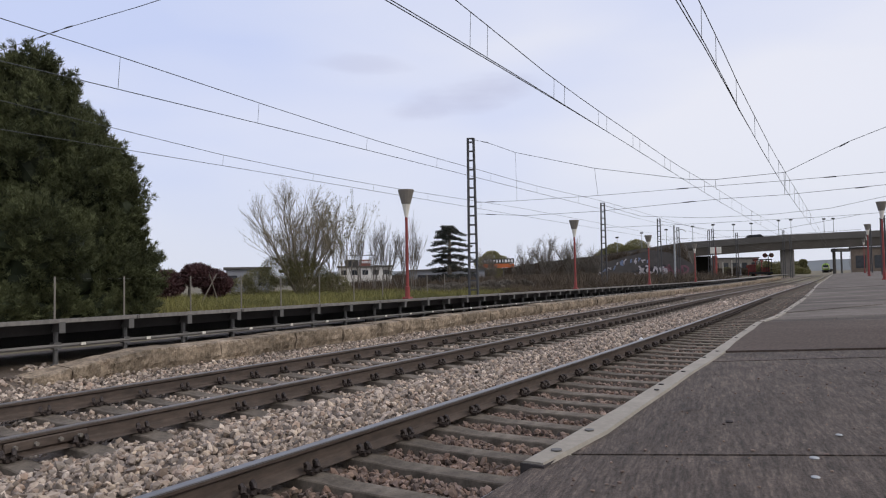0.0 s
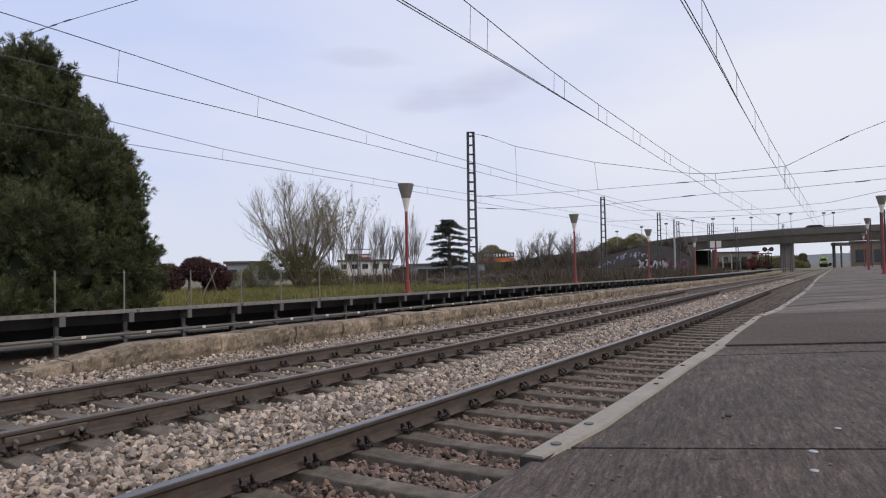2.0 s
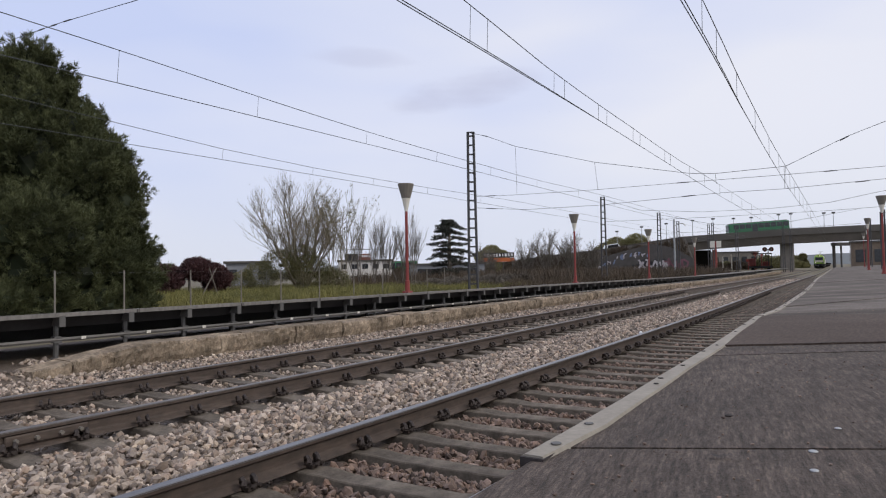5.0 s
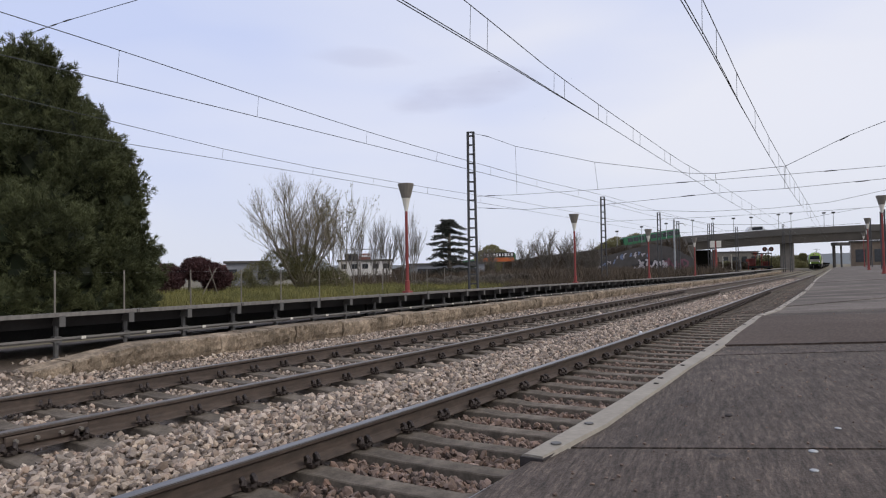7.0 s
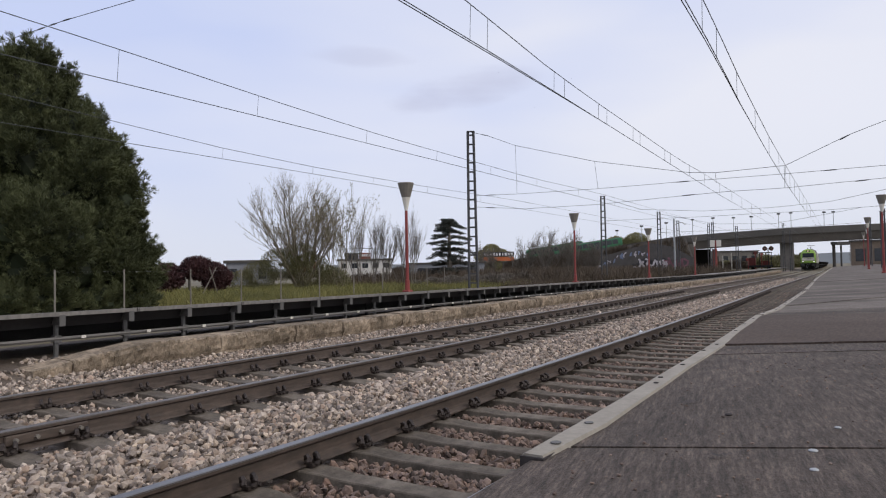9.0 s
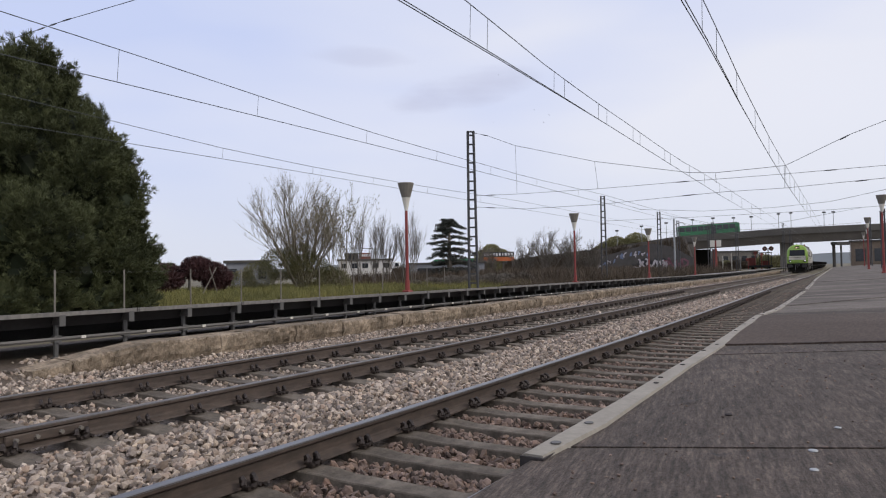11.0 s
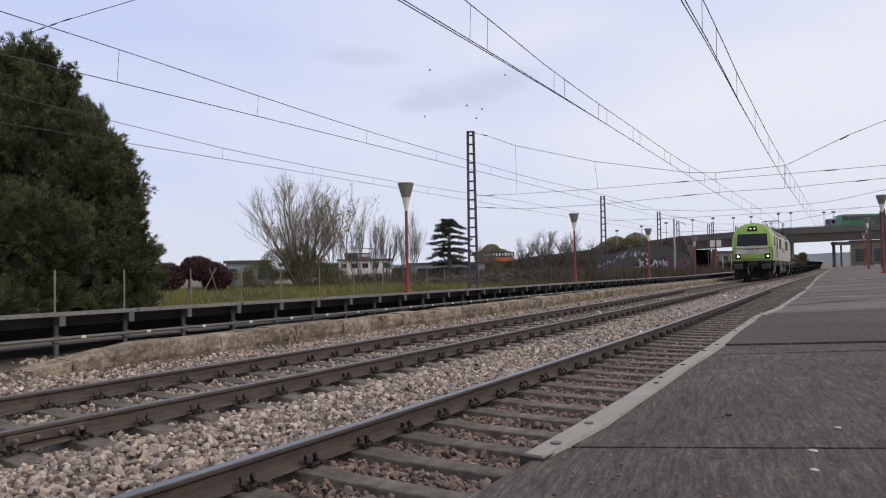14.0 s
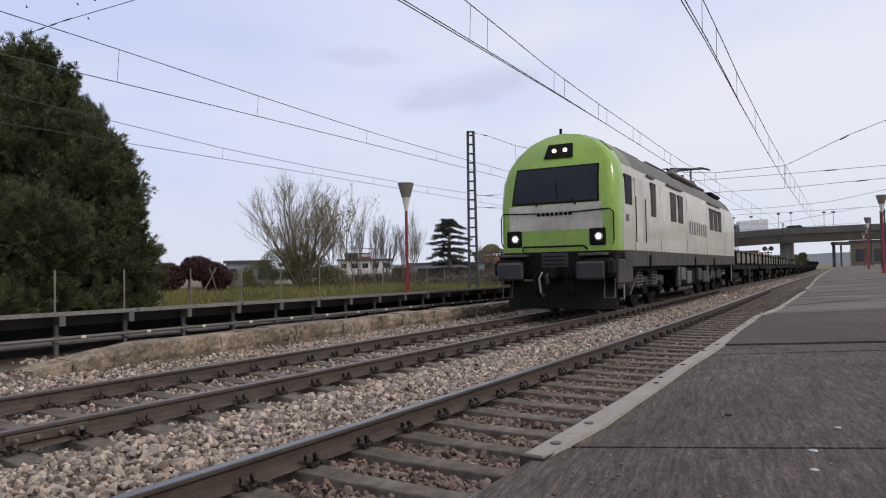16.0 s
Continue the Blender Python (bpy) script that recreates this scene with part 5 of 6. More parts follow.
span([S1(x, z) for x, z in ((-15.93, 7.27), (-15.03, 7.01), (-13.6, 6.39), (-10.07, 5.35), (-6.39, 4.56), (-5.48, 4.47), (-3.16, 4.51), (-1.27, 5.33), (-0.18, 5.69), (3.0, 7.2))], 0.011, "sagging head-span wire across the tracks",
     [(S1(-15.25, 7.07), S1(-14.9, 6.96)), (S1(-1.5, 5.2), S1(-1.2, 5.35))])
span([S1(x, z) for x, z in ((-15.67, 4.38), (-13.57, 4.30), (-10.15, 4.24), (-6.61, 4.24), (-3.17, 4.22), (-0.22, 4.23), (3, 4.3))], 0.009, "thin level cross-span wire over the tracks",
     [(S1(-15.1, 4.36), S1(-14.6, 4.34)), (S1(-6.9, 4.24), S1(-6.4, 4.24)), (S1(-2.0, 4.22), S1(-1.6, 4.22))])
span([S1(x, z) for x, z in ((-15.68, 3.88), (-13.18, 3.64), (-9.93, 3.61), (-7.68, 3.68), (-5.22, 3.75), (-3.18, 3.73), (-0.24, 3.82), (3, 3.9))], 0.009, "thin lower cross-span wire over the tracks",
     [(S1(-15.1, 3.82), S1(-14.6, 3.77)), (S1(-6.7, 3.71), S1(-6.2, 3.73)), (S1(-1.1, 3.78), S1(-0.7, 3.8))])
for x0, z0, x1, z1 in ((-13.6, 6.39, -13.57, 4.3), (-10.07, 5.35, -9.95, 4.24), (-5.48, 4.45, -5.45, 4.1), (-3.2, 4.5, -3.2, 3.73)):
    span([S1(x0, z0), S1(x1, z1)], 0.008, "thin hanging dropper of the cross span")
span([(-21.3, 58.2, 7.1), (-18, 58.2, 5.9), (-13, 58.2, 5.45), (-8, 58.2, 5.4), (-4, 58.2, 5.6), (0.5, 58.2, 6.4)], 0.013, "farther sagging head-span wire")
span([(-21.2, 58.2, 5.1), (-13, 58.2, 5.0), (-4, 58.2, 5.0), (0.5, 58.2, 5.1)], 0.012, "farther level cross-span wire")
span([(-23.2, 81.8, 7.2), (-17, 81.8, 5.7), (-11, 81.8, 5.4), (-3, 81.8, 6.6)], 0.015, "distant sagging head-span wire")
span([(-23.2, 81.8, 5.0), (-11, 81.8, 4.9), (-3, 81.8, 5.1)], 0.014, "distant level cross-span wire")
span([(-28.5, 12.4, 9.75), (-22.02, 11.84, 9.24), (-18.41, 12.04, 9.17), (-10, 12.4, 9.1)], 0.012, "anchored feeder wire with dark insulators",
     [((-24.9, 12.08, 9.46), (-24.4, 12.04, 9.42)), ((-23.9, 12.0, 9.38), (-23.3, 11.95, 9.34)), ((-22.9, 11.92, 9.31), (-22.4, 11.88, 9.27)), ((-22.0, 11.84, 9.24), (-21.5, 11.86, 9.23))])

# ---- bridge lamps ----
bl = None
for u in (176, 181, 186, 191.2, 195.2, 200.5, 204.0, 209.4, 211.9, 218.6, 220.5):
    p = road(u, 5.0 if u < 200 else 9.6, -0.9)
    if bl is None:
        bl = thing("bridge_lamp", "slim street lamp on the bridge with a small dark head", "street lamp", p, 30, group="street lamps on the bridge")
        part("post", one_tube([(0, 0, 0), (0, 0, 4.4)], [0.09, 0.06], 6), GALV, bl)
        part("head", one_box((0, 0, 4.5), (0.75, 0.4, 0.35), 0, 0.06), DARKSTEEL, bl)
    else:
        copy_thing(bl, pose(p.x, p.y, p.z + 0.15 * (u % 2), 0, 0, 30))

# ---- buildings ----
def building(name, at, turn, size, material, label, rows, cols, roof=None):
    t = thing(name, label, "building", at, turn)
    w, d, h = size
    part("wall", one_box((0, 0, h / 2), (w, d, h), 0, 0.05), material, t)
    part("roof", one_box((0, 0, h + 0.12), (w + 0.5, d + 0.5, 0.24)), roof or PARAPET, t)
    for r in range(rows):
        for c in range(cols):
            x = -w / 2 + (c + 0.5) * w / cols
            z = (r + 0.55) * h / rows
            part("window", one_box((x, -d / 2 - 0.02, z), (w / cols * 0.55, 0.08, h / rows * 0.42)), WINDOW, t)
    return t


BROWNWALL = mat("brown_brick_facade", (0.105, 0.077, 0.056), (0.22, 0.172, 0.125), grain=3, blotch=0.8, bump=0.1)
building("warehouse", (-60.5, 53.0, -0.4), 49, (4.5, 6, 2.7), GREYWALL, "small blue-grey flat-roofed industrial building", 1, 3)
building("apartment_house", (-66.8, 81.0, -0.6), 40, (7.6, 7, 3.3), CREAM, "cream rendered low house partly hidden by trees", 2, 5)
shop_sign = thing("shop_sign", "dark red box sign on a roof", "sign", (-66.5, 79.6, 2.75), 40)
part("panel", one_box((0.65, 0, 0.62), (1.7, 0.3, 1.0), 0, 0.02), BRICKRED, shop_sign)
part("side_panel", one_box((-1.25, 0, 0.62), (2.0, 0.3, 1.0), 0, 0.02), DARKSTEEL, shop_sign, "dark weathered panel")
part("top_rail", one_box((0, 0, 1.75), (3.9, 0.1, 0.08)), DARKSTEEL, shop_sign)
for x in (-1.9, 0.0, 1.9):
    part("strut", one_box((x, 0.1, 0.9), (0.07, 0.07, 1.75)), DARKSTEEL, shop_sign)
for i in range(5):
    part("mark", one_box((0.05 + i * 0.3, -0.17, 0.75), (0.2, 0.04, 0.34)), WHITE, shop_sign)
part("foot", one_box((0, 0, 0.05), (1.2, 0.2, 0.12)), DARKSTEEL, shop_sign)
building("low_shed", (-62, 96, -0.5), 35, (12, 6, 2.6), GREYWALL, "long low grey shed behind the trees", 1, 2)
building("brick_station_block", (0.0, 136, -0.4), 4, (13.2, 6, 4.9), BROWNWALL, "brown brick station block behind the platform lamps", 1, 5)
building("grey_shed", (-40, 213, -0.4), 28, (13, 6, 5.2), LAMPTOP, "dull grey-brown shed seen under the bridge", 1, 5)
for x, y, r, m in ((-43, 200, 1.9, DRYSCRUB), (-39.5, 203, 1.6, OLIVE), (-36.5, 202, 1.7, DRYSCRUB), (-46.5, 199, 2.0, OLIVE)):
    bush((x, y, -0.4), [(0, 0, r * 0.8, r), (r, 0.4, r * 0.6, r * 0.8), (-r, 0, r * 0.6, r * 0.8)], m, "dull roadside shrub under the bridge", 900, 0.45, "bush", 0.5)
for x, y, r in ((-27.8, 41.6, 0.9), (-28.4, 44.8, 1.1), (-28.6, 48.1, 1.2), (-29.1, 51.3, 1.0), (-29.1, 54.8, 1.2)):
    bush((x, y, -0.3), [(0, 0, r * 0.2, r * 0.8), (r, 0.9, r * 0.1, r * 0.9), (-r, -1.1, r * 0.15, r * 0.7), (0.6 * r, 1.9, 0.0, r * 0.7)], TWIG_FAR, "dry grey-brown scrub beyond the far platform", 5000, 0.17, "bush", 0.15)
sign = thing("roadside_billboard", "long black hoarding with pale illegible marks over an orange band", "billboard", (-64.5, 118.5, -0.4), 29)
part("panel", one_box((0, 0, 4.35), (6.0, 0.2, 0.95)), DARKSTEEL, sign)
part("orange_band", one_box((0, 0, 3.45), (6.0, 0.22, 0.75)), mat("orange_board", (0.42, 0.10, 0.03), (0.52, 0.15, 0.05), grain=3, bump=0), sign, "faded orange lower band")
for x in (-2.7, -0.9, 0.9, 2.7):
    part("post", one_box((x, 0.18, 1.6), (0.14, 0.14, 3.4)), LEGSTEEL, sign)
for i, w in enumerate((0.18, 0.34, 0.2, 0.36, 0.36, 0.3, 0.2, 0.42, 0.42, 0.36)):
    part("mark", one_box((-2.6 + i * 0.57, -0.14, 4.35), (w, 0.06, 0.55)), WHITE, sign)

# red and white things under the bridge
for i, (x, y, h, m) in enumerate(((-31.4, 188, 3.0, REDPAINT), (-29.9, 189, 4.6, REDPAINT), (-28.6, 190, 4.3, REDPAINT), (-30.6, 190, 2.0, REDPAINT), (-34.9, 186, 4.4, LAMPWHITE), (-36.8, 185, 3.8, LAMPWHITE), (-38.7, 184.5, 4.2, GALV), (-40.4, 184, 4.6, REDPAINT), (-33.0, 187, 3.4, GALV))):
    t = thing("level_crossing_post", "red and white painted signal post under the bridge", "post", (x, y, -0.4), group="posts under the bridge")
    part("post", one_tube([(0, 0, 0), (0, 0, h)], 0.12, 8), m, t)
    if i < 4:
        part("board", one_box((0, -0.1, h - 0.3), (1.0, 0.12, 0.7), 28 + 20 * i, 0.03), m, t)
boards = thing("track_sign", "pair of whitish blank boards on a rusty red post", "sign", (-24.4, 117.5, -0.4), 12)
part("post", one_tube([(0, 0, 0), (0, 0, 5.4)], 0.12, 8), REDPAINT, boards)
for x in (-0.48, 0.48):
    part("board", one_box((x, -0.16, 4.95), (0.72, 0.06, 1.05), 0, 0.03), LAMPWHITE, boards, "whitish enamel board")
discs = thing("crossing_signal", "two round red warning signals on a dark post", "signal", (-26.5, 186.1, -0.4), 8)
part("post", one_tube([(0, 0, 0), (0, 0, 5.2)], 0.11, 8), DARKSTEEL, discs)
part("cross_arm", one_box((0, 0, 5.3), (1.9, 0.12, 0.14)), DARKSTEEL, discs)
for x in (-0.72, 0.72):
    dish = part("disc", one_tube([(x, -0.08, 5.3), (x, -0.16, 5.3)], 0.55, 16), REDPAINT, discs, "round red signal plate")
    part("centre", one_tube([(x, -0.16, 5.3), (x, -0.19, 5.3)], 0.2, 12), LAMPWHITE, dish)
gantry = thing("maintenance_trolley", "dark red rail maintenance machine with an open frame", "machine", (-28.3, 186.6, -0.4), 8)
part("chassis", one_box((0, 0, 1.0), (5.4, 2.0, 0.5), 0, 0.05), DARKSTEEL, gantry)
part("cabin", one_box((-1.9, 0, 2.2), (1.5, 1.9, 1.9), 0, 0.1), REDPAINT, gantry, "faded red cabin")
part("engine_cover", one_box((1.2, 0, 1.8), (1.6, 1.6, 1.1), 0, 0.1), REDPAINT, gantry)
part("canopy", one_box((0.3, 0, 4.3), (4.6, 1.9, 0.22), 0, 0.05), DARKSTEEL, gantry)
for x in (-1.7, -0.2, 1.2, 2.4):
    for y in (-0.8, 0.8):
        part("frame_post", one_box((x, y, 2.7), (0.13, 0.13, 3.1)), DARKSTEEL, gantry)
for x in (-1.8, 1.8):
    for y in (-0.75, 0.75):
        part("wheel", one_tube([(x, y - 0.07, 0.42), (x, y + 0.07, 0.42)], 0.42, 14), UNDER, gantry)
bush((-26.6, 240, -0.5), [(0, 0, 1.5, 1.8), (1.6, 0.6, 1.2, 1.5), (-1.7, 0, 1.6, 1.7), (2.6, 3.0, 1.0, 1.3)], FRESH, "pale green hedge beside the line", 5000, 0.3, "bush", 0.4)
bush((-28.2, 250, -0.5), [(0, 0, 1.8, 1.7), (2.2, 1.0, 2.9, 1.5), (2.6, 1.0, 4.0, 1.2)], OLIVE, "dark green tree beyond the hedge", 4000, 0.35, "distant_tree", 0.6)
dx = thing("distant_hills", "hazy blue-grey wooded hills on the horizon", "hills", kind="structure")
bm = bmesh.new()
cols = []
for i in range(90):
    x = -1500 + i * 26
    h = 16 + 10 * noise.noise((x * 0.004, 1.3, 0)) + 5 * noise.noise((x * 0.02, 4.1, 0))
    cols.append((bm.verts.new((x, 1350, -2)), bm.verts.new((x, 1400, h)), bm.verts.new((x, 1600, h * 0.9))))
for a, b in zip(cols, cols[1:]):
    for k in range(2):
        bm.faces.new((a[k], b[k], b[k + 1], a[k + 1]))
# The haze of distance is mixed into this blue-grey colour.
part("ridge", bm, mat("hazy_hill", (0.13, 0.145, 0.155), (0.19, 0.205, 0.215), grain=0.02, blotch=0.004, bump=0), dx)
for x, y, r in ((-34.5, 262, 2.0), (-30.5, 268, 2.1), (-38, 258, 2.3), (-33, 300, 2.2), (-44, 330, 2.0), (-50, 320, 2.4), (-57, 325, 2.2), (-66, 300, 2.6), (-76, 290, 2.6)):
    bush((x, y, -0.4), [(0, 0, r, r * 1.2), (r, 0.5, r * 0.7, r), (-r, 0, r * 0.7, r)], OLIVE, "distant green tree beside the line", 700, 0.9, "distant_tree")

# ---- the freight train ----
BEAM_WARM = glow("warm_headlight_glow", (1.0, 0.74, 0.50), 2.2)
def curve_z(z):
    """How far the cab's face leans back at a height."""
    return 0.0 if z < 2.45 else 0.62 * ((z - 2.45) / 1.75) ** 1.7


SIDE = [(1.44, 1.48), (1.46, 2.0), (1.46, 2.6), (1.45, 3.15), (1.37, 3.52), (1.18, 3.86), (0.88, 4.13), (0.48, 4.30), (0.0, 4.36)]
LOOP = [(x, z) for x, z in SIDE] + [(-x, z) for x, z in SIDE[-2::-1]]


def shell(stations, loop, name, material, parent, label=""):
    """Body plating through stations (distance from the front, width factor, lean)."""
    bm = bmesh.new()
    rings = [[bm.verts.new((x * k, d + lean * curve_z(z), z)) for x, z in loop] for d, k, lean in stations]
    for r0, r1 in zip(rings, rings[1:]):
        for i in range(len(loop) - 1):
            bm.faces.new((r0[i], r1[i], r1[i + 1], r0[i + 1]))
    return bm, rings


loco = thing("locomotive", "lime green and dusty silver freight locomotive with lit headlights", "locomotive")
LEN = 19.6
# cab mask
bm, rings = shell([(0.0, 0.84, 1.0), (0.05, 0.91, 1.0), (0.17, 0.965, 0.95), (0.36, 0.99, 0.85), (0.62, 1.0, 0.7)], LOOP, "cab", LIME, loco)
n = len(LOOP)
for i in range(n // 2):
    a, b, c, d = rings[0][i], rings[0][i + 1], rings[0][n - 2 - i], rings[0][n - 1 - i]
    bm.faces.new((a, b, c, d) if b is not c else (a, b, d))
bmesh.ops.recalc_face_normals(bm, faces=bm.faces)
cab = part("cab", bm, LIME, loco, "lime green rounded cab front", smooth=True)
# roof end in green, then silver sides and grey roof
DUSTY = mat("dusty_lime_roof", (0.115, 0.118, 0.072), (0.20, 0.225, 0.085), rough=0.5, grain=4, blotch=1.2, bump=0.03)
roof_loop = [p for p in LOOP if p[1] > 3.5]
bm, _ = shell([(0.62, 1.0, 0.7), (1.4, 1.0, 0.45), (1.9, 1.0, 0.0)], roof_loop, "r", LIME, loco)
part("cab_roof", bm, DUSTY, loco, "dust-stained lime roof edge", smooth=True)
top_loop = [(x * 1.004, z + 0.008) for x, z in LOOP if z > 3.8]
bm, _ = shell([(0.30, 0.992, 0.88), (0.46, 1.0, 0.79), (0.63, 1.004, 0.7)], top_loop, "d", ROOFGREY, loco)
part("roof_edge", bm, DUSTY, loco, "dust-stained edge of the cab roof", smooth=True)
for sgn in (1, -1):
    low = [(sgn * x, z) for x, z in SIDE if z < 3.6]
    bm, _ = shell([(0.62, 1.0, 0.7), (1.9, 1.0, 0.0), (6, 1.0, 0), (10, 1, 0), (14, 1, 0), (LEN, 1.0, 0)], low, "s", SILVER, loco)
    bmesh.ops.recalc_face_normals(bm, faces=bm.faces)
    part("side_panel", bm, SILVER, loco, "dusty silver-white body side", smooth=True)
bm, _ = shell([(1.9, 0.985, 0), (6, 0.985, 0), (10, 0.985, 0), (14, 0.985, 0), (LEN - 1.2, 0.985, 0), (LEN - 0.02, 0.94, 0)], roof_loop, "rf", ROOFGREY, loco)
bmesh.ops.recalc_face_normals(bm, faces=bm.faces)
part("roof", bm, ROOFGREY, loco, "dirty grey roof", smooth=True)
bm = bmesh.new()
bm.faces.new([bm.verts.new((x * 0.97, LEN - 0.01, z)) for x, z in LOOP])
part("rear_wall", bm, LIME, loco)


def on_face(z, out=0.012):
    return curve_z(z) - out


def face_quad(x0, x1, z0, z1, out, taper=0.0, thick=0.03, steps=4):
    """A thin plate that follows the leaning cab face."""
    bm = bmesh.new()
    rows = []
    for i in range(steps + 1):
        f = i / steps
        z = z0 + (z1 - z0) * f
        k = taper * f
        rows.append([bm.verts.new((x0 + k, on_face(z, out), z)), bm.verts.new((x1 - k, on_face(z, out), z))])
    back = [[bm.verts.new((v.co.x, v.co.y + thick, v.co.z)) for v in r] for r in rows]
    for i in range(steps):
        bm.faces.new((rows[i][0], rows[i][1], rows[i + 1][1], rows[i + 1][0]))
        bm.faces.new((rows[i][0], rows[i + 1][0], back[i + 1][0], back[i][0]))
        bm.faces.new((rows[i][1], back[i][1], back[i + 1][1], rows[i + 1][1]))
    bm.faces.new((rows[-1][0], rows[-1][1], back[-1][1], back[-1][0]))
    bm.faces.new((rows[0][1], rows[0][0], back[0][0], back[0][1]))
    bmesh.ops.recalc_face_normals(bm, faces=bm.faces)
    return bm


part("windscreen_frame", face_quad(-1.07, 1.07, 2.60, 3.50, 0.010, 0.05), UNDER, cab)
part("windscreen", face_quad(-1.03, 1.03, 2.64, 3.46, 0.022, 0.05), GLASS, cab, "large dark tinted windscreen")
part("front_band", face_quad(-1.14, 1.14, 1.98, 2.58, 0.008), SILVER, cab, "grey band below the windscreen")
bm = bmesh.new()
for i in range(8):
    box(bm, (-0.38 + i * 0.11, -0.022, 2.36), (0.082, 0.012, 0.075))
part("logo_bar", bm, UNDER, cab, "row of plain dark logo bars")
part("hatch", one_box((-0.22, -0.014, 2.13), (0.30, 0.02, 0.26), 0, 0.005), SILVER, cab)
for x in (-0.42, 0.52):
    w = part("wiper", one_tube([(x, on_face(2.62, 0.05), 2.56), (x - 0.10, on_face(2.75, 0.04), 2.70)], 0.022, 5), UNDER, cab)
part("wiper_blade", one_tube([(0.08, on_face(2.72, 0.045), 2.70), (0.02, on_face(3.1, 0.045), 3.10)], 0.014, 4), UNDER, cab)
for x in (-1.02, 1.02):
    hb = part("headlight", one_box((x, -0.005, 1.80), (0.38, 0.05, 0.40), 0, 0.03), UNDER, cab, "square black headlight housing")
    bm = bmesh.new()
    bmesh.ops.create_icosphere(bm, subdivisions=2, radius=0.062)
    bmesh.ops.scale(bm, vec=(1, 0.4, 1), verts=bm.verts)
    o = part("lens", bm, BEAM, hb, "lit white headlight lens")
    o.location = (x + 0.03, -0.03, 1.80)
    bm = bmesh.new()
    bmesh.ops.create_icosphere(bm, subdivisions=2, radius=0.105)
    bmesh.ops.scale(bm, vec=(1, 0.22, 1), verts=bm.verts)
    o = part("bezel", bm, REFLECTOR, hb)
    o.location = (x + 0.03, -0.022, 1.80)
tb = part("top_light", face_quad(-0.36, 0.36, 3.72, 4.08, 0.03, 0.06, 0.1), UNDER, cab, "black housing of the twin upper lights")
for x in (-0.12, 0.15):
    bm = bmesh.new()
    bmesh.ops.create_icosphere(bm, subdivisions=2, radius=0.056)
    bmesh.ops.scale(bm, vec=(1, 0.4, 1), verts=bm.verts)
    o = part("lens", bm, BEAM_WARM, tb, "lit upper light")
    o.location = (x, on_face(3.90, 0.04), 3.90)
part("horn", one_tube([(-0.12, 0.9, 4.2), (-0.12, 0.9, 4.52)], 0.035, 6), UNDER, loco)
# grab rails
for sgn in (-1, 1):
    part("grab_rail", one_tube([(sgn * 0.36, -0.06, 2.38), (sgn * 1.30, 0.0, 2.42), (sgn * 1.38, 0.05, 2.34), (sgn * 1.38, 0.05, 1.72), (sgn * 1.34, 0.08, 1.62)], 0.016, 5), UNDER, cab, "dark curved grab rail")
part("lower_rail", one_tube([(-0.80, -0.02, 1.50), (-0.76, -0.10, 1.60), (0.72, -0.10, 1.60), (0.78, -0.02, 1.52)], 0.022, 5), UNDER, cab)

# lower front
part("buffer_beam", one_box((0, 0.22, 1.16), (2.86, 0.5, 0.62), 0, 0.04), UNDER, loco, "sooty dark buffer beam")
part("skirt", one_box((0, 0.3, 1.42), (2.88, 0.6, 0.10), 0, 0.02), UNDER, loco)
for x in (-0.96, 0.96):
    b = part("buffer", one_box((x, -0.42, 1.03), (0.66, 0.10, 0.42), 0, 0.05), DARKSTEEL, loco, "worn dark grey rectangular buffer plate")
    part("fairing", one_box((x * 1.12, -0.10, 1.10), (0.72, 0.52, 0.42), 0, 0.09), UNDER, loco, "sooty rounded fairing behind the buffer")
    part("shank", one_tube([(x, -0.4, 1.03), (x, 0.1, 1.03)], 0.15, 10), UNDER, b)
    part("step", one_box((x, -0.12, 1.40), (0.62, 0.36, 0.06), 0, 0.01), PARAPET, loco, "grey step over the buffer")
part("coupler", one_box((0, -0.28, 1.0), (0.22, 0.5, 0.28), 0, 0.03), UNDER, loco)
part("hook", one_tube([(0, -0.45, 1.0), (0, -0.58, 0.92), (0, -0.52, 0.75)], 0.05, 6), DARKSTEEL, loco)
part("front_grille", one_box((0, -0.035, 1.28), (0.66, 0.06, 0.34), 0, 0.02), DARKSTEEL, loco, "dark grey central front plate")
for z in (1.19, 1.28, 1.37):
    part("grille_bar", one_box((0, -0.072, z), (0.56, 0.02, 0.022)), UNDER, loco)
for x in (-1.25, 1.25):
    part("step_frame", one_tube([(x - 0.12, 0.12, 0.95), (x - 0.12, 0.02, 0.42), (x + 0.12, 0.02, 0.42), (x + 0.12, 0.12, 0.95)], 0.02, 5), LEGSTEEL, loco, "thin steel boarding step")
for x in (-0.42, -0.3, 0.34, 0.46):
    part("hose", one_tube([(x, -0.1, 1.0), (x, -0.28, 0.85), (x + 0.03, -0.26, 0.55), (x + 0.05, -0.1, 0.45)], 0.028, 6), GALV if x == -0.3 else UNDER, loco)
bm = bmesh.new()
pl = [(-1.34, 0.25), (-0.9, -0.05), (0.9, -0.05), (1.34, 0.25)]
lo = [bm.verts.new((x, y, 0.16)) for x, y in pl]
hi = [bm.verts.new((x * 0.97, y + 0.12, 0.80)) for x, y in pl]
for i in range(3):
    bm.faces.new((lo[i], lo[i + 1], hi[i + 1], hi[i]))
r = bmesh.ops.extrude_face_region(bm, geom=bm.faces[:])
bmesh.ops.translate(bm, vec=(0, 0.08, 0), verts=[v for v in r["geom"] if isinstance(v, bmesh.types.BMVert)])
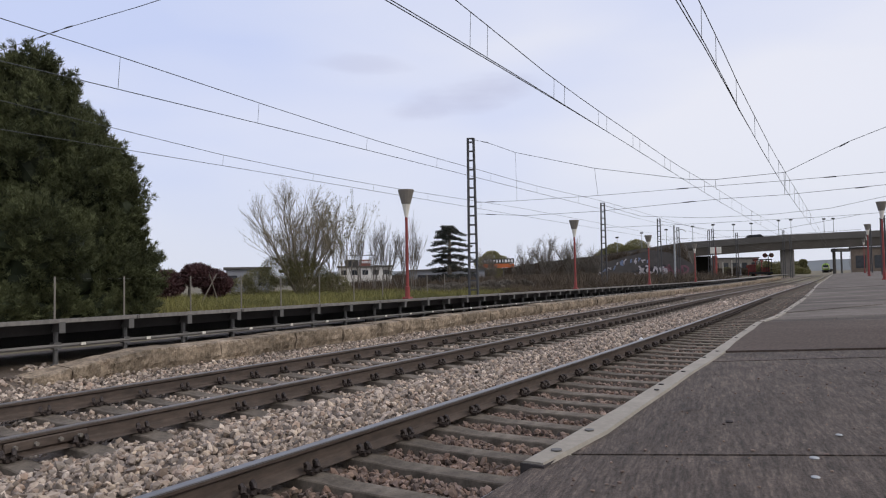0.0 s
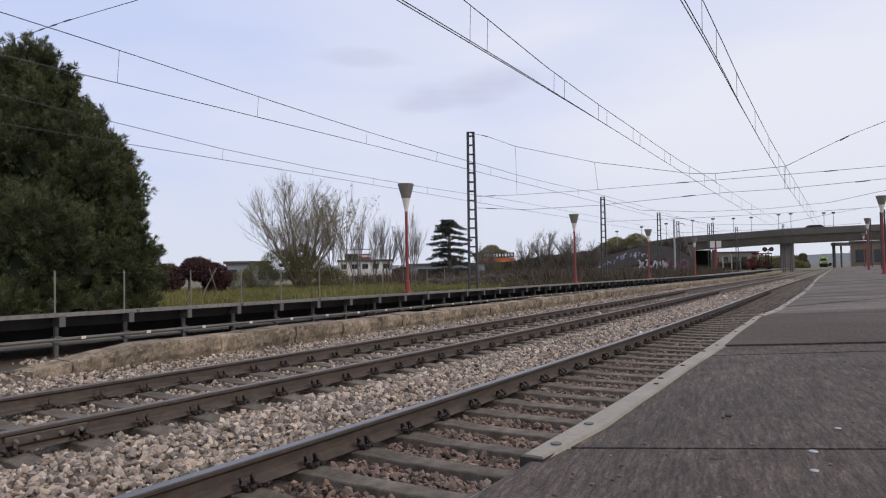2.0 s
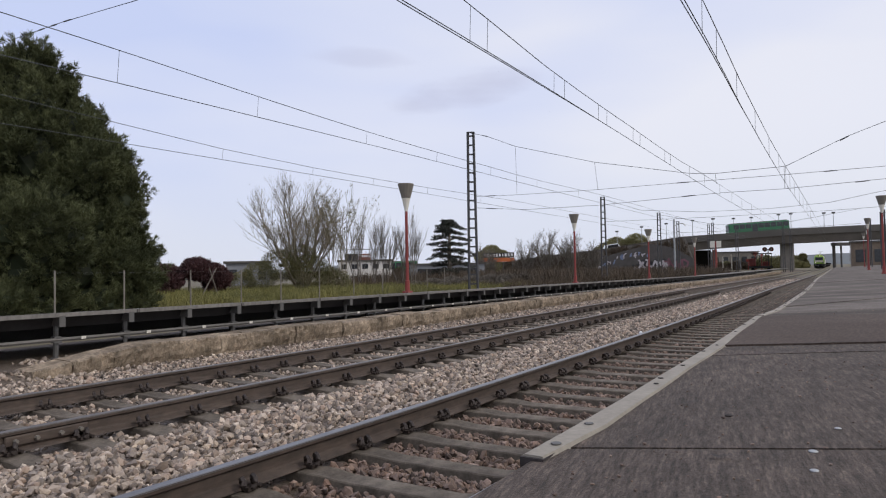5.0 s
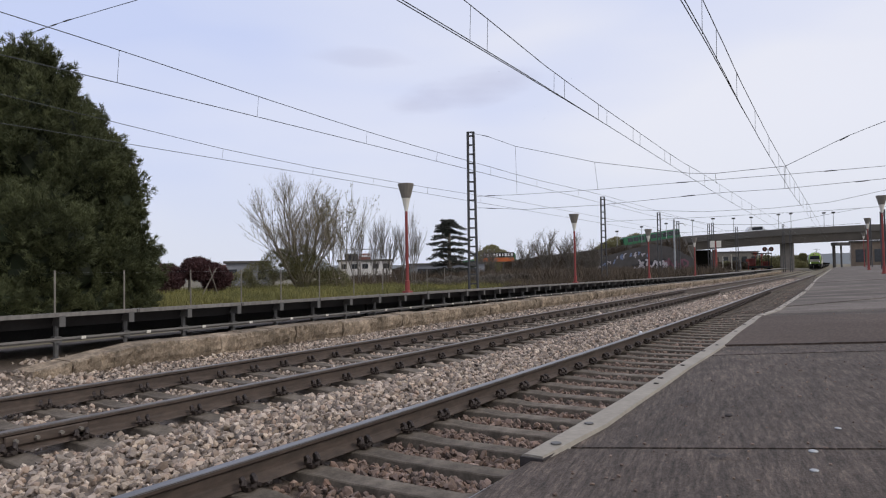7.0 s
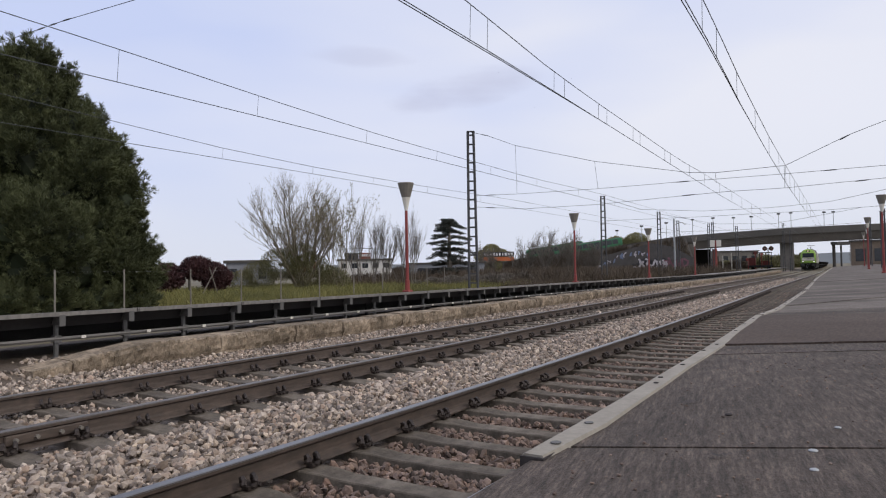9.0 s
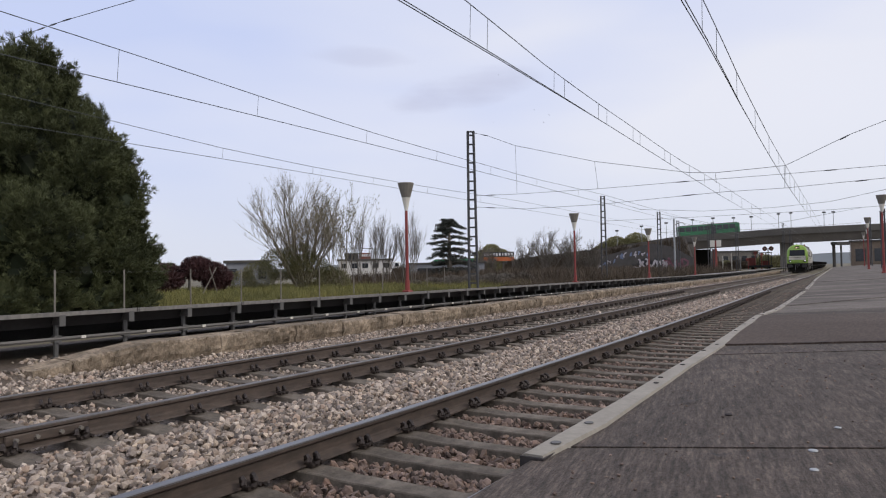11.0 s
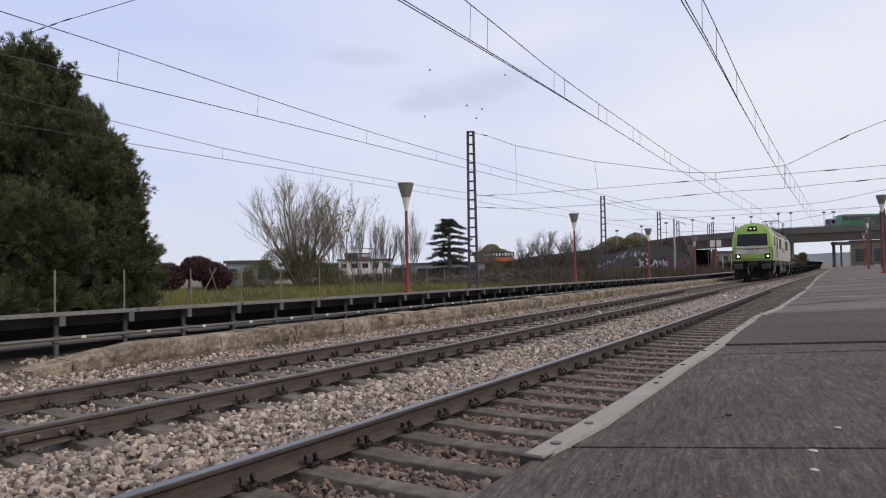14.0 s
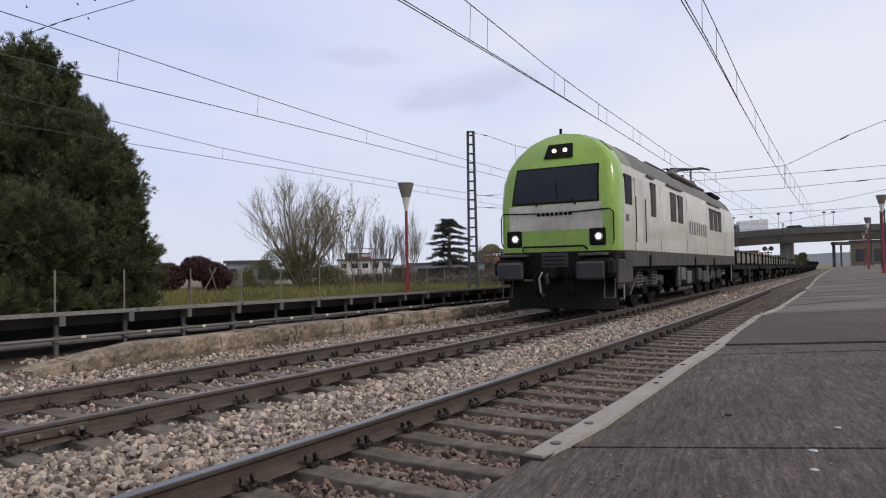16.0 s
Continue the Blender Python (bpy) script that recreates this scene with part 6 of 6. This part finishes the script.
part("plough", bm, UNDER, loco, "black rail guard plough")

# sides
for sgn in (1, -1):
    X = sgn * 1.455
    part("side_skirt", one_box((sgn * 1.40, LEN / 2 + 0.35, 1.30), (0.12, LEN - 0.7, 0.40), 0, 0.02), SKIRTGREY, loco, "dark grey lower side band")
    part("corner_panel", one_box((sgn * 1.405, 0.72, 1.00), (0.10, 1.24, 0.56), 0, 0.03), SKIRTGREY, loco, "sooty grey lower corner panel")
    part("cab_window", one_box((X - sgn * 0.01, 1.05, 2.92), (0.05, 0.62, 0.72), 0, 0.02), SIDEGLASS, loco, "dark cab side window")
    d = part("door", one_box((X, 2.02, 2.38), (0.035, 0.78, 1.78), 0, 0.012), SILVER, loco, "silver cab door")
    part("handle", one_tube([(X + sgn * 0.05, 2.5, 1.7), (X + sgn * 0.05, 2.5, 2.8)], 0.014, 5), UNDER, d)
    part("handle", one_tube([(X + sgn * 0.05, 1.55, 1.7), (X + sgn * 0.05, 1.55, 2.8)], 0.014, 5), UNDER, d)
    part("vent_plate", one_box((X, 0.92, 2.25), (0.03, 0.24, 0.16)), ROOFGREY, loco)
    for y, w, z0, z1 in ((3.55, 0.5, 2.42, 3.32), (6.1, 0.72, 2.42, 3.28), (7.15, 0.72, 2.42, 3.28), (13.1, 0.75, 2.45, 3.28), (14.15, 0.75, 2.45, 3.28), (15.2, 0.75, 2.45, 3.28)):
        # The sky's reflection in these openings is put into their grey.
        g = part("grille", one_box((X, y, (z0 + z1) / 2), (0.05, w, z1 - z0), 0, 0.012), SKIRTGREY, loco, "louvred side opening, grey for the sky reflected in it")
        for k in range(5):
            part("louvre", one_box((X + sgn * 0.028, y, z0 + 0.1 + k * (z1 - z0 - 0.15) / 4), (0.02, w * 0.86, 0.02)), DARKSTEEL, g)
    for y, w in ((6.6, 2.2), (14.1, 3.0), (3.5, 0.8)):
        part("gutter", one_box((X - sgn * 0.04, y, 3.48), (0.06, w, 0.05)), ROOFGREY, loco)
    bm = bmesh.new()
    for i in range(8):
        box(bm, (X, 8.7 + i * 0.44, 2.36), (0.014, 0.26, 0.44))
    part("logo_bar", bm, LEGSTEEL, loco, "row of plain grey logo bars")
    for y in (4.4, 8.2, 12.0, 16.5):
        part("seam", one_box((X, y, 2.4), (0.006, 0.012, 1.8)), ROOFGREY, loco)
    for y in (3.0, 9.4, 13.4):
        part("jacking_pad", one_box((sgn * 1.47, y, 1.22), (0.06, 0.10, 0.34)), UNDER, loco)
# roof gear
for y, w, h in ((4.5, 1.1, 0.05), (8.0, 1.2, 0.10), (14.0, 1.3, 0.10), (17.0, 1.1, 0.06)):
    part("roof_hatch", one_box((0, y, 4.30 + h / 2), (w, 2.6, h), 0, 0.05), ROOFGREY, loco)
pan = part("pantograph", one_tube([(0.0, 15.6, 4.36), (0.0, 12.4, 4.86)], 0.05, 6), DARKSTEEL, loco, "dark raised current collector on the roof")
for sgn in (-1, 1):
    part("upper_arm", one_tube([(sgn * 0.12, 12.4, 4.88), (sgn * 0.42, 17.4, 5.42)], 0.028, 5), DARKSTEEL, pan)
part("prop", one_tube([(0.0, 17.2, 4.40), (0.0, 17.4, 5.42)], 0.04, 5), DARKSTEEL, pan)
part("base_frame", one_box((0, 15.8, 4.40), (1.2, 2.6, 0.10), 0, 0.02), DARKSTEEL, pan)
for y in (17.2, 17.6):
    part("head_bar", one_tube([(-0.8, y, 5.34), (-0.5, y, 5.44), (0.5, y, 5.44), (0.8, y, 5.34)], 0.03, 5), DARKSTEEL, pan)
for sgn in (-1, 1):
    part("roof_cover", one_box((sgn * 0.85, 10.2, 4.13), (0.5, 4.2, 0.16), 0, 0.06), ROOFGREY, loco)
    part("roof_cover", one_box((sgn * 0.85, 17.0, 4.12), (0.5, 2.2, 0.18), 0, 0.06), UNDER, loco)
    for y in (12.7, 14.9):
        part("insulator", one_tube([(sgn * 0.5, y, 4.3), (sgn * 0.5, y, 4.62)], 0.07, 8), BRICKRED, loco)


def wheel_mesh():
    bm = bmesh.new()
    prof = [(-0.07, 0.10), (-0.07, 0.54), (-0.04, 0.54), (-0.03, 0.51), (0.06, 0.50), (0.06, 0.42), (0.02, 0.38), (0.02, 0.16), (0.09, 0.14), (0.09, 0.0)]
    rings = [[bm.verts.new((x, r * math.cos(6.2832 * k / 24), r * math.sin(6.2832 * k / 24))) for k in range(24)] for x, r in prof[:-1]]
    for a, b in zip(rings, rings[1:]):
        for k in range(24):
            bm.faces.new((a[k], b[k], b[(k + 1) % 24], a[(k + 1) % 24]))
    bm.faces.new(rings[-1])
    bmesh.ops.recalc_face_normals(bm, faces=bm.faces)
    return bm


def spring_mesh():
    pts = [(0.10 * math.cos(a), 0.10 * math.sin(a), 0.55 * a / 44.0) for a in [i * 0.5 for i in range(89)]]
    return one_tube(pts, 0.022, 5)


WHEEL = part("wheel", wheel_mesh(), UNDER, loco, "dark steel wheel")
WHEEL.matrix_basis = pose(0.783, 1.9, 0.50)
SPRING = part("spring", spring_mesh(), LEGSTEEL, loco, "grey coil spring")
SPRING.matrix_basis = pose(1.12, 2.75, 0.55)
for y in (1.9, 3.75, 5.6, 13.6, 15.45, 17.3):
    for sgn in (1, -1):
        if not (y == 1.9 and sgn == 1):
            share(WHEEL, pose(sgn * 0.783, y, 0.50, 0, 0, 0 if sgn > 0 else 180), loco)
        part("axle_box", one_box((sgn * 1.05, y, 0.52), (0.2, 0.34, 0.34), 0, 0.04), UNDER, loco)
    part("axle", one_tube([(-0.8, y, 0.5), (0.8, y, 0.5)], 0.09, 8), UNDER, loco)
for y in (2.75, 3.1, 4.4, 4.75, 14.4, 14.8, 16.2, 16.6):
    share(SPRING, pose(1.12, y + 0.02, 0.55), loco)
    share(SPRING, pose(-1.12, y + 0.02, 0.55), loco)
for y in (3.75, 15.45):
    for sgn in (1, -1):
        part("bogie_frame", one_box((sgn * 1.02, y, 0.70), (0.14, 5.0, 0.30), 0, 0.04), SKIRTGREY, loco)
        part("damper", one_tube([(sgn * 1.2, y - 1.9, 0.4), (sgn * 1.22, y - 0.9, 1.05)], 0.04, 6), SKIRTGREY, loco)
part("fuel_tank", one_box((0, 9.6, 0.78), (2.6, 4.6, 0.72), 0, 0.12), UNDER, loco, "dark grey fuel tank")
for y, z in ((7.6, 0.85), (8.6, 0.72), (10.6, 0.8), (11.6, 0.7)):
    part("side_box", one_box((1.36, y, z), (0.14, 0.7, 0.42), 0, 0.03), LEGSTEEL if y < 9 else SKIRTGREY, loco)
for y in (7.0, 12.3):
    part("strut", one_box((1.36, y, 0.85), (0.12, 0.20, 0.75), 0, 0.03), LEGSTEEL, loco)
for y in (0.75, 18.9):
    part("step_ladder", one_tube([(1.38, y, 1.15), (1.38, y, 0.35)], 0.022, 5), GALV, loco)
part("underframe", one_box((0, LEN / 2, 1.14), (2.5, LEN - 0.6, 0.3)), UNDER, loco)
part("bulkhead", one_box((0, 3.0, 1.7), (2.6, 1.2, 0.5)), UNDER, loco)


def wagon(first):
    w = thing("flat_wagon", "low weathered grey-green flat wagon with stake pockets", "wagon", group="wagons of the train")
    part("floor", one_box((0, 6.3, 1.22), (2.7, 12.2, 0.14), 0, 0.02), WAGON, w)
    for sgn in (1, -1):
        for k in range(6):
            part("side_board", one_box((sgn * 1.36, 1.25 + k * 2.02, 1.42), (0.06, 1.94, 0.46), 0, 0.015), WAGON, w)
            part("stake", one_box((sgn * 1.41, 0.28 + k * 2.02, 1.45), (0.09, 0.10, 0.62)), UNDER, w)
        part("solebar", one_box((sgn * 1.22, 6.3, 1.02), (0.10, 12.2, 0.28), 0, 0.01), UNDER, w)
    if first:
        for k in range(9):
            for sgn in (1, -1):
                part("stanchion", one_box((sgn * 1.33, 0.6 + k * 1.3, 1.72), (0.10, 0.22, 0.22), 0, 0.02), WAGON, w)
        part("end_wall", one_box((0, 0.12, 1.65), (2.7, 0.08, 0.8)), WAGON, w)
    for y in (2.0, 3.8, 8.8, 10.6):
        for sgn in (1, -1):
            o = new("wheel", WHEEL.data)
            o.parent = w
            o.matrix_basis = Matrix.Translation((sgn * 0.783, y, 0.45)) @ pose(0, 0, 0, 0, 0, 0 if sgn > 0 else 180) @ Matrix.Diagonal((1, 0.88, 0.88, 1))
        part("axle", one_tube([(-0.8, y, 0.45), (0.8, y, 0.45)], 0.08, 6), UNDER, w)
    for y in (2.9, 9.7):
        for sgn in (1, -1):
            part("bogie_frame", one_box((sgn * 1.0, y, 0.56), (0.14, 2.5, 0.34), 0, 0.05), UNDER, w)
    part("brake_box", one_box((0.9, 6.3, 0.72), (0.5, 1.5, 0.4), 0, 0.05), UNDER, w)
    for y in (-0.25, 12.85):
        part("drawgear", one_box((0, y, 1.0), (0.2, 0.7, 0.2)), UNDER, w)
    return w


WAGONS = [wagon(True), wagon(False)]
for i in range(9):
    WAGONS.append(copy_thing(WAGONS[1], pose(0, 0, 0)))


# ---- road traffic ----
def vehicle_wheels(t, ys, r, half):
    for x in ys:
        for sgn in (1, -1):
            wl = part("wheel", one_tube([(x, sgn * (half - 0.15), r), (x, sgn * half, r)], r, 14), TYRE, t)
            part("rim", one_tube([(x, sgn * half, r), (x, sgn * (half + 0.02), r)], r * 0.55, 10), GALV, wl)


def bus(label, length=12.4):
    """Its front points along +x; its base is the road."""
    t = thing("city_bus", label, "bus", group="green buses")
    part("body", one_box((-length / 2, 0, 1.62), (length, 2.5, 2.6), 0, 0.14), GREENBUS, t, "bright green bus body")
    part("roof_unit", one_box((-length / 2, 0, 2.98), (length * 0.94, 2.1, 0.16), 0, 0.05), ROOFGREY, t)
    part("windscreen", one_box((-0.02, 0, 2.05), (0.10, 2.2, 1.3), 0, 0.05), GLASS, t)
    for sgn in (1, -1):
        k = 9
        for i in range(k):
            if i in (3,):
                continue
            w = length * 0.92 / k
            part("window", one_box((-0.9 - (i + 0.5) * w, sgn * 1.25, 2.22), (w * 0.88, 0.06, 0.92), 0, 0.02), WINDOW, t)
        part("door", one_box((-0.9 - 3.5 * length * 0.92 / k, sgn * 1.25, 1.6), (1.1, 0.06, 2.2), 0, 0.02), WINDOW, t)
        part("skirt", one_box((-length / 2, sgn * 1.24, 0.42), (length * 0.96, 0.06, 0.3)), UNDER, t)
    vehicle_wheels(t, (-2.6, -length + 3.0), 0.48, 1.26)
    return t


def lorry(label, cab_m, box_m, length, height):
    t = thing("box_lorry", label, "lorry")
    part("cab", one_box((-1.0, 0, 1.65), (1.9, 2.3, 2.3), 0, 0.2), cab_m, t, "lorry cab")
    part("windscreen", one_box((-0.08, 0, 2.1), (0.12, 2.0, 0.9), 0, 0.05), GLASS, t)
    for sgn in (1, -1):
        part("cab_window", one_box((-0.8, sgn * 1.15, 2.1), (0.8, 0.05, 0.7), 0, 0.02), GLASS, t)
    part("cargo_box", one_box((-2.3 - length / 2, 0, 0.95 + height / 2), (length, 2.5, height), 0, 0.05), box_m, t, "plain lorry box")
    part("chassis", one_box((-2.2 - length / 2, 0, 0.75), (length + 1.5, 1.1, 0.3)), UNDER, t)
    vehicle_wheels(t, (-1.2, -length - 0.6), 0.48, 1.2)
    return t


def small_car(name, label, material, length, height):
    t = thing(name, label, "car")
    bm = bmesh.new()
    prof = [(0, 0.35), (0, 0.75), (-0.25, 0.88), (-length * 0.24, 0.98), (-length * 0.38, height), (-length * 0.86, height), (-length, 0.95), (-length, 0.35)]
    a = [bm.verts.new((x, -0.85 + (0.12 if z > 1.1 else 0), z)) for x, z in prof]
    b = [bm.verts.new((x, 0.85 - (0.12 if z > 1.1 else 0), z)) for x, z in prof]
    for i in range(len(prof)):
        j = (i + 1) % len(prof)
        bm.faces.new((a[i], a[j], b[j], b[i]))
    bm.faces.new(a[::-1])
    bm.faces.new(b)
    bmesh.ops.recalc_face_normals(bm, faces=bm.faces)
    part("body", bm, material, t)
    for sgn in (1, -1):
        part("side_window", one_box((-length * 0.58, sgn * 0.80, (height + 0.95) / 2), (length * 0.42, 0.04, (height - 1.0) * 0.7)), GLASS, t)
    vehicle_wheels(t, (-0.8, -length + 0.8), 0.31, 0.86)
    return t


BUS_A = bus("long bright green city bus on the bridge")
BUS_B = bus("bright green city bus climbing the ramp")
TRUCK = lorry("white box lorry with a blue-grey cab on the bridge", GREYWALL, WHITE, 6.6, 2.5)
RED_LORRY = lorry("lorry with a dark red box on the ramp", WHITE, BRICKRED, 5.0, 2.4)
VAN = small_car("delivery_van", "pale grey van on the bridge", WHITE, 5.2, 1.95)
CAR = small_car("dark_car", "dark saloon car on the bridge", UNDER, 4.4, 1.5)
CAR_B = small_car("dark_car", "dark car following the white lorry", UNDER, 4.6, 1.6)
for v in (BUS_A, BUS_B, TRUCK, RED_LORRY, VAN, CAR, CAR_B):
    v.scale = (1.12, 1.12, 1.12) if v is not TRUCK else (1.0, 1.05, 1.08)

# a few birds above the trees
BIRDS = []
for i in range(6):
    b = thing("bird", "small dark bird in flight", "bird", group="flock of birds")
    bm = bmesh.new()
    tube(bm, [(0, -0.06, 0), (0, 0, 0.005), (0, 0.06, 0)], [0.005, 0.022, 0.005], 6)
    part("body", bm, UNDER, b)
    for sgn in (1, -1):
        bm = bmesh.new()
        box(bm, (sgn * 0.065, 0, 0.018), (0.12, 0.045, 0.008), 0, 0, pose(0, 0, 0, 0, -sgn * 18, 0))
        part("wing", bm, UNDER, b)
    BIRDS.append(b)


def train_y(t):
    """Where the front of the train stands along the railway."""
    return 15.0 + 20.8 * (16.0 - t)


def on_track(y, length):
    """A vehicle's pose with both its ends on the curve."""
    mid = (FAR_L + FAR_R) / 2
    ya, yb = y + length * 0.12, y + length * 0.85
    a, b = T(mid, ya, dip(ya)), T(mid, yb, dip(yb))
    turn = math.degrees(math.atan2(-(b.x - a.x), b.y - a.y))
    d = (b - a).normalized()
    p = a - d * length * 0.12
    return pose(p.x, p.y, p.z, math.degrees(math.asin(d.z)), 0, turn)


def on_road(u, side, back=False):
    p, q = road(u - 1.0), road(u + 1.0)
    turn = math.degrees(math.atan2(q.y - p.y, q.x - p.x))
    rise = math.degrees(math.atan2(q.z - p.z, (q - p).xy.length))
    c = road(u, side, -1.1 - 0.45 * max(0.0, min(1.0, (187 - u) / 12)))
    if back:
        return pose(c.x, c.y, c.z, 0, rise, turn + 180)
    return pose(c.x, c.y, c.z, 0, -rise, turn)


def motions():
    times = [0.5 * i for i in range(33)]
    for part_of_train, back, length in [(loco, 0.0, LEN)] + [(w, LEN + 0.5 + 13.1 * i, 12.6) for i, w in enumerate(WAGONS)]:
        walk(part_of_train, [(t, on_track(train_y(t) + back, length)) for t in times])
    # the first number of each pair is seconds, the second metres along the road
    runs = [(BUS_A, [(0, 252), (2.4, 224.9), (3.0, 218.3), (4.2, 204.7), (6.3, 182.0), (7.5, 170.0), (9.2, 153.5), (12, 126), (16, 86)], 7.2, True, 0.0),
            (BUS_B, [(0, 72), (6.3, 136.0), (7.5, 148.0), (9.0, 164.0), (11.3, 190.2), (12.8, 205.5), (14.0, 217.8), (16, 238)], 2.6, False, 11.7),
            (TRUCK, [(0, 344), (12, 233), (14, 215.7), (14.5, 211.1), (15, 205.9), (16, 196.2)], 7.2, True, 0.0),
            (CAR_B, [(0, 356), (12, 245), (14, 225.0), (15, 216.0), (16, 206.3)], 7.2, True, 0.0),
            (RED_LORRY, [(0, 40), (14.0, 147.0), (14.5, 151.1), (15, 155.5), (16, 164.2)], 2.6, False, 7.0),
            (VAN, [(0, 102), (6.6, 194.1), (7.2, 202.6), (7.8, 211.5), (9, 229), (16, 270)], 2.6, False, 4.9),
            (CAR, [(0, 199.8), (1.5, 208.4), (3, 217.0), (6, 234), (16, 272)], 2.6, False, 4.2)]
    for ob, table, side, back, shift in runs:
        walk(ob, [(t, on_road(max(2.0, min(lerp_table(table, t) + shift + side * 0.36, 274.0)), side, back)) for t in times])
    for i, b in enumerate(BIRDS):
        a = Vector(((-22.46, 25.52, 12.11), (-19.48, 27.87, 11.98), (-21.05, 26.7, 10.33), (-22.69, 25.32, 9.85), (-20.69, 26.98, 9.69), (-20.46, 27.15, 10.24))[i])
        step = Vector((-6.3, -6.4, 2.0 + 0.2 * (i % 2)))
        # they come from far off over the trees
        walk(b, [(t, pose(*((a + step * (max(t, 13.6) - 14.5)) * (1 + 0.7 * max(0.0, 13.6 - t))), 0, 0, 125 + 4 * i)) for t in times])


motions()
